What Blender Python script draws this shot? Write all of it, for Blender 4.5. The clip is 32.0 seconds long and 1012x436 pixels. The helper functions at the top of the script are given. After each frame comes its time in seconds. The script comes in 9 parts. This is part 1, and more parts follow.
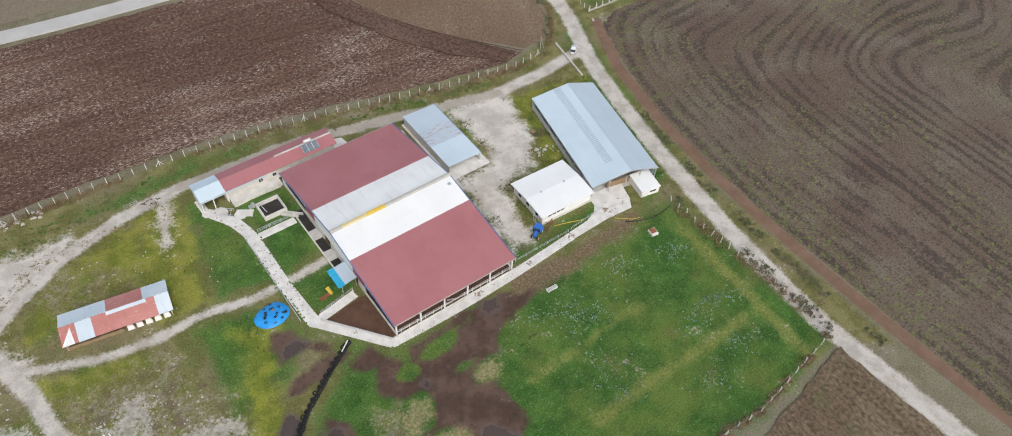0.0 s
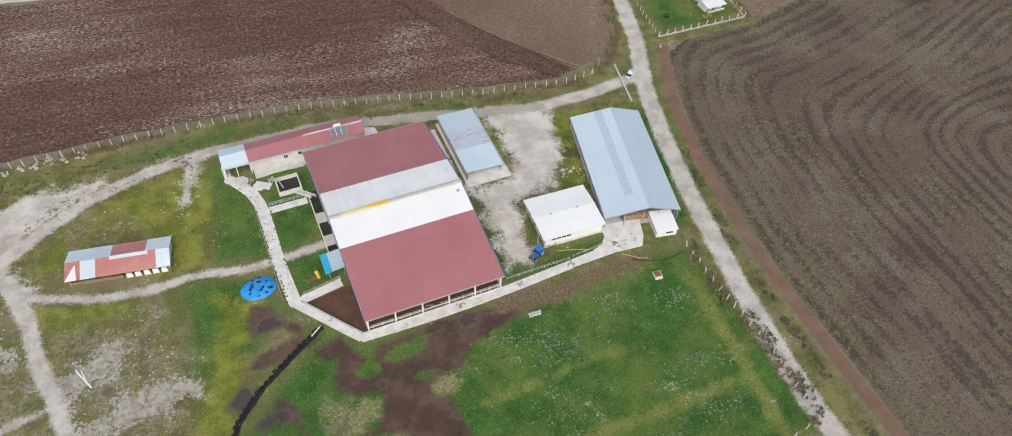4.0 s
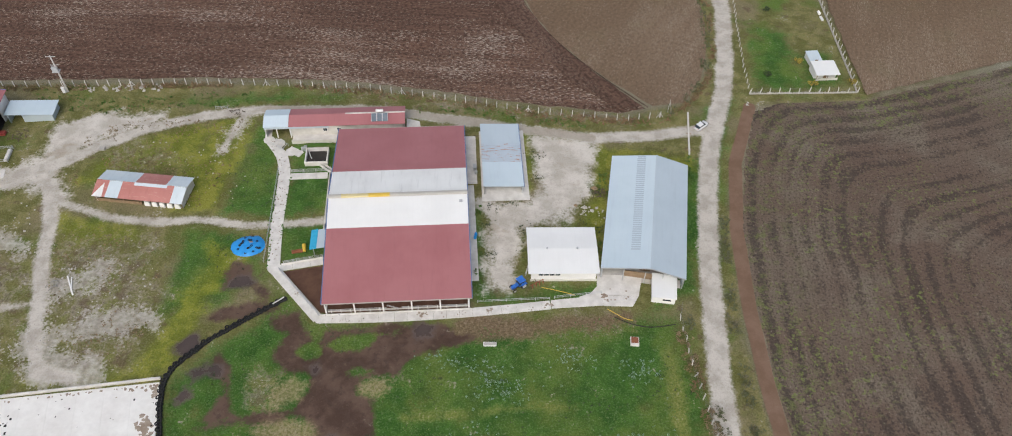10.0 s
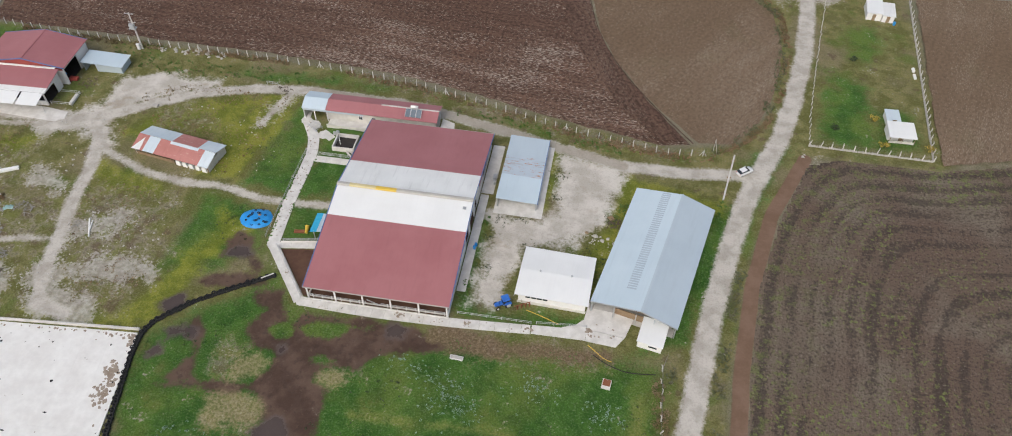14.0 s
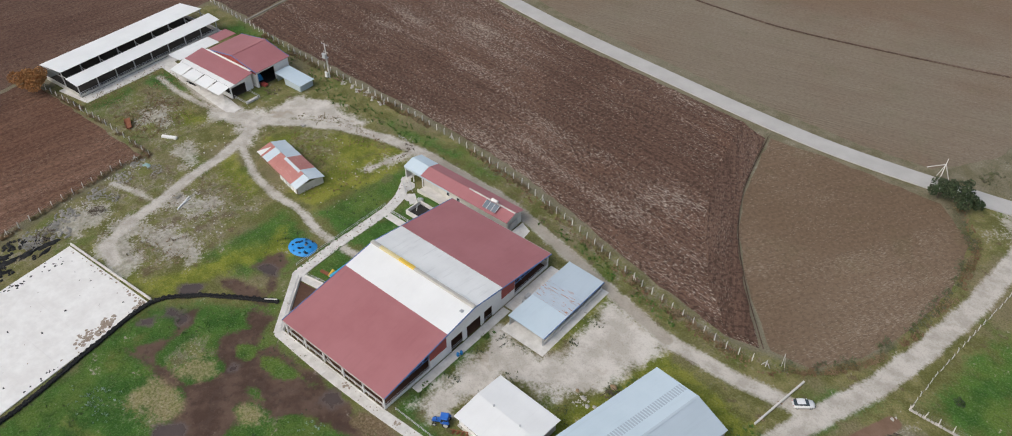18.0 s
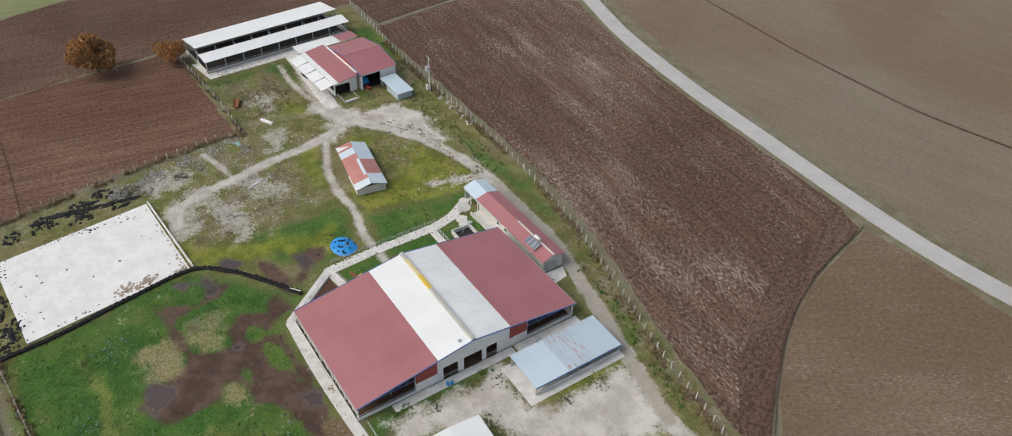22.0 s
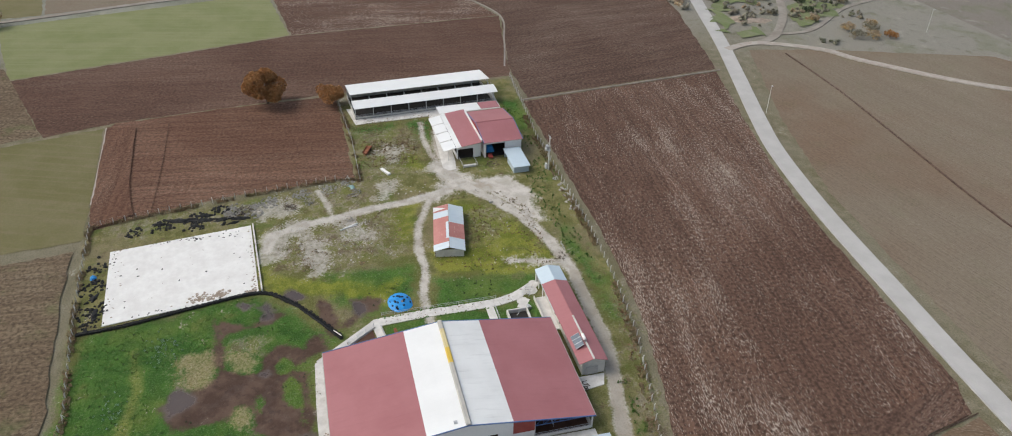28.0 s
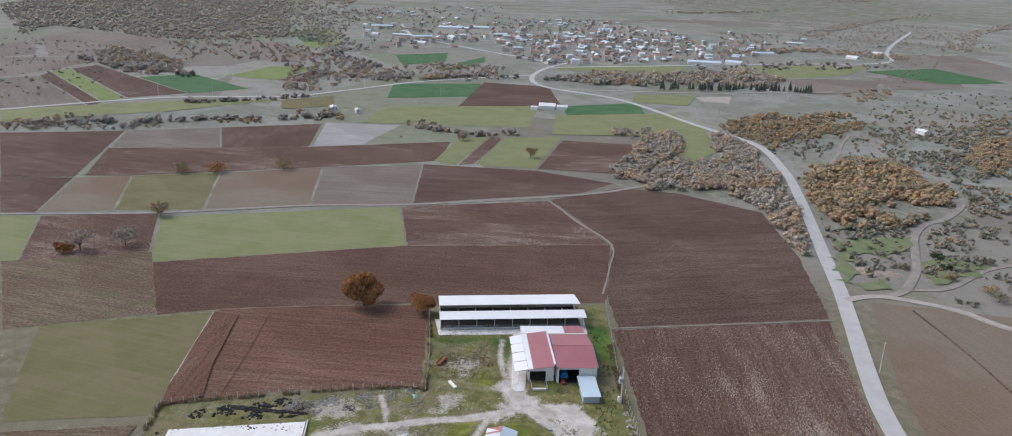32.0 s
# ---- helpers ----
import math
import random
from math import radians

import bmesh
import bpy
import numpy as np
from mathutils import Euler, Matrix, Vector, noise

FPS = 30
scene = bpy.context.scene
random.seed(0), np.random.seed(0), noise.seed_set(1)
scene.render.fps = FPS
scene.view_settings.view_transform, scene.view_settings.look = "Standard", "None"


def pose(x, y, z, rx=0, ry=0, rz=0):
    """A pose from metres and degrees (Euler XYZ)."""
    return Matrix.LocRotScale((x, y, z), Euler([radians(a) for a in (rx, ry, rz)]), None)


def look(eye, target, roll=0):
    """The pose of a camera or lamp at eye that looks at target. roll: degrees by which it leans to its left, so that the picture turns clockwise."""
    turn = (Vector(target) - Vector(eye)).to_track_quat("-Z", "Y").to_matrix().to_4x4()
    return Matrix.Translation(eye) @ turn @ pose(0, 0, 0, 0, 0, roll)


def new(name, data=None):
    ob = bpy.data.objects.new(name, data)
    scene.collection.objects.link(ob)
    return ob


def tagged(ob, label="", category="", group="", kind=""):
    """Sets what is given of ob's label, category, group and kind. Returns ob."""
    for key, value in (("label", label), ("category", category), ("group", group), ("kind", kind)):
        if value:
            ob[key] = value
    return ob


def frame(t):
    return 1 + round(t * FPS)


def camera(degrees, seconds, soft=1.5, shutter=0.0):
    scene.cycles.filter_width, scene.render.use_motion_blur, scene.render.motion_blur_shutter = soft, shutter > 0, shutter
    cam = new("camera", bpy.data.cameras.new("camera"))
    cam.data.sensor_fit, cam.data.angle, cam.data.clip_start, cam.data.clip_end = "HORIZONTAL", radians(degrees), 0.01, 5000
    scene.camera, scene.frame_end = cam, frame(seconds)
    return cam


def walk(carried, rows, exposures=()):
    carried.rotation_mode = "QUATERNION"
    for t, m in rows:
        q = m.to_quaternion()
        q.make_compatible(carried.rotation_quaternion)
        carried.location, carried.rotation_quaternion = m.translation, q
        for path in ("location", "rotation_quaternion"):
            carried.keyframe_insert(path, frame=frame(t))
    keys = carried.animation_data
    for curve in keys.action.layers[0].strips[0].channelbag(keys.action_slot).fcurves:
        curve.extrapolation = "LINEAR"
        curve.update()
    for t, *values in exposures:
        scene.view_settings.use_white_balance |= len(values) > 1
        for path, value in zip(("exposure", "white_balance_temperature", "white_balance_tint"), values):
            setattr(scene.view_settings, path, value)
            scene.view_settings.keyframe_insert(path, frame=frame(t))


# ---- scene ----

cam = camera(65.15, 32.0, 1.0)
PATH = [
    (0, (-37.78, -78.90, 137.53), (3.40, -28.33, 61.72), 3.52),
    (0.5, (-34.61, -80.19, 137.72), (4.94, -28.54, 61.77), 3.44),
    (1, (-31.55, -81.59, 137.87), (6.47, -28.91, 61.85), 3.36),
    (1.5, (-28.45, -82.98, 137.98), (7.98, -29.26, 61.91), 3.33),
    (2, (-25.34, -84.14, 138.01), (9.46, -29.41, 61.90), 3.26),
    (2.5, (-22.18, -85.21, 138.01), (10.99, -29.55, 61.84), 3.18),
    (3, (-19.04, -86.22, 137.98), (12.50, -29.67, 61.78), 3.13),
    (3.5, (-15.87, -87.19, 137.96), (13.83, -29.67, 61.75), 3.07),
    (5.5, (-2.32, -90.63, 137.43), (20.30, -29.90, 61.27), 2.60),
    (6, (1.16, -90.99, 137.43), (21.95, -29.67, 61.22), 2.46),
    (6.5, (4.51, -91.41, 137.37), (23.46, -29.50, 61.16), 2.44),
    (7, (7.90, -91.68, 137.30), (25.04, -29.23, 61.10), 2.38),
    (7.5, (11.23, -91.92, 137.23), (26.69, -29.01, 61.05), 2.32),
    (8, (14.62, -92.01, 137.02), (28.19, -28.64, 60.85), 2.22),
    (8.5, (17.97, -92.07, 136.67), (29.59, -28.21, 60.60), 2.10),
    (9, (21.39, -92.18, 136.32), (31.09, -27.91, 60.33), 2.02),
    (9.5, (24.54, -92.01, 136.06), (32.56, -27.43, 60.12), 1.91),
    (10, (27.83, -91.68, 135.87), (33.74, -26.91, 59.91), 1.87),
    (10.5, (31.19, -91.32, 135.71), (35.03, -26.36, 59.78), 1.75),
    (11, (34.46, -90.78, 135.55), (36.36, -25.71, 59.64), 1.63),
    (11.5, (37.68, -90.33, 135.38), (37.93, -25.12, 59.57), 1.53),
    (12, (40.97, -89.63, 135.09), (39.51, -24.35, 59.34), 1.37),
    (12.5, (44.24, -88.91, 134.68), (40.71, -23.67, 58.98), 1.19),
    (13, (47.55, -88.22, 134.12), (41.82, -22.95, 58.57), 1.06),
    (13.5, (50.79, -87.71, 133.47), (42.91, -22.43, 58.13), 0.91),
    (14, (54.41, -86.72, 132.72), (44.25, -21.53, 57.58), 0.70),
    (14.5, (58.92, -84.91, 131.96), (45.96, -19.99, 57.01), 0.56),
    (16.5, (86.57, -69.49, 128.29), (53.50, -6.66, 57.87), 0.19),
    (17, (92.87, -63.85, 127.57), (54.79, -2.18, 58.67), -0.04),
    (17.5, (98.92, -58.34, 126.75), (55.74, 1.57, 59.32), -0.14),
    (18, (104.20, -53.12, 125.96), (55.70, 4.46, 60.15), -0.03),
    (18.5, (108.58, -48.03, 125.25), (55.38, 7.20, 61.07), 0.35),
    (19, (111.22, -44.17, 124.69), (55.57, 9.54, 61.30), 0.31),
    (19.5, (113.21, -41.37, 124.39), (56.09, 11.00, 61.18), 0.33),
    (20, (114.95, -38.91, 124.17), (56.24, 11.90, 61.15), 0.46),
    (20.5, (116.45, -36.37, 123.88), (56.21, 12.73, 60.96), 0.60),
    (21, (117.85, -33.83, 123.52), (56.10, 13.49, 60.69), 0.69),
    (21.5, (119.09, -31.38, 123.18), (55.90, 14.15, 60.46), 0.79),
    (22, (120.19, -28.97, 122.99), (55.77, 14.89, 60.32), 0.92),
    (22.5, (121.51, -26.39, 123.01), (55.91, 15.75, 60.40), 1.03),
    (23, (122.82, -23.67, 123.13), (55.92, 16.44, 60.55), 1.18),
    (23.5, (123.71, -21.18, 123.19), (55.57, 16.75, 60.59), 1.13),
    (24, (124.80, -18.48, 123.32), (55.73, 17.55, 60.62), 1.07),
    (24.5, (125.98, -15.64, 123.51), (56.20, 18.90, 60.75), 1.01),
    (26.5, (128.56, -4.17, 122.02), (53.70, 23.24, 61.64), 1.02),
    (27, (129.10, -1.31, 121.81), (52.47, 24.06, 62.78), 1.02),
    (27.5, (129.60, 1.64, 121.69), (51.22, 25.08, 64.19), 1.11),
    (28, (129.82, 4.68, 121.63), (49.28, 26.46, 66.50), 1.20),
    (28.5, (129.99, 8.12, 121.67), (47.14, 28.01, 69.32), 1.16),
    (29, (130.09, 11.51, 121.73), (44.95, 28.96, 72.26), 1.16),
    (29.5, (130.31, 14.69, 121.66), (43.04, 29.93, 75.27), 1.23),
    (30, (130.39, 17.67, 121.43), (41.16, 30.74, 78.23), 1.24),
    (30.5, (130.32, 20.59, 121.05), (39.30, 31.57, 81.13), 1.44),
    (31, (130.04, 23.39, 120.54), (37.39, 32.58, 84.05), 1.67),
    (31.5, (129.75, 26.09, 119.87), (35.61, 33.11, 86.89), 1.82),
    (32, (129.97, 28.68, 119.14), (34.68, 32.69, 89.05), 1.98),
]

walk(cam, [(t, look(eye, aim, lean)) for t, eye, aim, lean in PATH], exposures=[(0.0, 0.29, 6350, 8), (4.0, 0.26, 6350, 8), (7.0, 0.2, 6350, 8), (10.0, 0.12, 6450, 9), (17.0, 0.09, 6450, 9), (20.0, 0.1, 6450, 7), (27.0, 0.14, 6450, 7), (30.0, 0.21, 6280, 9), (32.0, 0.17, 5900, 12)])

# ---- overcast daylight ----
world = bpy.data.worlds.new("overcast_sky")
scene.world = world
world.use_nodes = True
wn = world.node_tree.nodes
sky = wn.new("ShaderNodeTexSky")
sky.sky_type = "NISHITA"
sky.sun_disc = False
sky.sun_elevation = radians(42)
sky.sun_rotation = radians(200)
sky.air_density = 1.0
sky.dust_density = 4.0
sky.ozone_density = 1.0
hsv = wn.new("ShaderNodeHueSaturation")
hsv.inputs["Saturation"].default_value = 0.7
world.node_tree.links.new(sky.outputs[0], hsv.inputs["Color"])
world.node_tree.links.new(hsv.outputs[0], wn["Background"].inputs[0])
wn["Background"].inputs[1].default_value = 0.15
lamp = bpy.data.lights.new("sun", "SUN")
lamp.energy, lamp.angle, lamp.color = 0.9, radians(25), (1.0, 0.97, 0.93)
sun = new("sun", lamp)
sun.matrix_world = look((0, -60, 90), (12, 0, 0))

# ---- materials ----
def nodes_of(name):
    m = bpy.data.materials.new(name)
    m.use_nodes = True
    return m, m.node_tree.nodes, m.node_tree.links, m.node_tree.nodes["Principled BSDF"]


class Net:
    """Short hand for wiring a material."""

    def __init__(self, name, rough=0.9, metal=0.0, spec=0.3):
        self.m, self.n, self.l, self.b = nodes_of(name)
        self.b.inputs["Roughness"].default_value = rough
        self.b.inputs["Metallic"].default_value = metal
        self.b.inputs["Specular IOR Level"].default_value = spec
        self.co = self.n.new("ShaderNodeTexCoord").outputs["Object"]

    def put(self, value, socket):
        if isinstance(value, (int, float)):
            socket.default_value = value
        elif isinstance(value, tuple):
            socket.default_value = (*value[:3], 1.0)
        else:
            self.l.new(value, socket)

    def stretch(self, sx, sy, sz=1.0, rz=0.0):
        mp = self.n.new("ShaderNodeMapping")
        mp.inputs["Scale"].default_value = (sx, sy, sz)
        mp.inputs["Rotation"].default_value = (0, 0, radians(rz))
        self.l.new(self.co, mp.inputs["Vector"])
        return mp.outputs[0]

    def noise(self, scale, detail=4.0, at=None, rough=0.6, warp=0.0):
        t = self.n.new("ShaderNodeTexNoise")
        t.inputs["Scale"].default_value, t.inputs["Detail"].default_value = scale, detail
        t.inputs["Roughness"].default_value, t.inputs["Distortion"].default_value = rough, warp
        self.l.new(at or self.co, t.inputs["Vector"])
        return t.outputs["Fac"]

    def ramp(self, value, a, b):
        r = self.n.new("ShaderNodeMapRange")
        r.interpolation_type = "SMOOTHSTEP"
        r.inputs["From Min"].default_value, r.inputs["From Max"].default_value = a, b
        self.put(value, r.inputs["Value"])
        return r.outputs[0]

    def math(self, op, a, b=0.0):
        x = self.n.new("ShaderNodeMath")
        x.operation = op
        self.put(a, x.inputs[0])
        self.put(b, x.inputs[1])
        return x.outputs[0]

    def mix(self, fac, a, b, how="MIX"):
        x = self.n.new("ShaderNodeMix")
        x.data_type, x.blend_type = "RGBA", how
        self.put(fac, x.inputs["Factor"])
        self.put(a, x.inputs[6])
        self.put(b, x.inputs[7])
        return x.outputs[2]

    def attr(self, name):
        x = self.n.new("ShaderNodeAttribute")
        x.attribute_name = name
        return x.outputs["Fac"]

    def done(self, colour, bump=None, strength=0.3, depth=0.05):
        self.put(colour, self.b.inputs["Base Color"])
        if bump is not None:
            x = self.n.new("ShaderNodeBump")
            x.inputs["Strength"].default_value, x.inputs["Distance"].default_value = strength, depth
            self.l.new(bump, x.inputs["Height"])
            self.l.new(x.outputs[0], self.b.inputs["Normal"])
        return self.m


def worn(name, a, b, big=0.3, fine=6.0, rough=0.8, metal=0.0, bump=0.2, spec=0.3, island=0.0):
    """Two-scale mottled surface between the colours a and b."""
    w = Net(name, rough, metal, spec)
    low = w.ramp(w.noise(big, 5), 0.3, 0.7)
    high = w.noise(fine, 3)
    c = w.mix(low, a, b)
    c = w.mix(w.math("MULTIPLY", high, 0.35), c, tuple(0.55 * v for v in a))
    if island:
        info = w.n.new("ShaderNodeObjectInfo").outputs["Random"]
        c = w.mix(w.math("MULTIPLY", info, island), c, tuple(0.6 * v for v in b))
    return w.done(c, high, bump, 0.03)


def ribbed(name, a, b, pitch=0.25, rough=0.45, metal=0.1, rust=None, rust_low=0.62, along="y", dirt=0.3):
    """Profiled roof sheeting: ribs down the slope, faint sheet joints, dust and stains."""
    w = Net(name, rough, metal, 0.4)
    sep = w.n.new("ShaderNodeSeparateXYZ")
    w.l.new(w.co, sep.inputs[0])
    u = sep.outputs["X" if along == "y" else "Y"]
    rib = w.math("PINGPONG", u, pitch / 2)
    low = w.noise(0.12, 4)
    run = w.noise(1.0, 4, w.stretch(1.6, 0.12) if along == "y" else w.stretch(0.12, 1.6))
    c = w.mix(w.ramp(low, 0.3, 0.7), a, b)
    c = w.mix(w.math("MULTIPLY", w.ramp(run, 0.5, 0.8), dirt), c, tuple(0.55 * v for v in a))
    joint = w.ramp(w.math("PINGPONG", u, 0.5), 0.03, 0.0)
    c = w.mix(w.math("MULTIPLY", joint, 0.06), c, tuple(0.5 * v for v in a))
    if rust:
        spot = w.noise(0.8, 5, w.stretch(0.5, 3.6), 0.7)
        c = w.mix(w.ramp(spot, rust_low, rust_low + 0.06), c, rust)
    return w.done(c, rib, 0.15, 0.04)


def tilled(name, a, b, streak, amount=0.5, pitch=0.9, big=0.02, green=0.0, rows=1.0, damp=None, clods=0.7):
    """Worked soil: furrow lines along local x, clods, straw flecks lying in the rows and broad damp tones."""
    w = Net(name, 0.95, 0.0, 0.15)
    c = w.mix(w.ramp(w.noise(big, 4), 0.38, 0.62), a, b)
    c = w.mix(w.math("MULTIPLY", w.ramp(w.noise(big * 2.7, 5), 0.5, 0.68), 0.4), c, damp or tuple(1.25 * v for v in b))
    band = w.noise(1.0, 4, w.stretch(0.008, 0.2))
    c = w.mix(w.math("MULTIPLY", w.ramp(band, 0.44, 0.6), 0.35 * rows), c, tuple(0.66 * v for v in a))
    line = w.noise(1.0, 1.5, w.stretch(0.05, 1.0 / pitch), 0.6)
    c = w.mix(w.math("MULTIPLY", w.ramp(line, 0.44, 0.62), 0.5 * rows), c, tuple(0.62 * v for v in a))
    clod = w.noise(1.1, 2.5, None, 0.6)
    c = w.mix(w.math("MULTIPLY", w.ramp(clod, 0.5, 0.61), 0.9 * clods), c, tuple(0.4 * v for v in a))
    c = w.mix(w.math("MULTIPLY", w.ramp(clod, 0.46, 0.34), 0.5 * clods), c, tuple(1.45 * v for v in b))
    fleck = w.noise(1.0, 2.0, w.stretch(0.9, 5.0), 0.55)
    where = w.math("ADD", w.noise(1.0, 4, w.stretch(0.03, 0.16), 0.6), w.noise(0.016, 4))
    where = w.math("MULTIPLY", w.math("SUBTRACT", where, 1.0), 0.38)
    hit = w.ramp(w.math("ADD", fleck, where), 0.59, 0.67)
    c = w.mix(w.math("MULTIPLY", hit, amount), c, streak)
    dash = w.ramp(w.math("ADD", w.noise(1.0, 2.0, w.stretch(0.2, 1.5), 0.6), where), 0.68, 0.76)
    c = w.mix(w.math("MULTIPLY", dash, 0.5 * amount), c, streak)
    if green:
        g = w.ramp(w.noise(0.09, 5), 0.52, 0.7)
        c = w.mix(w.math("MULTIPLY", g, green), c, (0.09, 0.12, 0.04))
    return w.done(c, w.math("ADD", w.math("MULTIPLY", clod, clods), line), 0.9, 0.25)


def sward(name, a, b, dry, amount=0.3):
    """Grass or young crop: blades, drill rows along local x and thin or yellow patches."""
    w = Net(name, 0.9, 0.0, 0.2)
    c = w.mix(w.ramp(w.noise(0.05, 5), 0.35, 0.65), a, b)
    c = w.mix(w.math("MULTIPLY", w.ramp(w.noise(0.16, 5), 0.5, 0.75), amount), c, dry)
    row = w.noise(1.0, 3, w.stretch(0.02, 0.4))
    c = w.mix(w.math("MULTIPLY", w.ramp(row, 0.46, 0.62), 0.4), c, dry)
    blade = w.noise(1.4, 3)
    c = w.mix(w.math("MULTIPLY", blade, 0.5), c, tuple(0.5 * v for v in a))
    return w.done(c, blade, 0.7, 0.15)


def contour():
    """Stubble and soil rows that follow the field's own edge (attribute 'edge', metres from it)."""
    w = Net("contour_tillage", 0.95, 0.0, 0.15)
    mid = w.noise(0.5, 5, None, 0.7)
    d = w.math("ADD", w.attr("edge"), w.math("MULTIPLY", w.noise(0.03, 2), 4.0))
    d = w.math("ADD", d, w.math("MULTIPLY", mid, 1.5))
    comb = w.n.new("ShaderNodeCombineXYZ")
    w.l.new(d, comb.inputs[0])
    stripe = w.noise(0.36, 2.0, comb.outputs[0], 0.55)
    fine = w.noise(1.5, 3, comb.outputs[0], 0.7)
    rag, clod = w.noise(0.9, 4, None, 0.75), w.noise(1.9, 2.5, None, 0.7)
    c = w.mix(w.ramp(w.noise(0.018, 4), 0.4, 0.62), (0.128, 0.09, 0.067), (0.152, 0.12, 0.09))
    c = w.mix(w.math("MULTIPLY", w.ramp(w.noise(0.05, 5, None, 0.65), 0.46, 0.64), 0.65), c, (0.19, 0.16, 0.12))
    c = w.mix(w.math("MULTIPLY", w.ramp(w.noise(0.035, 5, None, 0.6), 0.52, 0.66), 0.45), c, (0.13, 0.082, 0.06))
    c = w.mix(w.math("MULTIPLY", w.ramp(fine, 0.46, 0.6), 0.3), c, (0.085, 0.064, 0.054))
    wave = w.math("MULTIPLY", w.math("SINE", w.math("MULTIPLY", d, 1.55)), 0.1)
    s = w.math("ADD", w.math("ADD", w.math("MULTIPLY", stripe, 0.55), 0.22), w.math("MULTIPLY", w.math("SUBTRACT", rag, 0.5), 0.8))
    s = w.math("ADD", s, wave)
    s = w.math("ADD", s, w.math("MULTIPLY", w.math("SUBTRACT", w.noise(0.045, 5, None, 0.65), 0.5), 0.8))
    c = w.mix(w.math("MULTIPLY", w.ramp(s, 0.48, 0.64), 0.66), c, (0.046, 0.036, 0.031))
    wet = w.ramp(w.math("ADD", w.attr("damp"), w.math("MULTIPLY", w.math("SUBTRACT", mid, 0.5), 0.8)), 0.4, 0.8)
    c = w.mix(w.math("MULTIPLY", wet, 0.75), c, (0.028, 0.02, 0.018))
    weed = w.math("MULTIPLY", w.ramp(w.noise(0.03, 5, None, 0.6), 0.46, 0.6), w.ramp(w.noise(0.8, 3, None, 0.7), 0.54, 0.62))
    c = w.mix(w.math("MULTIPLY", weed, 0.85), c, (0.16, 0.185, 0.06))
    margin = w.math("MULTIPLY", w.ramp(w.attr("edge"), 15.0, 3.0), w.ramp(w.noise(0.35, 5, None, 0.7), 0.5, 0.62))
    c = w.mix(w.math("MULTIPLY", margin, 0.6), c, (0.13, 0.155, 0.05))
    c = w.mix(w.math("MULTIPLY", w.ramp(w.noise(0.12, 5, None, 0.7), 0.66, 0.72), 0.6), c, (0.15, 0.2, 0.05))
    c = w.mix(w.math("MULTIPLY", w.ramp(clod, 0.52, 0.64), 0.7), c, (0.042, 0.032, 0.028))
    c = w.mix(w.math("MULTIPLY", w.ramp(clod, 0.4, 0.3), 0.5), c, (0.27, 0.235, 0.195))
    return w.done(c, w.math("ADD", clod, stripe), 1.0, 0.3)


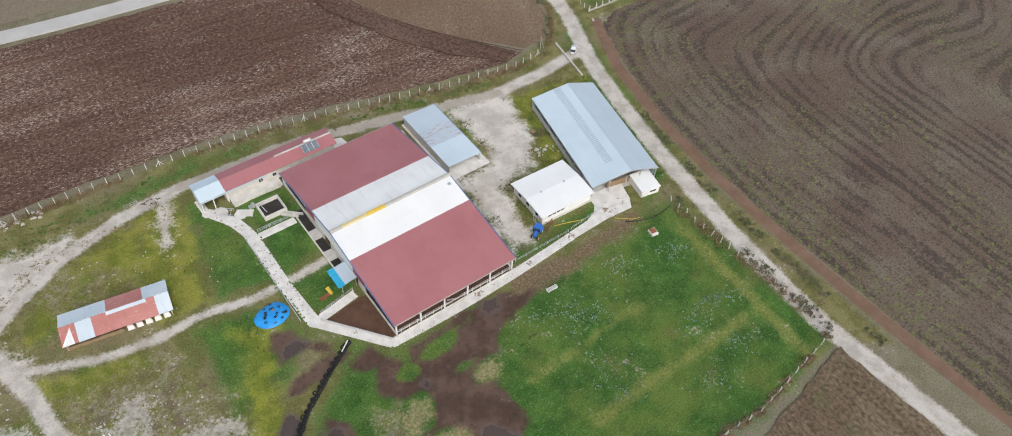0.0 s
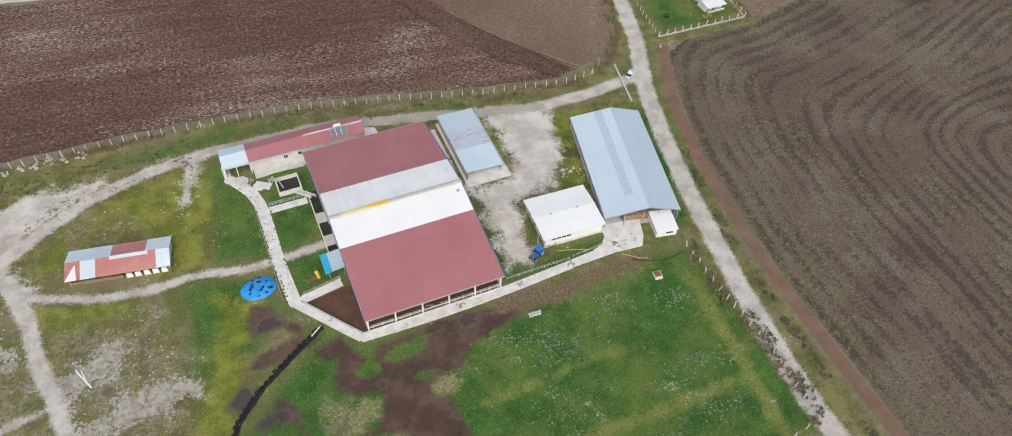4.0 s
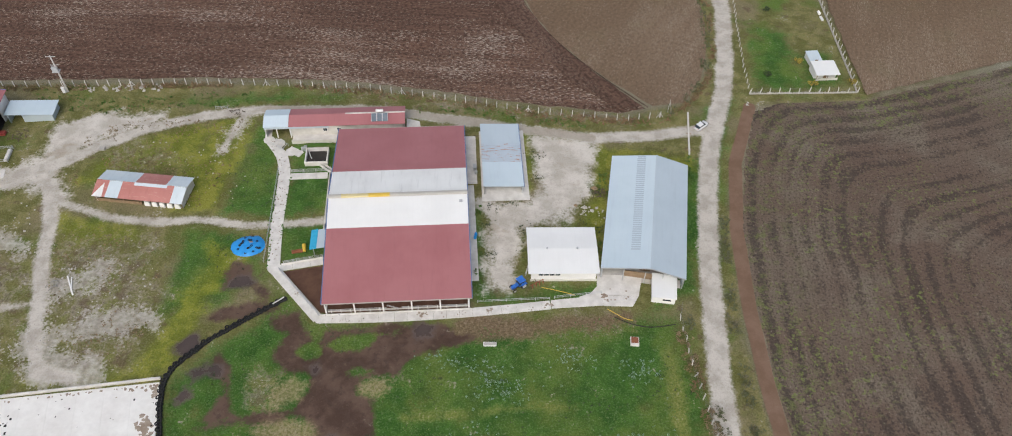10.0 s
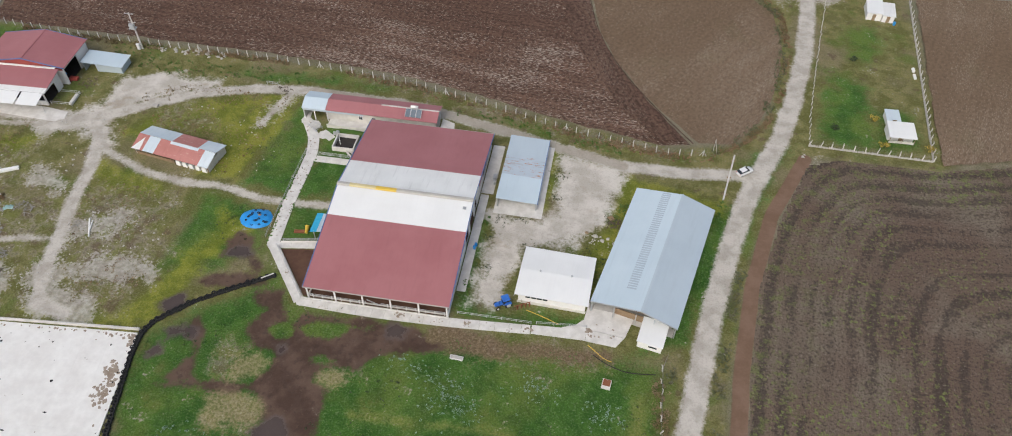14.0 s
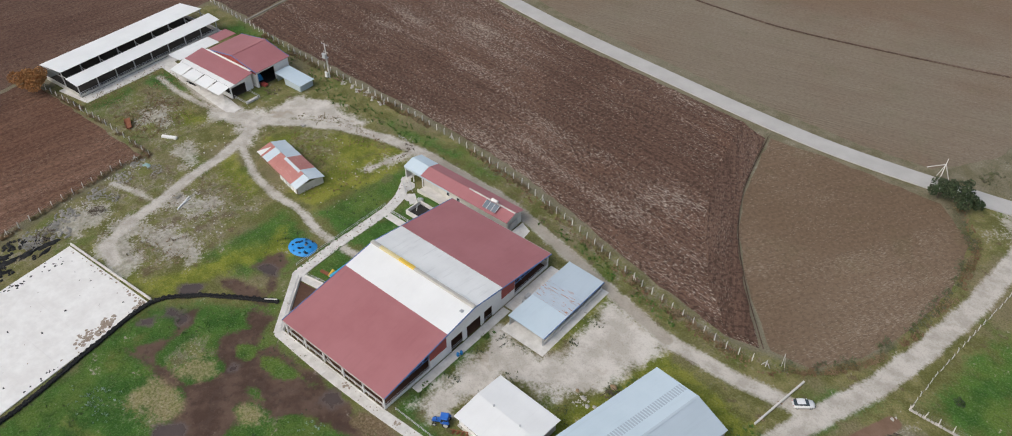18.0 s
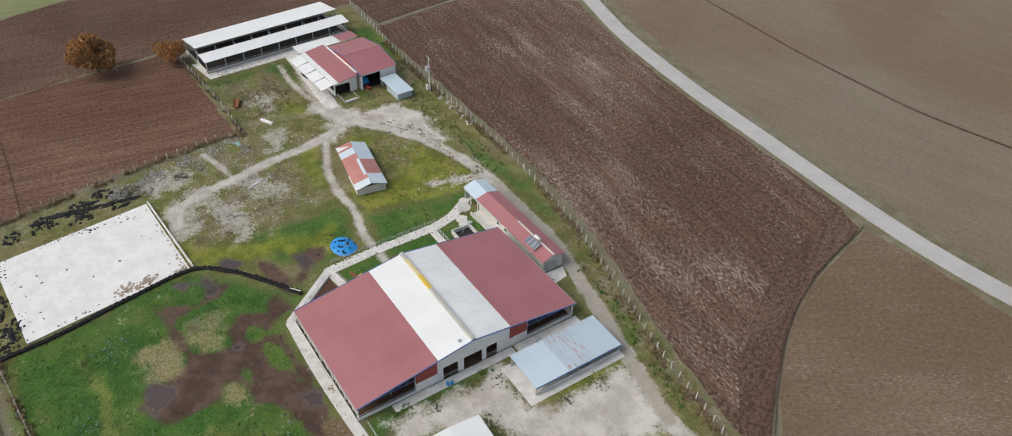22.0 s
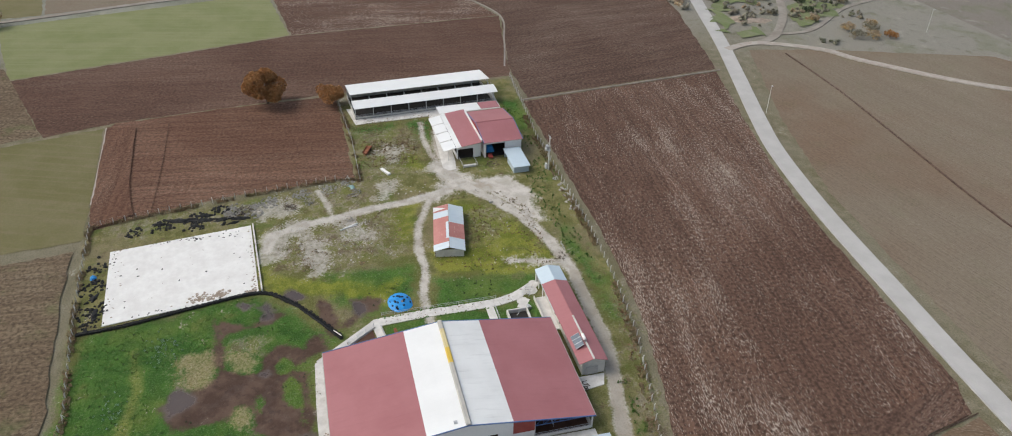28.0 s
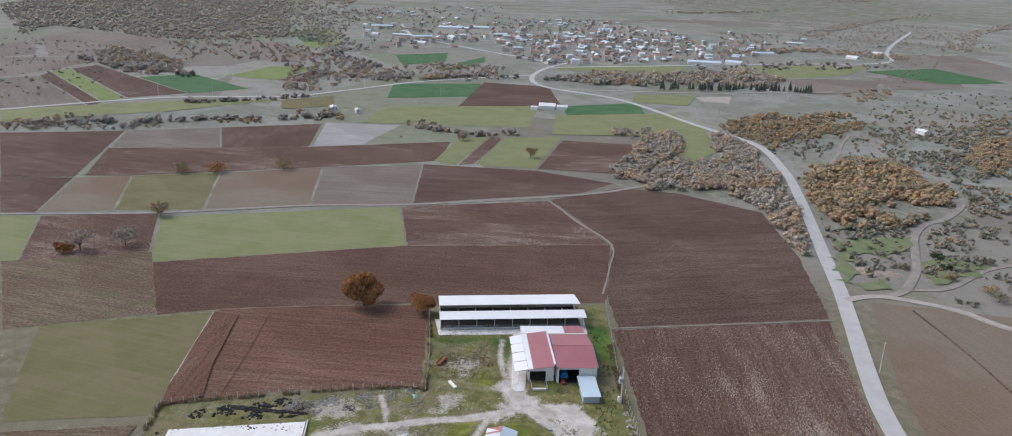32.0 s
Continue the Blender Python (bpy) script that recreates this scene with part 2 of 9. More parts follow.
def land():
    """The ground: rough grass, with worn tracks, gravel, mud, lush and thin grass where the masks lie; far land has
    haze put into its colour.
    """
    w = Net("farm_ground", 0.95, 0.0, 0.15)
    mid, fine, big = w.noise(0.22, 5, None, 0.62), w.noise(1.6, 2.5, None, 0.65), w.noise(0.05, 5)
    broad, blot, grit = w.noise(0.012, 5), w.noise(0.11, 5, None, 0.6), w.noise(2.8, 1.5, None, 0.6)

    def mask(name, loose=0.8, sharp=0.16, grain=0.5, wide=0.0):
        v = w.math("ADD", w.attr(name), w.math("MULTIPLY", w.math("SUBTRACT", mid, 0.5), loose))
        v = w.math("ADD", v, w.math("MULTIPLY", w.math("SUBTRACT", fine, 0.5), grain))
        if wide:
            v = w.math("ADD", v, w.math("MULTIPLY", w.math("SUBTRACT", blot, 0.5), wide))
        return w.ramp(v, 0.5 - sharp, 0.5 + sharp)

    def spots(scale, lo, hi, strength, detail=3.5, rough=0.62):
        return w.math("MULTIPLY", w.ramp(w.noise(scale, detail, None, rough), lo, hi), strength)

    # rough grass away from the farm
    c = w.mix(w.ramp(mid, 0.4, 0.62), (0.145, 0.13, 0.075), (0.2, 0.175, 0.12))
    c = w.mix(w.math("MULTIPLY", w.ramp(broad, 0.42, 0.62), 0.8), c, (0.2, 0.18, 0.13))
    # far land: plots and scrub in paler, greyer tones, distance haze put into the colour
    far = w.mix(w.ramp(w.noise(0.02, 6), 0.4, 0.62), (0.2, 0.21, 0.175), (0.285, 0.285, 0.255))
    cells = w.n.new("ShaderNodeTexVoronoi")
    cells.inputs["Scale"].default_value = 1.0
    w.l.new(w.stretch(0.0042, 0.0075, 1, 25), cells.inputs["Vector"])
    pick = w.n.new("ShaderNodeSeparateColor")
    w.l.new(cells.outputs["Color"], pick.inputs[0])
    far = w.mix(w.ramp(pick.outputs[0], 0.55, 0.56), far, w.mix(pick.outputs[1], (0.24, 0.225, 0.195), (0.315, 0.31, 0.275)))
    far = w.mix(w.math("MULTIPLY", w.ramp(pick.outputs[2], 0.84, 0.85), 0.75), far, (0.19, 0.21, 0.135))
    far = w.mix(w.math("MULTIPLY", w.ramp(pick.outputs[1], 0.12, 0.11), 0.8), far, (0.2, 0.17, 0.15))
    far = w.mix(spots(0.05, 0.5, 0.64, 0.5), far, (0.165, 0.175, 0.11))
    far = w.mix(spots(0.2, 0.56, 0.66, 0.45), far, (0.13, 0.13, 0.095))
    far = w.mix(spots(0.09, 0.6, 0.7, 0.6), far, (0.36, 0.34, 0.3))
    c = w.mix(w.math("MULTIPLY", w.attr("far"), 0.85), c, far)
    litter = w.mix(w.ramp(w.noise(0.03, 5, None, 0.7), 0.4, 0.6), (0.165, 0.165, 0.12), (0.25, 0.24, 0.195))
    litter = w.mix(spots(0.022, 0.5, 0.64, 0.55), litter, (0.17, 0.19, 0.1))
    litter = w.mix(spots(0.16, 0.5, 0.62, 0.6), litter, (0.105, 0.11, 0.075))
    litter = w.mix(spots(0.24, 0.62, 0.7, 0.6), litter, (0.36, 0.34, 0.3))
    c = w.mix(mask("wood", 0.5, 0.4, 0.3, 1.2), c, litter)
    # olive sod round the farm
    sod = w.mix(w.ramp(mid, 0.4, 0.6), (0.112, 0.114, 0.034), (0.19, 0.172, 0.07))
    sod = w.mix(w.math("MULTIPLY", w.ramp(big, 0.5, 0.64), 0.7), sod, (0.2, 0.165, 0.1))
    sod = w.mix(spots(0.08, 0.52, 0.66, 0.7), sod, (0.085, 0.13, 0.022))
    sod = w.mix(spots(0.3, 0.58, 0.68, 0.6), sod, (0.11, 0.075, 0.05))
    sod = w.mix(spots(0.7, 0.58, 0.7, 0.5), sod, (0.28, 0.26, 0.17))
    c = w.mix(mask("sod", 0.6, 0.3), c, sod)
    green = w.mix(w.ramp(mid, 0.36, 0.64), (0.032, 0.09, 0.014), (0.064, 0.14, 0.024))
    green = w.mix(spots(0.06, 0.44, 0.64, 0.75), green, (0.115, 0.16, 0.032))
    green = w.mix(spots(0.19, 0.54, 0.7, 0.4), green, (0.026, 0.062, 0.014))
    green = w.mix(spots(0.12, 0.6, 0.7, 0.45), green, (0.12, 0.115, 0.04))
    green = w.mix(spots(1.0, 0.58, 0.68, 0.5, 2, 0.6), green, (0.13, 0.18, 0.075))
    c = w.mix(mask("lush", 0.9, 0.3, 0.5, 0.9), c, green)
    moss = w.mix(w.ramp(mid, 0.42, 0.6), (0.128, 0.152, 0.018), (0.22, 0.228, 0.032))
    c = w.mix(w.math("MULTIPLY", mask("moss", 0.9, 0.3, 0.5, 0.9), 0.85), c, moss)
    dry = w.mix(w.ramp(fine, 0.4, 0.62), (0.2, 0.2, 0.045), (0.28, 0.265, 0.09))
    c = w.mix(w.math("MULTIPLY", mask("dry", 0.9, 0.35, 0.5, 0.6), 0.55), c, dry)
    thin = w.mix(w.ramp(w.noise(0.5, 7, None, 0.75), 0.44, 0.6), (0.14, 0.135, 0.045), (0.3, 0.27, 0.21))
    thin = w.mix(spots(0.3, 0.5, 0.62, 0.75), thin, (0.125, 0.09, 0.062))
    thin = w.mix(spots(0.14, 0.52, 0.62, 0.8), thin, (0.16, 0.172, 0.042))
    thin = w.mix(spots(0.5, 0.55, 0.62, 0.7, 5, 0.7), thin, (0.095, 0.07, 0.048))
    thin = w.mix(spots(0.95, 0.6, 0.66, 0.75, 4, 0.7), thin, (0.48, 0.45, 0.4))
    c = w.mix(w.math("MULTIPLY", mask("thin", 1.0, 0.22, 1.1, 1.0), 0.75), c, thin)
    bare = w.mix(w.ramp(w.noise(0.7, 7, None, 0.75), 0.4, 0.6), (0.33, 0.3, 0.26), (0.56, 0.53, 0.49))
    c = w.mix(w.math("MULTIPLY", mask("bare", 1.2, 0.14, 1.5, 1.3), 0.65), c, bare)
    wetmud = w.mix(w.ramp(w.noise(0.14, 5), 0.4, 0.62), (0.07, 0.043, 0.032), (0.112, 0.073, 0.055))
    wetmud = w.mix(spots(0.6, 0.54, 0.66, 0.45), wetmud, (0.05, 0.034, 0.027))
    wetmud = w.mix(spots(0.9, 0.6, 0.7, 0.35), wetmud, (0.16, 0.115, 0.085))
    muddy = mask("mud", 0.9, 0.22, 0.5, 0.9)
    redder = mask("red_earth", 0.8, 0.3, 0.6, 0.8)
    c = w.mix(w.math("MULTIPLY", redder, 0.85), c, w.mix(w.ramp(fine, 0.35, 0.65), (0.13, 0.082, 0.05), (0.2, 0.14, 0.09)))
    c = w.mix(muddy, c, wetmud)
    pool = mask("pond", 1.1, 0.28, 0.3, 0.9)
    c = w.mix(w.math("MULTIPLY", pool, 0.7), c, (0.068, 0.052, 0.046))
    tan = w.mix(w.ramp(fine, 0.35, 0.65), (0.22, 0.175, 0.08), (0.34, 0.28, 0.16))
    c = w.mix(w.math("MULTIPLY", mask("tan", 0.9, 0.32, 0.6, 0.7), 0.6), c, tan)
    earthy = mask("soil", 0.3, 0.14, 0.3)
    c = w.mix(earthy, c, w.mix(w.ramp(mid, 0.35, 0.65), (0.16, 0.1, 0.066), (0.195, 0.126, 0.088)))
    pale = w.mix(w.ramp(w.noise(0.16, 5, None, 0.6), 0.38, 0.62), (0.42, 0.385, 0.335), (0.575, 0.54, 0.49))
    pale = w.mix(spots(0.5, 0.55, 0.7, 0.3, 4, 0.65), pale, (0.27, 0.24, 0.19))
    pale = w.mix(spots(0.13, 0.57, 0.68, 0.5), pale, (0.3, 0.24, 0.17))
    stony = mask("gravel", 1.0, 0.22, 0.7, 0.8)
    trodden = mask("track", 0.7, 0.2, 0.6)
    calm = w.math("SUBTRACT", 1.0, w.math("MULTIPLY", w.math("MAXIMUM", w.math("MAXIMUM", muddy, earthy), w.math("MULTIPLY", w.math("MAXIMUM", stony, trodden), 0.65)), 0.85))
    c = w.mix(stony, c, pale)
    worn_track = w.mix(w.ramp(w.noise(0.25, 6, None, 0.65), 0.38, 0.62), (0.38, 0.345, 0.3), (0.52, 0.485, 0.435))
    worn_track = w.mix(spots(0.5, 0.56, 0.7, 0.3, 4, 0.65), worn_track, (0.26, 0.23, 0.18))
    c = w.mix(trodden, c, worn_track)
    crown = w.math("MULTIPLY", w.ramp(w.math("ADD", w.attr("crown"), w.math("MULTIPLY", mid, 0.7)), 0.75, 1.1), 0.6)
    c = w.mix(crown, c, (0.29, 0.25, 0.195))
    c = w.mix(w.math("MULTIPLY", w.math("MULTIPLY", w.ramp(grit, 0.5, 0.66), 0.34), calm), c, w.mix(0.75, c, (0.012, 0.012, 0.008)))
    c = w.mix(w.math("MULTIPLY", w.math("MULTIPLY", w.ramp(grit, 0.46, 0.34), 0.16), calm), c, w.mix(0.5, c, (0.5, 0.48, 0.38)))
    wet = w.math("MULTIPLY", muddy, w.ramp(mid, 0.5, 0.62))
    wet = w.math("MAXIMUM", w.math("MULTIPLY", wet, 0.55), w.math("MULTIPLY", pool, 0.8))
    w.put(w.math("SUBTRACT", 0.95, wet), w.b.inputs["Roughness"])
    w.put(w.math("ADD", 0.15, w.math("MULTIPLY", pool, 0.45)), w.b.inputs["Specular IOR Level"])
    return w.done(c, w.math("MULTIPLY", w.math("MULTIPLY", fine, calm), w.math("SUBTRACT", 1.0, pool)), 0.8, 0.2)


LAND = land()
CONTOUR = contour()
SOIL_RED = tilled("ploughed_red_soil", (0.108, 0.063, 0.045), (0.142, 0.087, 0.063), (0.5, 0.43, 0.36), 0.7, damp=(0.165, 0.09, 0.06))
SOIL_RUST = tilled("ploughed_rust_soil", (0.128, 0.067, 0.044), (0.172, 0.098, 0.066), (0.4, 0.31, 0.24), 0.25, 1.5, damp=(0.205, 0.12, 0.078), clods=0.5, rows=1.0)
SOIL_UMBER = tilled("ploughed_umber_soil", (0.1, 0.056, 0.04), (0.132, 0.08, 0.058), (0.36, 0.28, 0.22), 0.3, damp=(0.15, 0.087, 0.06), clods=0.5, rows=0.7)
SOIL_HEAD = tilled("ploughed_headland_soil", (0.105, 0.062, 0.045), (0.135, 0.084, 0.062), (0.4, 0.33, 0.27), 0.25, damp=(0.15, 0.09, 0.06))
SOIL_DARK = tilled("ploughed_dark_soil", (0.1, 0.061, 0.045), (0.127, 0.082, 0.062), (0.34, 0.28, 0.22), 0.45, damp=(0.17, 0.12, 0.088))
SOIL_PALE = tilled("harrowed_pale_soil", (0.182, 0.128, 0.088), (0.2, 0.165, 0.122), (0.34, 0.3, 0.25), 0.25, 0.6, 0.01, 0.1, 0.25, (0.225, 0.195, 0.145), 0.22)
SOIL_HARROW = tilled("harrowed_red_soil", (0.155, 0.106, 0.068), (0.182, 0.13, 0.088), (0.42, 0.36, 0.29), 0.4, 0.6, 0.015, 0.1, 0.25, (0.19, 0.13, 0.085), 0.3)
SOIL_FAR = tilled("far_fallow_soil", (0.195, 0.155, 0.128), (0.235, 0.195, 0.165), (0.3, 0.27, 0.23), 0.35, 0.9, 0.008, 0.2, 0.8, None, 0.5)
SOIL_GREY = tilled("dry_grey_soil", (0.185, 0.15, 0.122), (0.22, 0.185, 0.155), (0.31, 0.28, 0.24), 0.35, clods=0.5, rows=0.9)
SOIL_STONY = tilled("pale_stony_soil", (0.3, 0.285, 0.27), (0.36, 0.34, 0.32), (0.45, 0.43, 0.4), 0.4, clods=0.4, rows=0.6)
SOIL_OLIVE = tilled("sprouting_soil", (0.14, 0.1, 0.065), (0.18, 0.138, 0.09), (0.27, 0.23, 0.17), 0.35, 0.9, 0.03, 0.4)
CROP = sward("young_crop", (0.19, 0.21, 0.085), (0.24, 0.25, 0.12), (0.28, 0.27, 0.16))
CROP_DEEP = sward("deep_green_crop", (0.05, 0.13, 0.05), (0.08, 0.17, 0.07), (0.14, 0.18, 0.08), 0.2)
GRASS_THIN = sward("thin_fresh_grass", (0.15, 0.19, 0.075), (0.2, 0.22, 0.11), (0.26, 0.25, 0.185), 0.7)
CROP_LIGHT = sward("light_green_crop", (0.17, 0.22, 0.06), (0.22, 0.26, 0.1), (0.26, 0.26, 0.14), 0.2)
OLIVE = sward("olive_field", (0.15, 0.14, 0.055), (0.19, 0.17, 0.085), (0.22, 0.18, 0.11), 0.5)
ASPHALT = worn("pale_worn_asphalt", (0.43, 0.415, 0.395), (0.5, 0.485, 0.465), 0.15, 3.0, 0.9)
EARTH_ROAD = worn("packed_earth_road", (0.34, 0.295, 0.25), (0.45, 0.41, 0.36), 0.3, 2.5, 0.95, bump=0.4)
EARTH_DULL = worn("dull_earth_track", (0.24, 0.21, 0.175), (0.33, 0.3, 0.26), 0.2, 2.0, 0.95, bump=0.4)
CONCRETE = worn("pale_concrete", (0.58, 0.555, 0.52), (0.74, 0.715, 0.68), 0.5, 3.0, 0.9)
CONCRETE_GREY = worn("grey_concrete", (0.42, 0.4, 0.37), (0.54, 0.515, 0.48), 0.5, 3.0, 0.9)
SLAB_WHITE = worn("bleached_slab", (0.72, 0.7, 0.67), (0.82, 0.81, 0.78), 0.25, 0.9, 0.85)
RED_ROOF = ribbed("faded_red_sheeting", (0.35, 0.135, 0.14), (0.39, 0.16, 0.166), dirt=0.15)
RED_ROOF_X = ribbed("faded_red_cross_sheeting", (0.35, 0.135, 0.14), (0.39, 0.16, 0.166), dirt=0.15, along="x")
WHITE_ROOF = ribbed("white_sheeting", (0.75, 0.75, 0.735), (0.8, 0.8, 0.785), dirt=0.05)
WHITE_STAIN = ribbed("stained_white_sheeting", (0.7, 0.7, 0.68), (0.78, 0.78, 0.76), dirt=0.3)
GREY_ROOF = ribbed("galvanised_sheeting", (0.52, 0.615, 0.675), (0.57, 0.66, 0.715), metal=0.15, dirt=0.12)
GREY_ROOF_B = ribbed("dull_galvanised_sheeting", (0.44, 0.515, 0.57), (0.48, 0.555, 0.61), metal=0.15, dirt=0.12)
RUST_ROOF = ribbed("rusted_galvanised_sheeting", (0.43, 0.5, 0.56), (0.5, 0.56, 0.62), rust=(0.42, 0.2, 0.11), rust_low=0.56, along="x")
OLD_RED = ribbed("weathered_red_sheeting", (0.42, 0.165, 0.14), (0.5, 0.22, 0.19), rust=(0.55, 0.36, 0.3), rust_low=0.6, dirt=0.3)
OLD_GREY = ribbed("weathered_grey_sheeting", (0.52, 0.6, 0.65), (0.62, 0.68, 0.71), rust=(0.45, 0.33, 0.27), rust_low=0.68, dirt=0.25)
SKYLIGHT = worn("dull_skylight_sheet", (0.4, 0.475, 0.54), (0.44, 0.51, 0.575), 0.4, 4, 0.4)
RIDGE_GREY = worn("grey_ridge_vent", (0.42, 0.4, 0.36), (0.5, 0.48, 0.44), 0.3, 4, 0.6)
RIDGE_PALE = worn("bleached_yellow_ridge_vent", (0.6, 0.5, 0.24), (0.66, 0.58, 0.36), 0.3, 4, 0.6)
RIDGE_YELLOW = worn("yellow_ridge_vent", (0.62, 0.42, 0.06), (0.7, 0.5, 0.1), 0.3, 4, 0.6)
BLUE_TRIM = worn("blue_painted_steel", (0.09, 0.17, 0.38), (0.13, 0.22, 0.45), 0.4, 5, 0.45)
RED_PANEL = worn("red_wall_panel", (0.32, 0.06, 0.05), (0.38, 0.09, 0.07), 0.4, 5, 0.5)
WHITE_PAINT = worn("white_paint", (0.78, 0.77, 0.75), (0.85, 0.84, 0.82), 0.4, 4, 0.7)
RENDER_WALL = worn("stained_render", (0.55, 0.53, 0.48), (0.7, 0.68, 0.63), 0.5, 4, 0.9)
STEEL = worn("galvanised_steel", (0.5, 0.51, 0.52), (0.6, 0.61, 0.62), 0.8, 8, 0.45, 0.5)
# near-black; on barn floors it puts the interior shade into the colour
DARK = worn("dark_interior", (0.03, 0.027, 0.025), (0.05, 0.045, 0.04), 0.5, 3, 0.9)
DUNG = worn("brown_dung_floor", (0.085, 0.043, 0.028), (0.13, 0.07, 0.045), 0.4, 2.5, 0.9, bump=0.6)
BLUE_TARP = worn("blue_tarpaulin", (0.02, 0.24, 0.62), (0.04, 0.33, 0.75), 0.8, 3, 0.4, bump=0.4)
TURQUOISE = worn("turquoise_plastic_sheet", (0.03, 0.33, 0.55), (0.06, 0.42, 0.64), 0.8, 3, 0.4)
RUBBER = worn("black_rubber", (0.012, 0.012, 0.013), (0.03, 0.03, 0.03), 0.8, 6, 0.8)
WOOD = worn("weathered_wood", (0.25, 0.17, 0.1), (0.34, 0.25, 0.16), 0.6, 6, 0.85)
POST = worn("concrete_post", (0.56, 0.54, 0.5), (0.68, 0.66, 0.62), 0.8, 6, 0.9)
WIRE = worn("fence_wire", (0.25, 0.24, 0.23), (0.32, 0.31, 0.3), 0.8, 6, 0.6, 0.5)
GLASS = worn("dark_window_glass", (0.03, 0.04, 0.05), (0.05, 0.06, 0.07), 0.5, 3, 0.1, spec=0.6)
# collector glass lightened to grey-blue: the sky's reflection is put into the base colour
COLLECTOR = worn("sky_tinted_collector_glass", (0.13, 0.16, 0.19), (0.17, 0.2, 0.23), 0.8, 4, 0.15, spec=0.6)
STONE = worn("pale_field_stone", (0.4, 0.38, 0.34), (0.55, 0.52, 0.48), 0.8, 5, 0.9, island=0.5)
RUBBLE = worn("grey_rubble", (0.24, 0.23, 0.21), (0.36, 0.34, 0.31), 0.8, 5, 0.95, island=0.4)
BARK = worn("grey_brown_bark", (0.1, 0.075, 0.055), (0.15, 0.12, 0.09), 1, 6, 0.95)

# ---- shapes ----
from mathutils import geometry


class Geo:
    """Collects corners and faces of one mesh."""

    def __init__(self):
        self.v, self.f = [], []

    def add(self, vs, fs):
        k = len(self.v)
        self.v += [tuple(p) for p in vs]
        self.f += [tuple(i + k for i in q) for q in fs]
        return self

    def hexa(self, low, high):
        n = len(low)
        fs = [tuple(reversed(range(n))), tuple(range(n, 2 * n))]
        fs += [(i, (i + 1) % n, n + (i + 1) % n, n + i) for i in range(n)]
        return self.add(list(low) + list(high), fs)

    def box(self, x0, x1, y0, y1, z0, z1):
        return self.hexa([(x0, y0, z0), (x1, y0, z0), (x1, y1, z0), (x0, y1, z0)], [(x0, y0, z1), (x1, y0, z1), (x1, y1, z1), (x0, y1, z1)])

    def prism(self, poly, z0, z1):
        return self.hexa([(x, y, z0) for x, y in poly], [(x, y, z1) for x, y in poly])

    def beam(self, a, b, w=0.1, h=None):
        a, b = Vector(a), Vector(b)
        d = (b - a).normalized()
        s = d.cross((0, 0, 1)) if abs(d.z) < 0.95 else d.cross((1, 0, 0))
        s = s.normalized() * w / 2
        u = s.cross(d).normalized() * (h or w) / 2
        ring = [s + u, u - s, -s - u, s - u]
        return self.hexa([a + r for r in ring], [b + r for r in ring])

    def tube(self, a, b, r0, r1=None, n=8):
        a, b = Vector(a), Vector(b)
        r1 = r0 if r1 is None else r1
        d = (b - a).normalized()
        s = (d.cross((0, 0, 1)) if abs(d.z) < 0.95 else d.cross((1, 0, 0))).normalized()
        u = s.cross(d)
        ang = [2 * math.pi * i / n for i in range(n)]
        return self.hexa([a + (s * math.cos(q) + u * math.sin(q)) * r0 for q in ang], [b + (s * math.cos(q) + u * math.sin(q)) * r1 for q in ang])

    def torus(self, c, r, w, m=12, n=6, axis="z"):
        vs = []
        for i in range(m):
            p = 2 * math.pi * i / m
            for j in range(n):
                q = 2 * math.pi * j / n
                e = r + w * math.cos(q)
                x, y, z = e * math.cos(p), e * math.sin(p), w * math.sin(q)
                vs.append((c[0] + x, c[1] + y, c[2] + z) if axis == "z" else (c[0] + x, c[1] + z, c[2] + y))
        return self.add(vs, [(i * n + j, (i + 1) % m * n + j, (i + 1) % m * n + (j + 1) % n, i * n + (j + 1) % n) for i in range(m) for j in range(n)])

    def mesh(self, name, mat, smooth=False):
        me = bpy.data.meshes.new(name)
        me.from_pydata(self.v, [], self.f)
        if mat:
            me.materials.append(mat)
        bm = bmesh.new()
        bm.from_mesh(me)
        bmesh.ops.recalc_face_normals(bm, faces=bm.faces)
        bm.to_mesh(me)
        bm.free()
        if smooth:
            me.polygons.foreach_set("use_smooth", [True] * len(me.polygons))
        return me


def thing(name, x=0.0, y=0.0, z=0.0, rz=0.0, label="", category="", group="", kind=""):
    ob = new(name)
    ob.empty_display_size = 0.3
    ob.matrix_basis = pose(x, y, z, 0, 0, rz)
    return tagged(ob, label, category, group, kind)


def part(name, geo, mat, parent, label="", smooth=False, at=None):
    ob = new(name, geo.mesh(name, mat, smooth) if isinstance(geo, Geo) else geo)
    ob.parent = parent
    if at is not None:
        ob.matrix_basis = at
    if label:
        ob["label"] = label
    return ob


def solid(name, geo, mat, label, category="", group="", kind="", smooth=False):
    ob = new(name, geo.mesh(name, mat, smooth))
    return tagged(ob, label, category, group, kind)


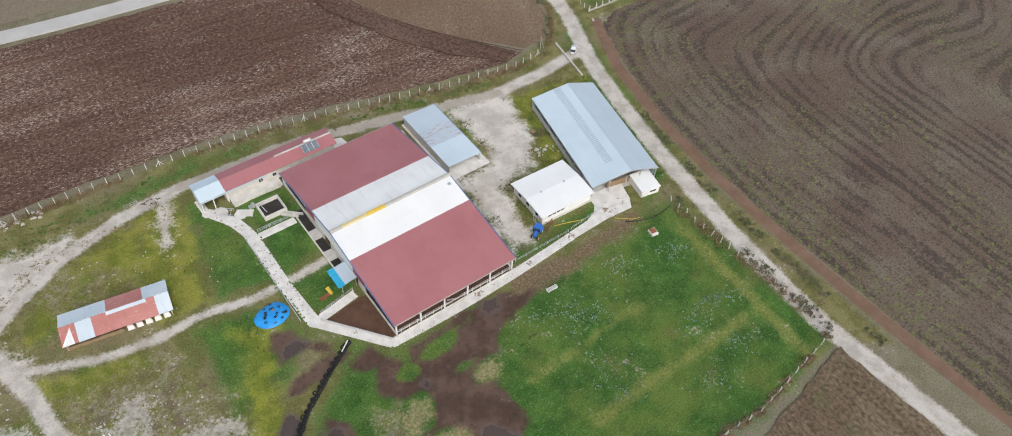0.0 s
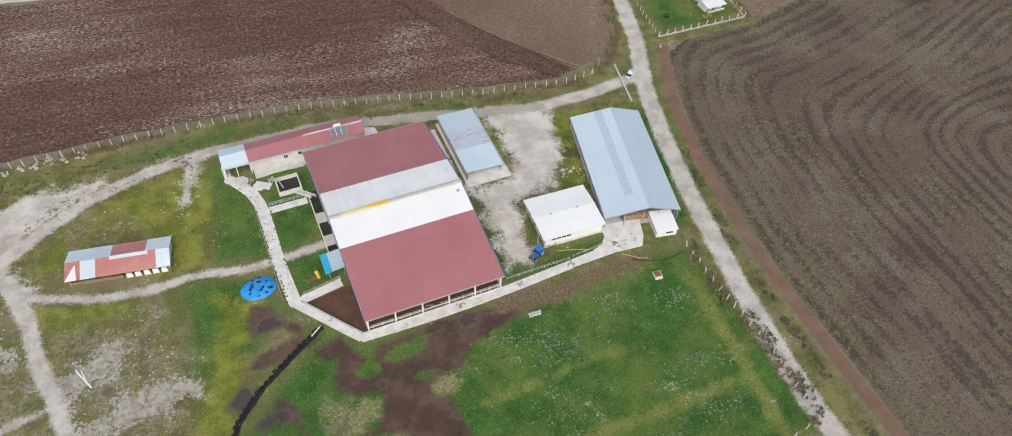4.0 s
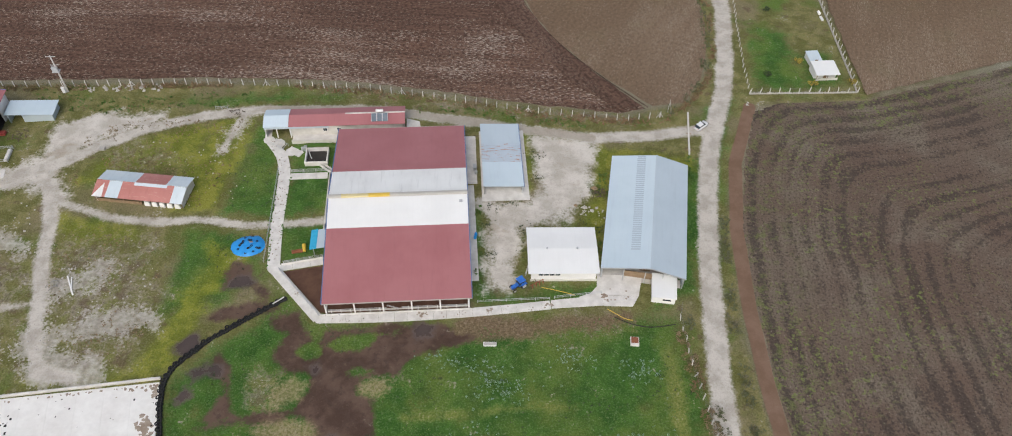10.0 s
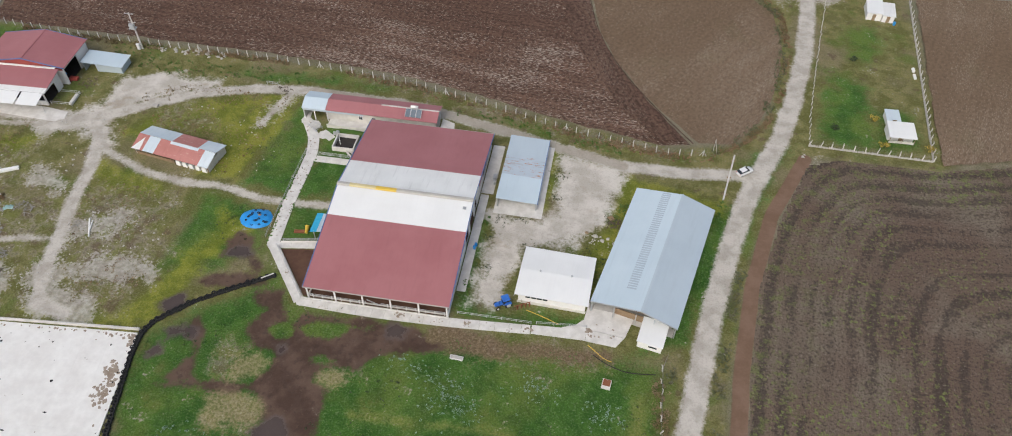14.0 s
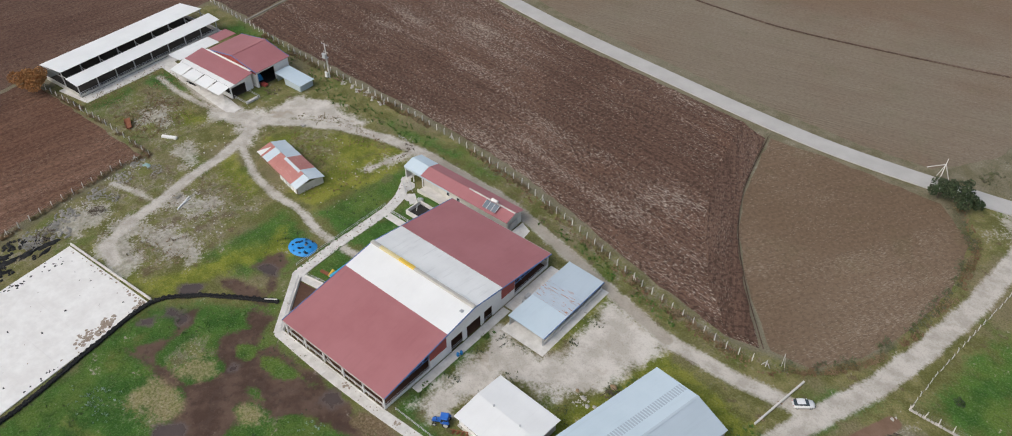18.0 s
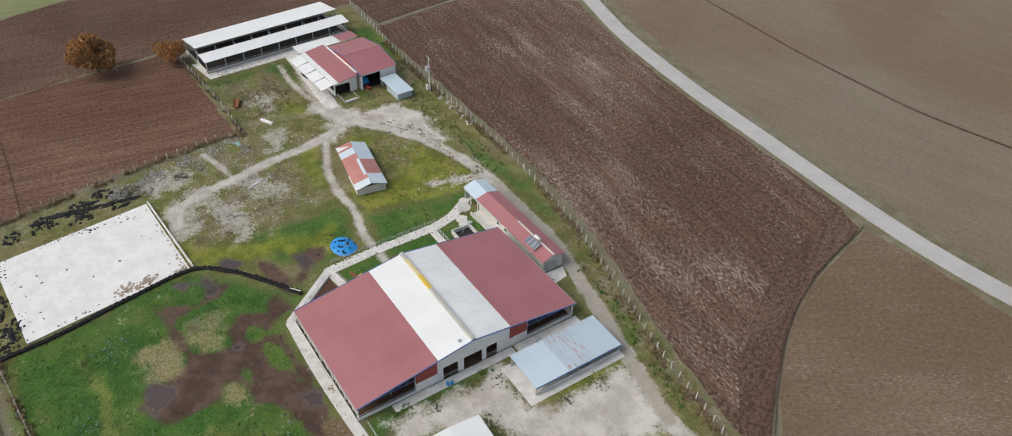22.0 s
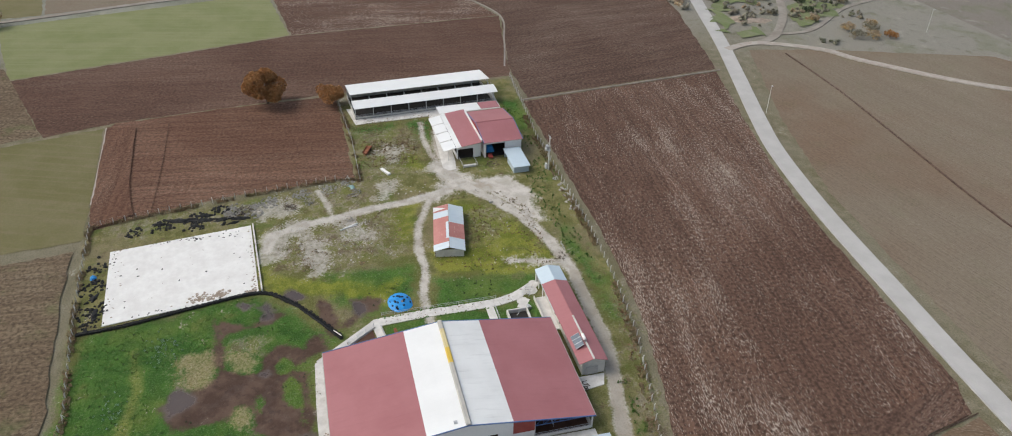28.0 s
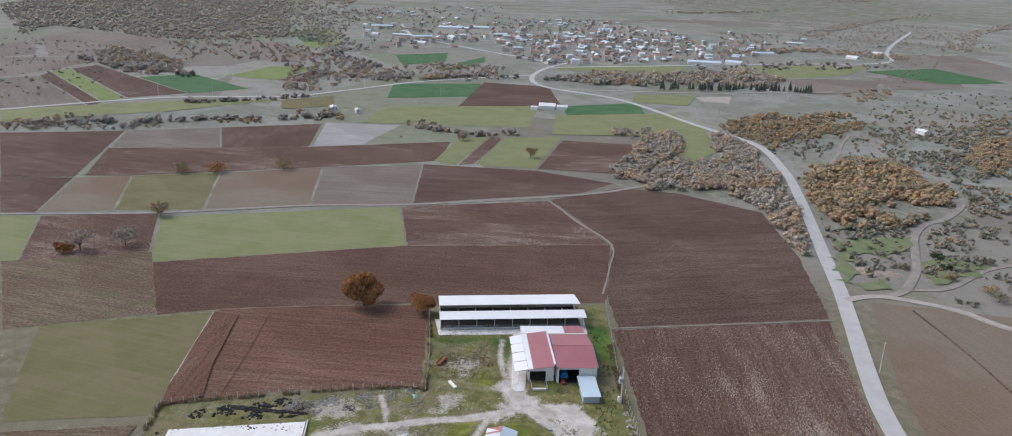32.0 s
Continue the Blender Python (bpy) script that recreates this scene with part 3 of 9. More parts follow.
def slope(x0, x1, y0, y1, z0, z1, thick=0.1, ribs=1.0):
    """A sheeting roof from the edge y0 at height z0 to the edge y1 at height z1, folded into raised seams down the slope."""
    n = max(1, int(abs(x1 - x0) / ribs))
    prof = [(x0, 0.0)]
    for i in range(1, n):
        x = x0 + (x1 - x0) * i / n
        s = 1 if x1 > x0 else -1
        prof += [(x - 0.05 * s, 0.0), (x - 0.025 * s, 0.006), (x + 0.025 * s, 0.006), (x + 0.05 * s, 0.0)]
    prof.append((x1, 0.0))
    k = len(prof)
    vs = [(x, y0, z0 + h) for x, h in prof] + [(x, y1, z1 + h) for x, h in prof]
    vs += [(x0, y0, z0 - thick), (x1, y0, z0 - thick), (x1, y1, z1 - thick), (x0, y1, z1 - thick)]
    a, b, c, d = range(2 * k, 2 * k + 4)
    fs = [(i, i + 1, k + i + 1, k + i) for i in range(k - 1)]
    fs += [(a, d, c, b), (a, 0, k, d), (b, c, 2 * k - 1, k - 1)]
    fs += [(a, b, *range(k - 1, -1, -1)), (d, *range(k, 2 * k), c)]
    return Geo().add(vs, fs)


def slope_x(x0, x1, y0, y1, z0, z1, thick=0.1, ribs=1.0):
    """As slope(), falling along x."""
    g = slope(y0, y1, x0, x1, z0, z1, thick, ribs)
    g.v = [(y, x, z) for x, y, z in g.v]
    return g


# ---- distances on the plan ----
def to_line(pts, xy):
    best = np.full(len(xy), 1e9)
    for (ax, ay), (bx, by) in zip(pts[:-1], pts[1:]):
        d = np.array([bx - ax, by - ay])
        s = np.clip(((xy - (ax, ay)) @ d) / (d @ d + 1e-9), 0, 1)
        best = np.minimum(best, np.hypot(xy[:, 0] - ax - s * d[0], xy[:, 1] - ay - s * d[1]))
    return best


def inside(poly, xy):
    hit = np.zeros(len(xy), bool)
    for (ax, ay), (bx, by) in zip(poly, poly[1:] + poly[:1]):
        cross = (ay > xy[:, 1]) != (by > xy[:, 1])
        hit ^= cross & (xy[:, 0] < (bx - ax) * (xy[:, 1] - ay) / (by - ay + 1e-12) + ax)
    return hit


def depth_in(poly, xy):
    d = to_line(poly + poly[:1], xy)
    return np.where(inside(poly, xy), d, -d)


def rise(x, y):
    """The far land lifts gently towards the hills."""
    r = np.hypot(np.asarray(x, float) - 0, np.asarray(y, float))
    k = np.clip((r - 1300) / 2200, 0, 1) ** 2
    return k * (55 + 30 * np.sin(np.asarray(x) / 410.0 + 1.3) * np.cos(np.asarray(y) / 370.0))


def smooth_line(pts, step=1.5):
    out = []
    n = len(pts)
    for i in range(n - 1):
        p0, p1, p2, p3 = (Vector(pts[max(0, min(n - 1, i + k))]) for k in (-1, 0, 1, 2))
        m = max(2, int((p2 - p1).length / step))
        for j in range(m):
            t = j / m
            out.append(0.5 * (2 * p1 + (p2 - p0) * t + (2 * p0 - 5 * p1 + 4 * p2 - p3) * t * t + (3 * p1 - p0 - 3 * p2 + p3) * t**3))
    return out + [Vector(pts[-1])]


# ---- the ground and its tracks ----
TRACKS = [
    (1.7, [(-74, 43), (-66, 46), (-58.5, 51.3), (-49, 57), (-35, 61.3), (-20, 63.3)]),
    (1.5, [(-20, 63.3), (-10, 62.7), (6, 62.2), (16, 60.2), (29, 57), (45, 53), (61, 49.3)]),
    (1.8, [(61, 49.3), (77, 49.3), (90, 51)]),
    (1.0, [(-68, 39.5), (-62, 33.7), (-50, 28.6), (-40, 26.7), (-30, 27), (-20, 24.9), (-10, 24.7), (-2, 25.4)]),
    (1.6, [(-66, 40), (-62.5, 28), (-61, 17), (-58.2, 6), (-56.5, -3), (-53.5, -10), (-47, -12)]),
    (0.9, [(-28.6, 48.5), (-27, 54), (-25.5, 60)]),
    (1.0, [(-78, 42), (-90, 41), (-104, 42.5)]),
    (0.7, [(-59, 6), (-66, 5), (-74, 3)]),
    (0.9, [(-111, 39), (-100, 38), (-90, 38.6), (-80, 40)]),
    (2.3, [(112, 141), (109.3, 118), (107, 100), (103, 81), (98.5, 65), (93.5, 53), (89.6, 43), (85.6, 28), (82.6, 14), (80, 0), (77.5, -16), (75.5, -32), (74.3, -48), (75.3, -66), (78, -110), (80, -160)]),
]
SOIL_STRIP = [(104, 59), (95, 39), (90, 18), (87.2, -3), (86, -20), (85.6, -45), (86, -69), (88, -110), (89, -160)]
YARD = [(46.4, 50.5), (61, 48.5), (62, 45), (58.5, 31), (52, 23), (43, 21.5), (39.5, 12), (37.8, 4), (33, 4.5), (33.6, 25), (32.5, 29), (44, 29), (46.6, 33)]
FORECOURT = [(-83.9, 42.4), (-75, 44.8), (-70.3, 51), (-71, 60), (-61.5, 62.8), (-45, 63), (-46, 59.5), (-52, 57.5), (-58.9, 53), (-63.7, 46.1), (-64.9, 42.1), (-60.7, 34.9), (-62.8, 32.4), (-72.9, 39.8), (-81.9, 38)]
MUD_MAIN = [(-11.2, -0.7), (-8.7, 0.7), (-5.7, 1.2), (-4.2, -2.0), (-3.1, -4.7), (-1.1, -6.2), (1.1, -3.8), (4.5, -3.8), (12.4, -3.3), (20.2, -2.7), (22.9, -3.0), (25.2, -4.2), (25.2, -6.0), (30.3, -6.6), (29.3, -7.8), (24.3, -8.7), (19.6, -10.5), (16.3, -12.2), (14.4, -14.6), (10.7, -14.8), (8.4, -15.6), (7.6, -18.0), (10.5, -19.5), (11.0, -21.8), (9.9, -24.3), (10.7, -25.8), (10.9, -30.5), (4.5, -32.8), (0.1, -27.5), (-0.2, -24.7), (-2.0, -22.9), (-4.5, -22.2), (-7.6, -24.0), (-10.4, -23.1), (-14.3, -22.9), (-20.0, -24.6), (-21.9, -23.8), (-19.4, -22.5), (-15.2, -21.0), (-11.3, -21.2), (-8.6, -20.9), (-4.5, -20.2), (-3.2, -18.4), (-1.8, -16.2), (-2.0, -14.0), (-5.4, -13.2), (-8.0, -11.4), (-9.5, -9.9), (-9.4, -7.6), (-8.2, -5.9), (-7.5, -4.1), (-9.9, -2.9)]
MUD_BACK = [(-21.8, -9.7), (-19.8, -7.5), (-17.2, -11.3), (-16.1, -17.2), (-15.4, -20.5), (-11.2, -21.4), (-19.6, -23.1), (-21.3, -22.3), (-19.4, -19.7), (-17.9, -16.6), (-18.7, -13.5)]
MUD_WEST = [(-23.5, 0.3), (-21.3, 2.3), (-12.8, 4.2), (-9.7, 2.4), (-15.8, -0.0), (-20.2, -0.3)]
MUD_CLAMP = [(-21.9, 7.2), (-22.4, 11.8), (-20.1, 14.1), (-16.5, 13.6), (-15.3, 9.4), (-11.1, 5.2), (-12.4, 4.1), (-15.2, 7.7)]
POND_A = [(-29.5, -6.3), (-26.9, -3.4), (-24.9, -2.1), (-23.4, -5.9), (-25.0, -8.7), (-27.8, -8.3)]
POND_B = [(-25.7, -11.9), (-21.7, -9.4), (-18.9, -10.9), (-18.7, -13.0), (-23.5, -13.4)]
POND_C = [(-27.1, -17.4), (-25.4, -14.6), (-23.8, -16.9), (-25.7, -18.4)]
POND_D = [(-21.8, 9.0), (-17.2, 11.4), (-14.8, 9.3), (-16.8, 7.4), (-20.8, 7.4)]
POND_E = [(1.0, -31.5), (-0.5, -29.1), (1.2, -26.5), (4.5, -26.1), (6.8, -28.1), (7.5, -31.2), (5.1, -32.2)]
POND_F = [(16.4, -3.2), (22.9, -2.9), (21.4, -6.3), (18.7, -7.0), (17.6, -4.9)]
POND_G = [(-3.5, -11.2), (-0.5, -10.4), (0.9, -12.7), (-1.3, -13.8)]
ISLE_A = [(-5.5, -8.8), (-4.4, -7.1), (-2.4, -6.3), (0.1, -7.4), (0.0, -9.4), (-3.1, -9.6)]
ISLE_B = [(0.9, -7.1), (2.4, -5.4), (5.5, -4.6), (10.8, -4.6), (14.8, -4.6), (10.6, -6.1), (9.5, -7.8), (6.2, -8.8), (2.3, -8.2)]
ISLE_C = [(5.1, -13.1), (7.3, -12.4), (10.2, -13.3), (7.9, -14.2), (5.8, -14.0)]
ISLE_D = [(24.0, -4.7), (28.3, -3.3), (29.1, -5.0), (25.0, -6.0)]
RED_EARTH = [(24.1, -7.7), (26.7, -3.3), (30.5, -1.6), (36.6, -2.8), (43.7, -2.7), (53.9, -3.0), (62.7, -2.7), (62.6, -4.6), (56.7, -5.6), (48.0, -6.3), (39.4, -7.7), (33.8, -8.1), (30.5, -7.8)]
TAN_A = [(-8.4, -20.7), (-9.3, -15.3), (-5.1, -14.0), (-2.0, -15.3), (-3.1, -18.7), (-6.1, -20.6)]
TAN_B = [(-11.0, -28.1), (-8.8, -24.0), (-3.8, -23.9), (-0.2, -26.0), (0.1, -28.1), (-8.6, -30.3)]
TAN_C = [(6.9, -16.7), (9.5, -15.1), (12.9, -15.0), (13.1, -17.7), (10.0, -18.7), (7.8, -18.1)]
TAN_D = [(-10.4, -27.8), (-11.1, -25.1), (-9.3, -22.9), (-5.0, -22.6), (-0.6, -23.6), (0.9, -25.8), (-0.8, -28.4), (-5.4, -27.9)]
MUD = [MUD_MAIN, MUD_BACK, MUD_WEST, MUD_CLAMP]
PONDS = [POND_A, POND_B, POND_C, POND_D, POND_E, POND_F, POND_G]
MOSS = [
    [(-30.7, 0.5), (-29.4, 6.3), (-25.1, 13.5), (-27.2, 20.7), (-18.5, 15), (-24.2, 4.6), (-26.1, -6.4), (-29.9, -11.5), (-36.5, -12.9), (-35.8, -8.6)],
    [(-60, 40), (-56, 50), (-38, 58), (-30, 56), (-36, 44), (-50, 42)], [(-62, 30), (-42, 25), (-40, 20), (-58, 20)], [(-96, 20), (-80, 22), (-80, 36), (-96, 32)],
    [(60, 45), (64, 46), (84, 42), (86, 36), (84, 36), (65, 40), (57, 8), (54, 20), (60, 32)], [(43.6, 31), (43.6, 54), (45.6, 51), (45.6, 33)], [(-37, 44), (-31, 61), (-22, 60), (-24, 44), (-27, 30), (-36, 30)],
    [(-58, -13.2), (-40, -13.6), (-32, -12.4), (-44, -9.5)],
]
BARE = [
    [(-59.3, -0.9), (-56.4, 3), (-51.1, -4.1), (-45.6, -6.5), (-40.3, -10.6), (-40.8, -13.1), (-53.8, -13.3), (-59.9, -6.4)],
    [(-53.3, -0.6), (-47.2, 3.4), (-40.3, 3.8), (-34.6, 3.1), (-33.1, -1.4), (-40.2, -2.7), (-45.9, -3.9), (-51.6, -2.8)],
    [(-57.3, 10.8), (-52.1, 14.1), (-46.9, 15.4), (-44.6, 11.4), (-49, 8.2), (-55.6, 6.9)],
    [(-76.3, 25.8), (-71.3, 26.1), (-65.3, 22), (-64.7, 18.7), (-70.1, 19.5), (-73.8, 20.4)],
    [(-29.2, 46.8), (-28.6, 54.8), (-26.1, 59.8), (-23.4, 60.7), (-25.5, 53.6), (-27.8, 48.1)],
    [(-88, 38), (-84, 43), (-75, 45), (-72, 40), (-80, 36)], [(-72, -4), (-64, -2), (-62, -14), (-70, -16)],
    [(104, 143), (108, 150), (118, 156), (124, 150), (112, 144)], [(112, 160), (116, 200), (150, 200), (150, 156)], [(102, 134), (118, 138), (124, 130), (112, 128)],
    [(-99, 24), (-94, 31), (-86, 27), (-92, 21)],
]
DRY_LINES = [(1.1, [(21.4, -37.6), (37.3, -37.2), (47, -37.9), (61.8, -37.4)]), (0.4, [(16.4, -23.5), (27.8, -23.4), (40.6, -22.6), (48.3, -23.4)]), (1.4, [(68.5, -12), (67.5, -30), (66.3, -42.3), (66, -51)]), (0.8, [(-14, -40), (-2, -38), (12, -40)])]
LUSH = [
    [(-8, 4), (-29, -14), (-22, -53), (0, -52), (48, -55), (73, -51), (72, -4), (55, -4), (30, -4), (-2, -3)],
    [(-21, 58), (-18, 56), (-14, 46), (-13, 27), (-25, 29), (-24, 42)],
    [(-12, 24), (-1, 25), (-1, 15), (-12, 13)], [(-12, 50), (0, 50), (0, 28), (-12, 27)],
    [(-32, 24), (-20, 22), (-13, 12), (-22, 4), (-34, 2)],
    [(120, 100), (118, 118), (128, 116), (128, 102)], [(108, 66), (112, 92), (122, 90), (121, 66)], [(122, 66), (124, 80), (130, 80), (133, 68)],
    [(31, 28), (33.5, 27), (33, 8), (36, 3), (58, 5), (58, 0), (30, 1)],
    [(-112, 34), (-100, 36), (-98, 41), (-112, 42)], [(-112, 17), (-106, 17), (-106, 28), (-112, 30)],
    [(-122, 76), (-122, 69), (-100, 68), (-96, 74)], [(-40, 66), (0, 66), (0, 69), (-40, 68)],
    [(76, 40), (90, 40), (92, 58), (100, 62), (96, 50), (88, 30), (84, 10), (82, 0), (79, 10), (76, 2), (71, 0), (66, -3), (74, 6)],
]
THIN = [
    [(-10, 73), (28, 65.5), (50, 60), (72, 56.5), (72, 53.5), (50, 56), (28, 62), (-10, 70)],
    [(-108, 18), (-90, 18), (-86, 30), (-96, 36), (-108, 32)],
    [(-60, 24), (-40, 23), (-34, 8), (-36, -8), (-46, -10), (-56, 2)],
    [(-105, 24), (-96, 30), (-78, 32), (-76, 20), (-100, 17)],
    [(-76, 16), (-64, 18), (-62, 2), (-72, -6), (-76, 2)],
    [(-72, -20), (-62, -14), (-62, -52), (-68, -56)],
    [(8, -17), (13, -16), (14, -12), (9, -11)], [(-13, -20), (-7, -19), (-8, -13), (-13, -14)], [(-8, -30), (-2, -28), (-3, -21), (-9, -23)],
    [(32, -4), (52, -3), (60, -3), (60, -5), (48, -6), (34, -7)],
    [(-60, 50), (-50, 55), (-38, 46), (-50, 42)],
]


def axis_steps(lo, hi, step, far):
    core = list(np.arange(lo, hi + step, step))
    out, s = [], step
    while (core[-1] + sum(out)) < far:
        s *= 1.28
        out.append(s)
    up = list(core[-1] + np.cumsum(out))
    down = list(core[0] - np.cumsum(out))
    return np.array(down[::-1] + core + up)


def grid_mesh(name, xs, ys, mat, keep=None):
    nx, ny = len(xs), len(ys)
    gx, gy = np.meshgrid(xs, ys)
    xy = np.stack([gx.ravel(), gy.ravel()], 1)
    k = np.arange((ny - 1) * (nx - 1))
    a = (k // (nx - 1)) * nx + k % (nx - 1)
    quads = np.stack([a, a + 1, a + nx + 1, a + nx], 1)
    if keep is not None:
        quads = quads[keep(xy)[quads].all(1)]
    z = rise(xy[:, 0], xy[:, 1])
    me = bpy.data.meshes.new(name)
    me.vertices.add(len(xy))
    me.vertices.foreach_set("co", np.column_stack([xy, z]).ravel())
    me.loops.add(quads.size)
    me.loops.foreach_set("vertex_index", quads.ravel())
    me.polygons.add(len(quads))
    me.polygons.foreach_set("loop_start", np.arange(0, quads.size, 4))
    me.update(calc_edges=True)
    me.materials.append(mat)
    return me, xy


def set_attr(me, name, values):
    a = me.attributes.new(name, "FLOAT", "POINT")
    a.data.foreach_set("value", np.asarray(values, np.float32))


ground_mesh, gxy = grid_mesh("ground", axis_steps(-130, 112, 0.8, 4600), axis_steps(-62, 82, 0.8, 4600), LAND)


def union(polys, width):
    return np.clip(0.5 + np.max([depth_in(p, gxy) for p in polys], 0) / width, 0, 1)


track = np.max([np.clip(0.5 + (hw - to_line(pts, gxy)) / 3.0, 0, 1) for hw, pts in TRACKS], 0)
set_attr(ground_mesh, "track", track)
set_attr(ground_mesh, "soil", np.clip(0.5 + (1.6 - to_line(SOIL_STRIP, gxy)) / 1.6, 0, 1))
set_attr(ground_mesh, "crown", np.clip(1.3 - to_line(TRACKS[1][1], gxy) / 1.8, 0, 1))
# grows with distance from the farm and brings in the haze-paled colour
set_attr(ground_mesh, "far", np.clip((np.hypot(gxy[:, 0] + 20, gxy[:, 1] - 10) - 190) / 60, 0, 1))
SOD = [(-142, 78), (-64, 75), (-15, 73), (28, 66), (72, 57), (88, 61), (97, 75), (99, 110), (95, 140), (142, 140), (137, 60), (105, 60), (91, 30), (85, -5), (83, -60), (73, -53), (0, -53), (-68, -58), (-78, 14), (-130, 13)]
set_attr(ground_mesh, "sod", np.clip(0.5 + depth_in(SOD, gxy) / 5.0, 0, 1))
set_attr(ground_mesh, "gravel", union([YARD, FORECOURT], 7.0))
isles = union([ISLE_A, ISLE_B, ISLE_C, ISLE_D], 3.0)
set_attr(ground_mesh, "mud", np.minimum(union(MUD + PONDS, 3.5), 1 - isles))
set_attr(ground_mesh, "pond", union(PONDS, 3.0))
set_attr(ground_mesh, "red_earth", union([RED_EARTH], 4.0))
set_attr(ground_mesh, "lush", union(LUSH, 8.0))
TAN = [TAN_A, TAN_B, TAN_C, TAN_D]
set_attr(ground_mesh, "tan", union(TAN, 4.0))
set_attr(ground_mesh, "moss", union(MOSS, 5.5))
set_attr(ground_mesh, "bare", union(BARE, 6.0))
set_attr(ground_mesh, "dry", np.max([np.clip(0.5 + (hw - to_line(pts, gxy)) / 3.5, 0, 1) for hw, pts in DRY_LINES], 0))
set_attr(ground_mesh, "thin", union(THIN, 14.0))
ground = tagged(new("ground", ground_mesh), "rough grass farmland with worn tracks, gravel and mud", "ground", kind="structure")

WOODED = [
    [(-1700, -1020), (-2100, -1048), (-2178, -515), (-1629, -378), (-1190, -272), (-1133, -334), (-1103, -417), (-1116, -478), (-1194, -557), (-1262, -693), (-1080, -640)],
    [(-2300, -500), (-2900, 300), (-3200, -200), (-2500, -900)], [(-2300, 700), (-2900, 500), (-3300, 1500), (-2300, 1500)],
    [(-517, 231), (-558, 270), (-582, 299), (-590, 355), (-501, 346), (-465, 299), (-419, 241), (-485, 224)],
    [(-343, 235), (-400, 288), (-381, 315), (-275, 290), (-250, 262), (-234, 212), (-299, 217)],
    [(-323, 113), (-373, 131), (-400, 175), (-469, 217), (-443, 226), (-330, 190), (-230, 187), (-258, 172), (-295, 160), (-308, 132)],
]
set_attr(ground_mesh, "wood", np.clip(0.5 + np.max([depth_in(p, gxy) for p in WOODED], 0) / 40.0, 0, 1))
field_count = [0]


def field(name, poly, mat, rz, label, jag=0.35, step=2.5):
    """A worked field: a sheet with a slightly ragged edge; its rows run along rz."""
    rng = random.Random(7 + field_count[0])
    field_count[0] += 1
    cx, cy = sum(p[0] for p in poly) / len(poly), sum(p[1] for p in poly) / len(poly)
    inv = Matrix.Rotation(-radians(rz), 3, "Z")
    ring = []
    for (ax, ay), (bx, by) in zip(poly, poly[1:] + poly[:1]):
        n = max(1, min(60, int(math.hypot(bx - ax, by - ay) / step)))
        for i in range(n):
            t = i / n
            ring.append((ax + (bx - ax) * t + rng.uniform(-jag, jag), ay + (by - ay) * t + rng.uniform(-jag, jag)))
    z = 0.03 + 0.006 * field_count[0]
    flat = [inv @ Vector((x - cx, y - cy, 0)) for x, y in ring]
    tris = geometry.tessellate_polygon([flat])
    me = bpy.data.meshes.new(name)
    me.from_pydata([(v.x, v.y, float(rise(x, y))) for v, (x, y) in zip(flat, ring)], [], [tuple(t) for t in tris])
    if me.polygons[0].normal.z < 0:
        me.flip_normals()
    me.materials.append(mat)
    ob = new(name, me)
    ob.matrix_basis = pose(cx, cy, z, 0, 0, rz)
    return tagged(ob, label, "field", kind="structure")


RED = "freshly ploughed red-brown field with straw flecks"
field("ploughed_field", [(-140, 81), (-94, 77.5), (-64, 77), (-39, 76.5), (-15, 75), (6, 72.5), (28, 67.5), (49, 62), (70, 58.3), (77, 59.5), (66, 73), (56.3, 88), (49.6, 104), (44, 128), (36, 131), (4, 134), (-31, 137), (-60, 142), (-90, 149), (-130, 159), (-120, 77.5)][1:], SOIL_RED, -6, RED)
field("harrowed_field", [(79, 60), (87, 61.5), (94, 70.5), (98.8, 84), (101.5, 103), (100, 120), (90, 130), (60, 130.5), (45.5, 128.5), (50.5, 104), (57.3, 88), (67, 73.5)], SOIL_HARROW, 60, "harrowed pale brown field with a rounded headland")
field("harrowed_field", [(-148, 183), (-85, 161.5), (-40, 150), (0, 146), (60, 141.5), (84, 143), (96, 160), (108, 230), (112, 300), (0, 340), (-120, 280), (-142, 213)], SOIL_PALE, 12, "harrowed pale brown field beside the paved road")
field("ploughed_field", [(-128, 13), (-79.5, 14), (-76, -25), (-71, -45), (-66, -58), (-77.3, -58.6), (-128.4, -62.3), (-132, -60), (-136.2, -28), (-139, 13)], SOIL_RUST, 82, RED)
field("ploughed_field", [(-132.6, -60), (-126.5, -81), (-176.6, -102.2), (-203.1, -1.1), (-209.6, 90.9), (-143, 79), (-141, 14), (-136.8, -28)], SOIL_UMBER, 82, "dark umber ploughed field behind the cowshed")
field("green_field", [(-237.3, -121.2), (-262, -10.5), (-204, -1.7), (-177.5, -102.7)], CROP, 78, "pale green field of young crop")
field("ploughed_field", [(-263, -9), (-279, 68), (-210.2, 90.5), (-204, -0.7)], SOIL_RED, 85, RED)
field("ploughed_field", [(-281, 69.5), (-309, 112.2), (-300.7, 144.1), (-266.2, 180.7), (-197.7, 174), (-132.4, 160), (-122.5, 80), (-152, 80.5), (-211, 92.5)], SOIL_DARK, 100, "dark ploughed field with pale straw bands")
field("olive_field", [(-116.3, -115.9), (-129, -63), (-77.3, -59.3), (-62, -58.5), (-58, -95.7)], OLIVE, 70, "olive-brown field with thin weed cover")
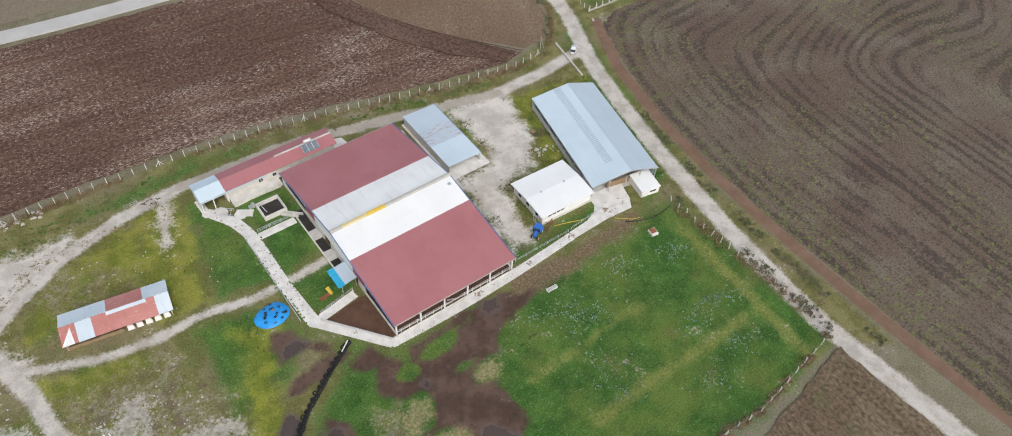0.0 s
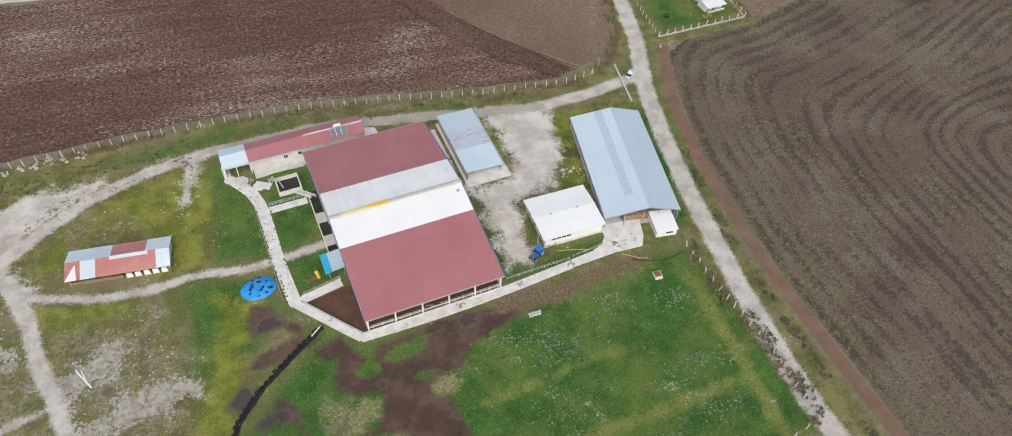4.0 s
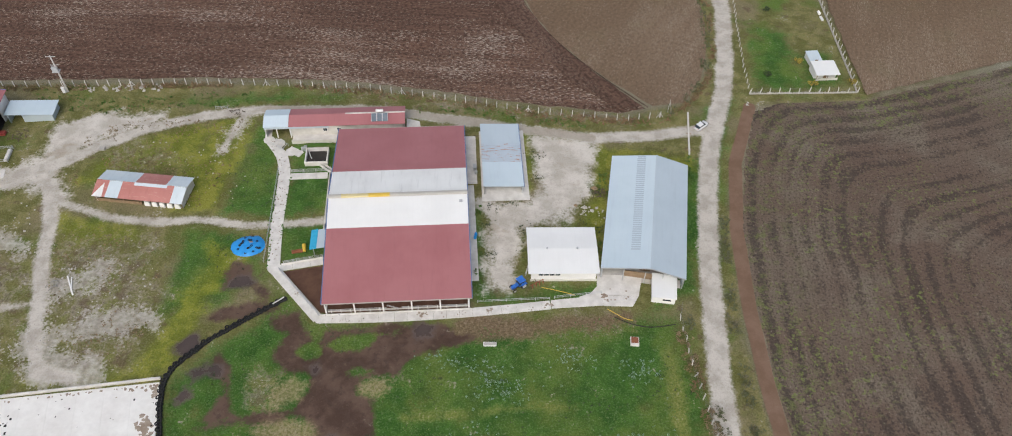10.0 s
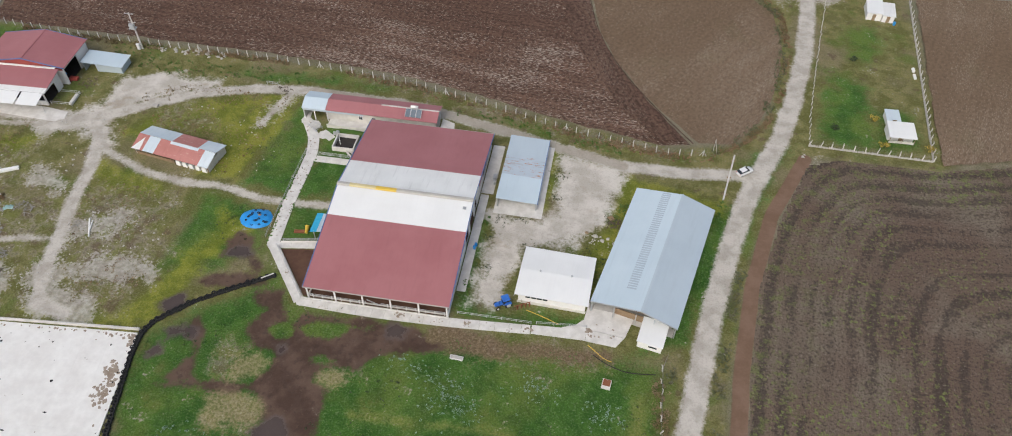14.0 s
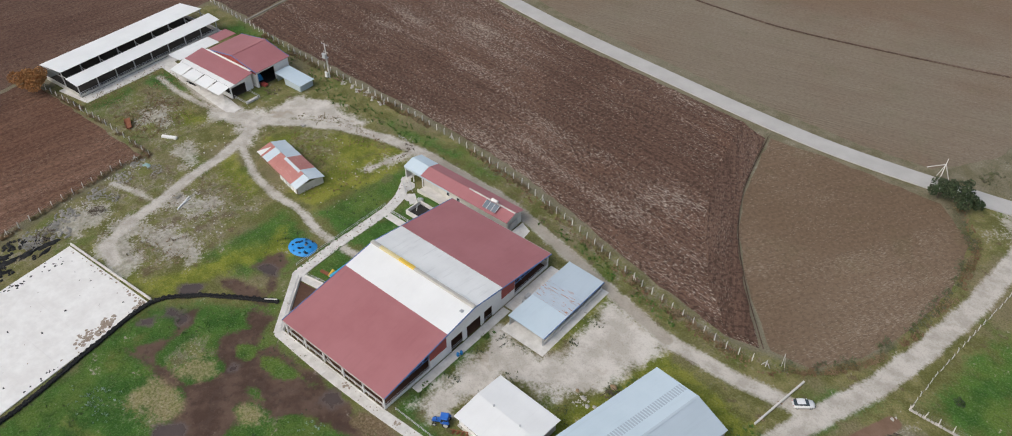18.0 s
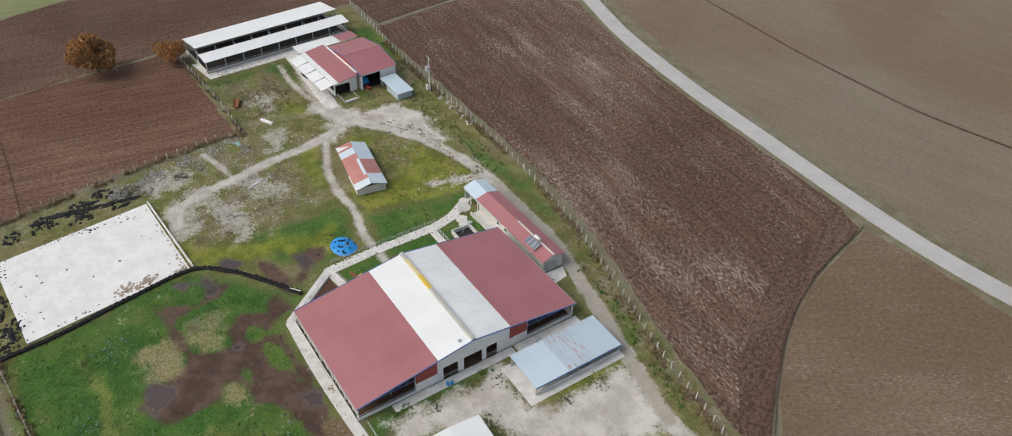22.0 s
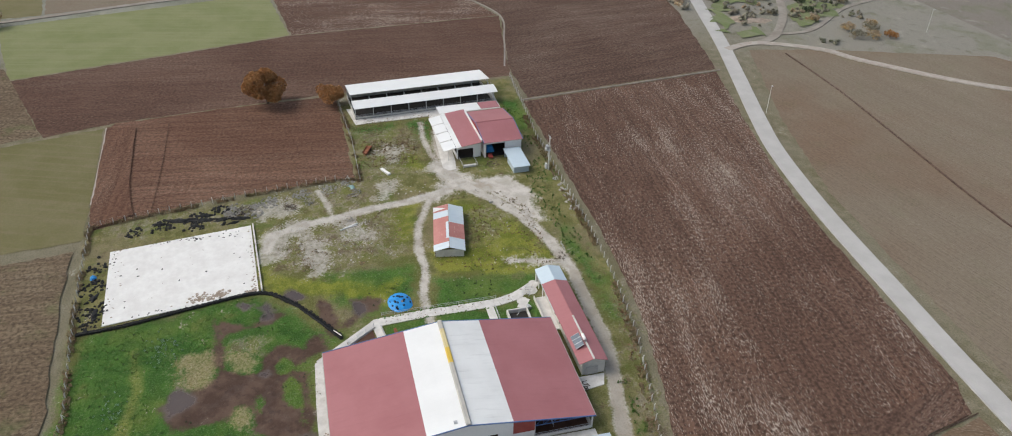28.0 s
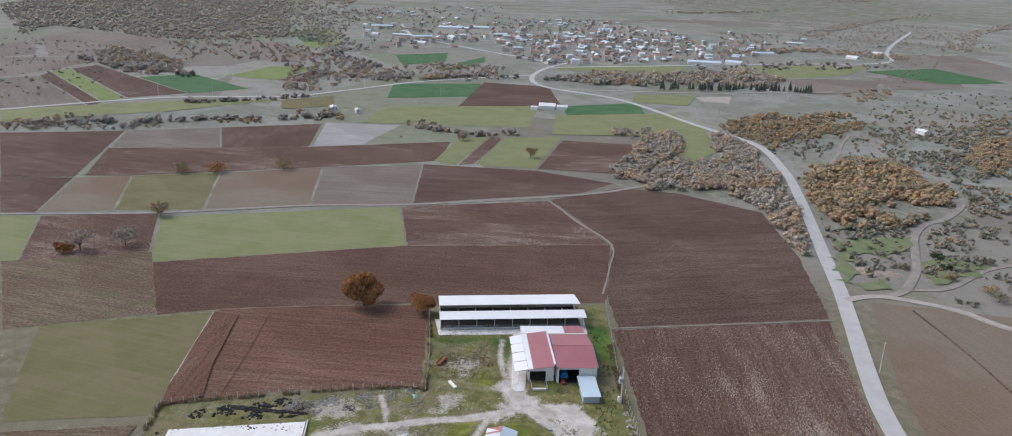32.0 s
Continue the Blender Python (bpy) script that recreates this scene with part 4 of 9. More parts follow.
field("sprouting_field", [(-175, -161), (-189.5, -107), (-128, -82), (-113, -126)], SOIL_OLIVE, 70, "brown field with thin green sprouting rows")
field("ploughed_field", [(-234.3, -176), (-243.3, -125), (-189.5, -108.5), (-175.5, -154.6)], SOIL_RED, 70, RED)
field("green_field", [(-233, -194.3), (-233.3, -177.2), (-176, -155), (-175, -161.5)], CROP, 70, "pale green field of young crop")
field("ploughed_field", [(-301.4, -232.8), (-304.5, -195), (-239.5, -181.6), (-238, -197.1)], SOIL_DARK, 70, "dark ploughed field")
field("harrowed_field", [(-305, -193.5), (-310.2, -165.5), (-246, -148), (-239.8, -180.5)], SOIL_PALE, 70, "harrowed pale brown field")
field("green_field", [(-310.7, -164.5), (-322, -120), (-250.4, -106.4), (-246.5, -146.5)], OLIVE, 75, "olive green field of young crop")
field("harrowed_field", [(-322.6, -118.8), (-340, -64.5), (-262, -56.3), (-251, -105)], SOIL_PALE, 80, "brown field with thin cover")
field("harrowed_field", [(-340.6, -63), (-354.5, -4.8), (-268.8, -4.6), (-262.6, -55)], SOIL_GREY, 85, "grey-brown harrowed field")
field("ploughed_field", [(-355, -3.5), (-345.5, 66.1), (-318.8, 110), (-296, 88.1), (-269, -3.4)], SOIL_DARK, 88, "dark ploughed field")
field("ploughed_field", [(-309, -190.7), (-378.5, -208.2), (-395.8, -83), (-424, 11), (-365, 4.8), (-341.4, -64.2), (-311.5, -165.5)], SOIL_RED, 75, RED)
field("ploughed_field", [(-416, -297.3), (-432.6, -220.5), (-306, -195.2), (-302.4, -232.8)], SOIL_DARK, 70, "dark grey ploughed field")
field("harrowed_field", [(-433.1, -218.8), (-452.7, -160), (-386.3, -139.7), (-381, -207.2)], SOIL_GREY, 70, "grey-brown harrowed field")
field("ploughed_field", [(-453.2, -158.8), (-477.5, -90.4), (-397, -83.8), (-387, -138.2)], SOIL_DARK, 5, "dark ploughed field with pale tramlines")
field("bare_field", [(-483.7, -88.1), (-478.6, -30.2), (-406.3, -49.7), (-398, -81)], SOIL_STONY, 75, "pale grey bare stony field")
field("green_field", [(-436, 15.9), (-445.9, 38.7), (-354.4, 15.8), (-364.3, 2.2)], CROP, 100, "pale green strip field")
field("ploughed_field", [(-445.9, 39.9), (-440.8, 48.2), (-358.9, 27.5), (-355.2, 18)], SOIL_RED, 100, RED)
field("green_field", [(-440.1, 49.3), (-452.6, 92.7), (-350.4, 66), (-358.4, 28.8)], CROP, 100, "pale green strip field")
field("ploughed_field", [(-438.6, 92), (-429.4, 144.4), (-342.3, 115.8), (-350, 68)], SOIL_RED, 100, RED)
field("green_field", [(-564.9, -49.7), (-587.1, 85.3), (-484.6, 70.4), (-487.6, -61.2)], CROP, 90, "pale green meadow")
field("green_field", [(-704.3, -58.4), (-722.9, 32.6), (-634.1, 32.5), (-610.8, -54.7)], CROP_DEEP, 90, "deep green field of young crop")
field("ploughed_field", [(-733.6, 36.2), (-713.1, 104.7), (-590.5, 106.3), (-575.1, 12.3)], SOIL_DARK, 90, "dark ploughed field")
field("green_field", [(-590, 107.5), (-621.7, 183.9), (-551.6, 176), (-525.8, 105.4)], CROP_DEEP, 100, "deep green field of young crop")
field("harrowed_field", [(-663, -436.5), (-687.6, -412.3), (-526, -290.3), (-506.7, -348.4)], SOIL_GREY, 35, "pale grey-brown field")
field("ploughed_field", [(-688, -412), (-717.3, -415.5), (-543, -285), (-527.4, -289)], SOIL_DARK, 35, "dark ploughed strip field")
field("green_field", [(-717.8, -414), (-746.4, -409.8), (-571.2, -278.8), (-545, -284)], CROP_LIGHT, 35, "light green strip field")
field("ploughed_field", [(-746.7, -408.2), (-784.6, -398.8), (-604.8, -236.4), (-572.2, -276.5)], SOIL_DARK, 35, "dark ploughed field")
field("green_field", [(-698.5, -317.7), (-733.9, -274.4), (-641.8, -191.1), (-604.9, -235)], CROP_DEEP, 40, "deep green field of young crop")
field("green_field", [(-726.9, -234.8), (-818.3, -213.4), (-818.6, -161.9), (-703.7, -179.3)], CROP_LIGHT, 60, "light green field of young crop")
field("ploughed_field", [(-703.7, -178), (-801, -157.4), (-696.4, -143.6)], SOIL_DARK, 60, "dark ploughed field corner")
field("green_field", [(-1297, -298.8), (-1393.8, -249), (-1096.9, -176.4), (-1035.8, -212.4)], CROP_LIGHT, 60, "light green far field")
field("ploughed_field", [(72.5, -54), (47, -58), (3, -54.5), (-14, -56.5), (-38, -59), (-57, -60), (-52, -98), (-40, -130), (74, -130)], SOIL_OLIVE, 85, "brown field with sprouting rows beyond the fence")
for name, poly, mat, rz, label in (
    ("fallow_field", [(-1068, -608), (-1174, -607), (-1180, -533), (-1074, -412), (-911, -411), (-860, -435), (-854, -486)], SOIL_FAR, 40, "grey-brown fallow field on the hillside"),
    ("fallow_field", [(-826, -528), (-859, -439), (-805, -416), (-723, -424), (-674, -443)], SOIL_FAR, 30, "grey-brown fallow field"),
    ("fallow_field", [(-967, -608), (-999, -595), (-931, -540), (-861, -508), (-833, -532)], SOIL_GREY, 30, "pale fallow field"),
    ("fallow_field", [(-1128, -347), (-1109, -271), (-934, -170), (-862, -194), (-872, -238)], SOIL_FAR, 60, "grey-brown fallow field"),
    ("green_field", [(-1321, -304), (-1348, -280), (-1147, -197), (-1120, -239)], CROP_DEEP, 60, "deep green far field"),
    ("olive_field", [(-500, -344), (-538, -274), (-578, -207), (-580, -147), (-554, -178), (-511, -220), (-471, -295), (-452, -318)], CROP, 60, "olive green strip below the road"),
    ("vineyard", [(-580, -146), (-615, -104), (-558, -95), (-537, -134)], OLIVE, 20, "yellow-green rows of vines"),
    ("green_field", [(-982, -85), (-1027, -14), (-909, -14), (-867, -64)], CROP_DEEP, 70, "deep green field by the village"),
    ("green_field", [(-847, -21), (-993, 40), (-922, 37), (-825, -2)], CROP_DEEP, 70, "deep green field by the village"),
    ("meadow", [(-541, 96), (-567, 204), (-499, 213), (-414, 201), (-372, 168), (-417, 171), (-461, 153), (-459, 86)], CROP, 80, "pale green meadow beside the road"),
    ("green_field", [(-675, 190), (-674, 252), (-612, 229), (-625, 177)], CROP, 80, "green strip beyond the road"),
    ("fallow_field", [(-827, 400), (-850, 442), (-845, 531), (-739, 466), (-713, 399)], SOIL_FAR, 70, "grey-brown fallow field"),
    ("fallow_field", [(-881, 534), (-910, 666), (-796, 608), (-767, 506)], SOIL_FAR, 70, "grey-brown fallow field"),
    ("meadow", [(-904, 129), (-955, 310), (-880, 293), (-860, 129)], CROP, 80, "pale green meadow below the village"),
    ("meadow", [(-969, 394), (-1020, 601), (-895, 510), (-843, 411)], CROP, 80, "pale green meadow below the village"),
    ("fallow_field", [(-2252, 487), (-2347, 657), (-1864, 670), (-1854, 497), (-1890, 429)], SOIL_FAR, 70, "brown hillside field"),
    ("fallow_field", [(-1198, 777), (-1233, 864), (-1054, 833), (-980, 713)], SOIL_FAR, 70, "brown hillside field"),
    ("stony_ground", [(-666, 250), (-680, 290), (-630, 275), (-638, 251)], EARTH_ROAD, 70, "bare pale stony ground"),
):
    field(name, poly, mat, rz, label, 1.2, 8.0)
for grass in ([(-221, 202), (-228, 211), (-226, 222), (-228, 240), (-207, 229), (-202, 214), (-204, 203), (-189, 194), (-167, 184), (-170, 181), (-194, 188)], [(-192, 229), (-206, 243), (-197, 247), (-191, 256), (-180, 243), (-168, 225), (-168, 216)], [(-246, 310), (-263, 333), (-251, 330), (-227, 307), (-221, 295)], [(-170, 190), (-171, 201), (-163, 199), (-162, 189)]):
    field("roadside_grass", grass, GRASS_THIN, 30, "thin fresh green grass by the side road", 3.0, 3.0)
field("green_field", [(-950, 560), (-1010, 690), (-860, 700), (-830, 600)], CROP_DEEP, 60, "deep green far field")

# the field whose rows bend round with its edge
EDGE = [(87.2, -160), (87.5, -60), (87.6, -20), (88.8, -3), (91.6, 19), (97, 38.5), (104.5, 57), (112, 60), (135, 60), (180, 72), (260, 96)]
CURVED = EDGE + [(260, -160)]
curve_mesh, cxy = grid_mesh("contour_field", np.arange(86, 261, 1.25), np.arange(-160, 97, 1.25), CONTOUR, lambda q: depth_in(CURVED, q) > -0.9)
rim = CURVED + CURVED[:1]
for k in np.nonzero(depth_in(CURVED, cxy) < 0)[0]:
    here, best = cxy[k].copy(), None
    for a, b in zip(rim[:-1], rim[1:]):
        a, d = np.array(a, float), np.subtract(b, a)
        foot = a + d * min(1, max(0, float((here - a) @ d) / float(d @ d)))
        if best is None or np.hypot(*(foot - here)) < np.hypot(*(best - here)):
            best = foot
    if np.hypot(*(best - here)) < 1.0:
        cxy[k] = best
        curve_mesh.vertices[int(k)].co = (best[0], best[1], 0)
west, north = to_line(EDGE[:7], cxy), to_line(EDGE[6:], cxy)
depth = -4.5 * np.log(np.exp(-west / 4.5) + np.exp(-north / 4.5))
wander = np.array([noise.noise(Vector((x * 0.022, y * 0.022, 3.0))) for x, y in cxy])
set_attr(curve_mesh, "edge", depth + wander * np.clip((depth - 30) / 25, 0, 1) * 16)
set_attr(curve_mesh, "damp", np.clip(1.1 - np.hypot((cxy[:, 0] - 193) / 17, (cxy[:, 1] - 56) / 12), 0, 1))
contour_field = new("contour_field", curve_mesh)
contour_field.location.z = 0.05
tagged(contour_field, "dark brown field with rows curving along its edge", "field", kind="structure")
field("harrowed_field", [(136, 62), (142, 134), (260, 150), (260, 98), (180, 74)], SOIL_HARROW, 70, "brown weedy field beside the walled garden")


field("ploughed_headland", [(66.5, 72.5), (56.8, 87.5), (50, 103.5), (44.8, 126), (36, 128.8), (42, 104), (49, 86), (59, 70), (69, 59.5), (76, 60)], SOIL_HEAD, -63, "ploughed headland strip with cross furrows", 0.2)
field("ploughed_headland", [(-129, -62), (-77.5, -58.8), (-66.5, -57.5), (-72, -47), (-74, -47.5), (-90, -50.5), (-127.5, -53)], SOIL_RUST, -3, "ploughed headland strip with cross furrows", 0.2)


ROAD_LINES = []


def ribbon(name, pts, half, mat, label, z=0.12, thick=0.1, category="road"):
    """A road or kerb strip along a smoothed centre line, with a real edge."""
    line = smooth_line(pts, 3.0)
    ROAD_LINES.append((half, pts))
    g = Geo()
    left, right = [], []
    for i, p in enumerate(line):
        d = (line[min(i + 1, len(line) - 1)] - line[max(i - 1, 0)]).normalized()
        s = Vector((-d.y, d.x)) * half
        h = float(rise(p.x, p.y)) + z
        left.append((p.x + s.x, p.y + s.y, h))
        right.append((p.x - s.x, p.y - s.y, h))
    n = len(line)
    vs = left + right + [(x, y, h - thick) for x, y, h in left] + [(x, y, h - thick) for x, y, h in right]
    fs = []
    for i in range(n - 1):
        fs += [(n + i, n + i + 1, i + 1, i), (i, i + 1, 2 * n + i + 1, 2 * n + i), (3 * n + i, 3 * n + i + 1, n + i + 1, n + i)]
    g.add(vs, fs)
    return solid(name, g, mat, label, category, kind="structure")


ribbon("road", [(210, 148), (140, 141), (112, 140), (87.4, 137), (61, 134.9), (36, 135.8), (4, 138.6), (-31, 142), (-65, 147.5), (-89, 154), (-124, 165), (-160, 176), (-205, 188), (-293, 212), (-361, 228), (-440, 236), (-512, 211), (-638, 168), (-712, 101), (-790, 92), (-887, 119), (-960, 160)], 2.9, ASPHALT, "pale worn asphalt country road", 0.34, 0.3)
ribbon("far_road", [(-501, -345), (-576, -249), (-602, -148), (-651, -97), (-718, -39), (-777, 44), (-800, 90)], 2.6, ASPHALT, "pale country road between far fields", 0.36, 0.3)
ribbon("far_road", [(-887, 119), (-934, 253), (-1007, 454), (-1072, 647), (-1250, 740), (-1430, 844), (-1734, 1038)], 3.2, ASPHALT, "pale road past the village", 0.36, 0.3)
ribbon("far_road", [(-696, 137), (-699, 274), (-736, 422)], 2.0, EARTH_ROAD, "pale side road by the trees", 0.36, 0.3)
ribbon("side_road", [(-150, 174), (-154, 190), (-142, 213), (-125, 225), (-90, 262), (-60, 330)], 1.9, EARTH_ROAD, "pale earth side road", 0.35, 0.3)
ribbon("field_track", [(-236, -196), (-243.5, -124), (-261, -55), (-267, -3), (-293, 88), (-316, 129)], 1.5, EARTH_DULL, "earth track between fields", 0.3, 0.26)
ribbon("field_track", [(-154, 190)] + [(-160, 202), (-182, 219), (-203, 230), (-230, 244), (-250, 260), (-262, 278), (-284, 299), (-306, 312), (-337, 320), (-365, 323), (-392, 312), (-434, 321), (-473, 341)], 1.9, EARTH_DULL, "pale winding earth track through the scrub", 0.3, 0.26)
ribbon("field_track", [(-162, 205), (-164, 223), (-186, 253), (-197, 280), (-213, 313)], 1.2, EARTH_DULL, "pale earth track over the rough pasture", 0.28, 0.24)
ribbon("field_track", [(-370, 259), (-408, 283), (-453, 307), (-488, 329)], 1.3, EARTH_DULL, "pale earth track through the scrub", 0.28, 0.24)
ribbon("field_track", [(-121, 77), (-126, 120), (-131, 161)], 0.3, EARTH_DULL, "pale balk between ploughed fields", 0.3, 0.26)
ribbon("field_track", [(-152, 79), (-180, 86), (-211, 91.5), (-245, 79), (-281, 69)], 0.35, EARTH_DULL, "pale balk between ploughed fields", 0.3, 0.26)
ribbon("ditch_line", [(-141, 196), (-104.1, 196), (-64.7, 193), (-30, 190), (0, 189.2), (27, 190.8), (80.2, 202.8), (90.6, 207.7), (98, 215.7)], 0.3, SOIL_DARK, "dark ditch line across a field", 0.3, 0.2, "ditch")

ribbon("field_balk", [(44.6, 129), (50.2, 104), (57.1, 87.8), (66.8, 73), (77.5, 59.6)], 0.1, SOIL_DARK, "thin dark furrow between two fields", 0.32, 0.1, "balk")
ribbon("furrow_line", [(-128.5, -42.8), (-100, -42.2), (-74, -42.6)], 0.05, SOIL_DARK, "dark dead furrow across the field", 0.32, 0.1, "furrow")
ribbon("field_balk", [(-128.8, -62), (-104, -60.4), (-80, -59)], 0.4, EARTH_ROAD, "pale balk beside the olive field", 0.33, 0.1, "balk")

# ---- the main cattle barn ----
def wall_y(x0, x1, y0, y1, base, top, n=1):
    """A wall running along y between x0 and x1, its top following top(y)."""
    g = Geo()
    ys = [y0 + (y1 - y0) * i / n for i in range(n + 1)]
    for a, b in zip(ys[:-1], ys[1:]):
        g.hexa([(x0, a, base), (x1, a, base), (x1, b, base), (x0, b, base)], [(x0, a, top(a)), (x1, a, top(a)), (x1, b, top(b)), (x0, b, top(b))])
    return g


def rail(x0, y0, x1, y1, z0=0.15, high=1.1, bars=3, gap=2.5):
    """A tube railing from one point to another; returns posts and bars."""
    n = max(1, int(math.hypot(x1 - x0, y1 - y0) / gap))
    posts, rods = [], []
    for i in range(n + 1):
        t = i / n
        x, y = x0 + (x1 - x0) * t, y0 + (y1 - y0) * t
        posts.append(Geo().tube((x, y, z0), (x, y, z0 + high), 0.06, n=6))
    for k in range(bars):
        z = z0 + high * (k + 1) / bars - 0.06
        rods.append(Geo().tube((x0, y0, z), (x1, y1, z), 0.04, n=6))
    return posts, rods


def railing(name, x0, y0, x1, y1, label="galvanised tube railing beside the path", z0=0.15, high=1.1, bars=3, gap=2.5, mat=None):
    t = thing(name, label=label, category="railing", group="yard railings")
    posts, rods = rail(x0, y0, x1, y1, z0, high, bars, gap)
    for g in posts:
        part("post", g, mat or STEEL, t)
    for g in rods:
        part("rail", g, mat or STEEL, t)
    return t


BW, BL, EAVE, TOP = 29.8, 50.8, 4.0, 7.8
MID = BL / 2


def barn_top(y):
    return EAVE + (TOP - EAVE) * (1 - abs(y - MID) / MID)


barn = thing("cattle_barn", 0, 0, 0, 0, "large open cattle barn with red and white sheet roof", "barn")
part("roof_sheet", slope(-0.2, BW, 0, 17.4, EAVE, barn_top(17.4)), RED_ROOF, barn, "faded red roof sheeting")
part("roof_sheet", slope(-0.2, BW, 17.4, MID - 0.1, barn_top(17.4), TOP - 0.02), WHITE_ROOF, barn, "white roof sheeting")
part("roof_sheet", slope(-0.2, BW, 34.1, MID + 0.1, barn_top(34.1), TOP - 0.02), WHITE_STAIN, barn, "stained white roof sheeting")
part("roof_sheet", slope(-0.2, BW, BL, 34.1, EAVE, barn_top(34.1)), RED_ROOF, barn, "faded red roof sheeting")
for x0, x1, m, lab in ((-0.3, 2.5, RIDGE_GREY, ""), (2.5, 8.4, RIDGE_PALE, "sun-bleached yellow ridge vent"), (8.4, 13.0, RIDGE_YELLOW, "yellow ridge vent"), (13.0, BW + 0.1, RIDGE_GREY, "")):
    g = Geo().hexa([(x0, MID - 0.55, TOP + 0.05), (x1, MID - 0.55, TOP + 0.05), (x1, MID + 0.55, TOP + 0.05), (x0, MID + 0.55, TOP + 0.05)],
                   [(x0, MID - 0.35, TOP + 0.38), (x1, MID - 0.35, TOP + 0.38), (x1, MID + 0.35, TOP + 0.38), (x0, MID + 0.35, TOP + 0.38)])
    part("ridge_vent", g, m, barn, lab)
for x in (-0.32, BW + 0.12):
    for y0, y1 in ((0, MID), (BL, MID)):
        part("edge_trim", Geo().beam((x, y0, EAVE - 0.06), (x, y1, TOP - 0.06), 0.13, 0.26), BLUE_TRIM, barn, "blue painted edge trim")
for y in (-0.06, BL + 0.06):
    part("gutter", Geo().box(-0.3, BW + 0.1, y - 0.08, y + 0.08, EAVE - 0.22, EAVE - 0.04), RIDGE_GREY, barn, "grey eaves gutter")
part("barn_floor", Geo().box(0.2, BW - 0.5, 0.4, BL - 0.4, 0.0, 0.16), DUNG, barn, "dung-covered dark floor")
# columns along both long sides and down the middle
for y in (0.35, BL - 0.35):
    for i in range(6):
        x = 0.25 + i * (BW - 0.9) / 5
        part("column", Geo().box(x - 0.14, x + 0.14, y - 0.14, y + 0.14, 0.0, EAVE - 0.2), WHITE_PAINT, barn)
for y in (12.5, 17.4, 34.1, 38.6):
    for i in range(6):
        x = 0.25 + i * (BW - 0.9) / 5
        part("column", Geo().box(x - 0.12, x + 0.12, y - 0.12, y + 0.12, 0.1, barn_top(y) - 0.25), STEEL, barn)
# gable trusses
for x in (0.1, BW - 0.5):
    for y0, y1 in ((0.3, 12.4), (38.6, BL - 0.3)):
        g = Geo().beam((x, y0, EAVE - 0.45), (x, y1, EAVE - 0.45), 0.12)
        n = 7
        for i in range(n):
            a, b = y0 + (y1 - y0) * i / n, y0 + (y1 - y0) * (i + 1) / n
            g.beam((x, a, EAVE - 0.45), (x, b, barn_top(b) - 0.2), 0.07)
            g.beam((x, b, EAVE - 0.45), (x, b, barn_top(b) - 0.2), 0.07)
        part("truss", g, BLUE_TRIM if x > 5 else STEEL, barn, "open steel roof truss")
# east gable
xe0, xe1 = BW - 0.6, BW - 0.4
for y0, y1 in ((12.6, 17.3), (34.2, 38.5)):
    part("wall_panel", wall_y(xe0, xe1, y0, y1, 2.5, lambda y: barn_top(y) - 0.16), RED_PANEL, barn, "red upper wall panel")
    part("wall_panel", wall_y(xe0, xe1, y0, y1, 0.0, lambda y: 2.46), WHITE_PAINT, barn, "white lower wall panel")
part("wall_panel", wall_y(xe0, xe1, 17.34, 34.16, 3.3, lambda y: barn_top(y) - 0.16, 2), WHITE_PAINT, barn, "white gable panel")
for y0, y1 in ((17.34, 18.6), (22.0, 23.3), (27.6, 28.6), (31.2, 34.16)):
    part("wall_panel", wall_y(xe0, xe1, y0, y1, 0.0, lambda y: 3.28), WHITE_PAINT, barn, "white wall between doorways")
for y0, y1 in ((18.6, 22.0), (28.6, 31.2)):
    part("gate_rail", Geo().beam((xe1, y0, 1.1), (xe1, y1, 1.1), 0.08).beam((xe1, y0, 0.6), (xe1, y1, 0.6), 0.08), STEEL, barn)
part("parapet", Geo().box(xe0, xe1, 0.4, 12.5, 0.0, 0.6), WHITE_PAINT, barn, "low white wall")
part("parapet", Geo().box(xe0, xe1, 38.6, BL - 0.5, 0.0, 0.7), WHITE_PAINT, barn, "low white wall")
for y0, y1 in ((0.5, 12.4), (38.7, BL - 0.6)):
    for z in (0.95, 1.35):
        part("rail", Geo().tube((BW - 0.5, y0, z), (BW - 0.5, y1, z), 0.05, n=6), STEEL, barn)
# west gable
xw0, xw1 = 0.1, 0.3
for y0, y1, m, lab in ((12.6, 17.3, RED_PANEL, "red wall panel"), (17.34, 34.16, WHITE_PAINT, "white gable panel"), (34.2, 38.5, RED_PANEL, "red wall panel")):
    part("wall_panel", wall_y(xw0, xw1, y0, y1, 2.4, lambda y: barn_top(y) - 0.16, 2), m, barn, lab)
for y0, y1 in ((12.6, 15.4), (21.5, 27.5), (30.5, 38.5)):
    part("wall_panel", wall_y(xw0, xw1, y0, y1, 0.0, lambda y: 2.38), RENDER_WALL, barn, "stained lower wall")
part("parapet", Geo().box(0.1, 0.3, 0.5, 12.5, 0.0, 0.7), RENDER_WALL, barn, "low stained wall")
part("parapet", Geo().box(0.1, 0.3, 38.7, BL - 0.5, 0.0, 1.2), RENDER_WALL, barn, "low stained wall")
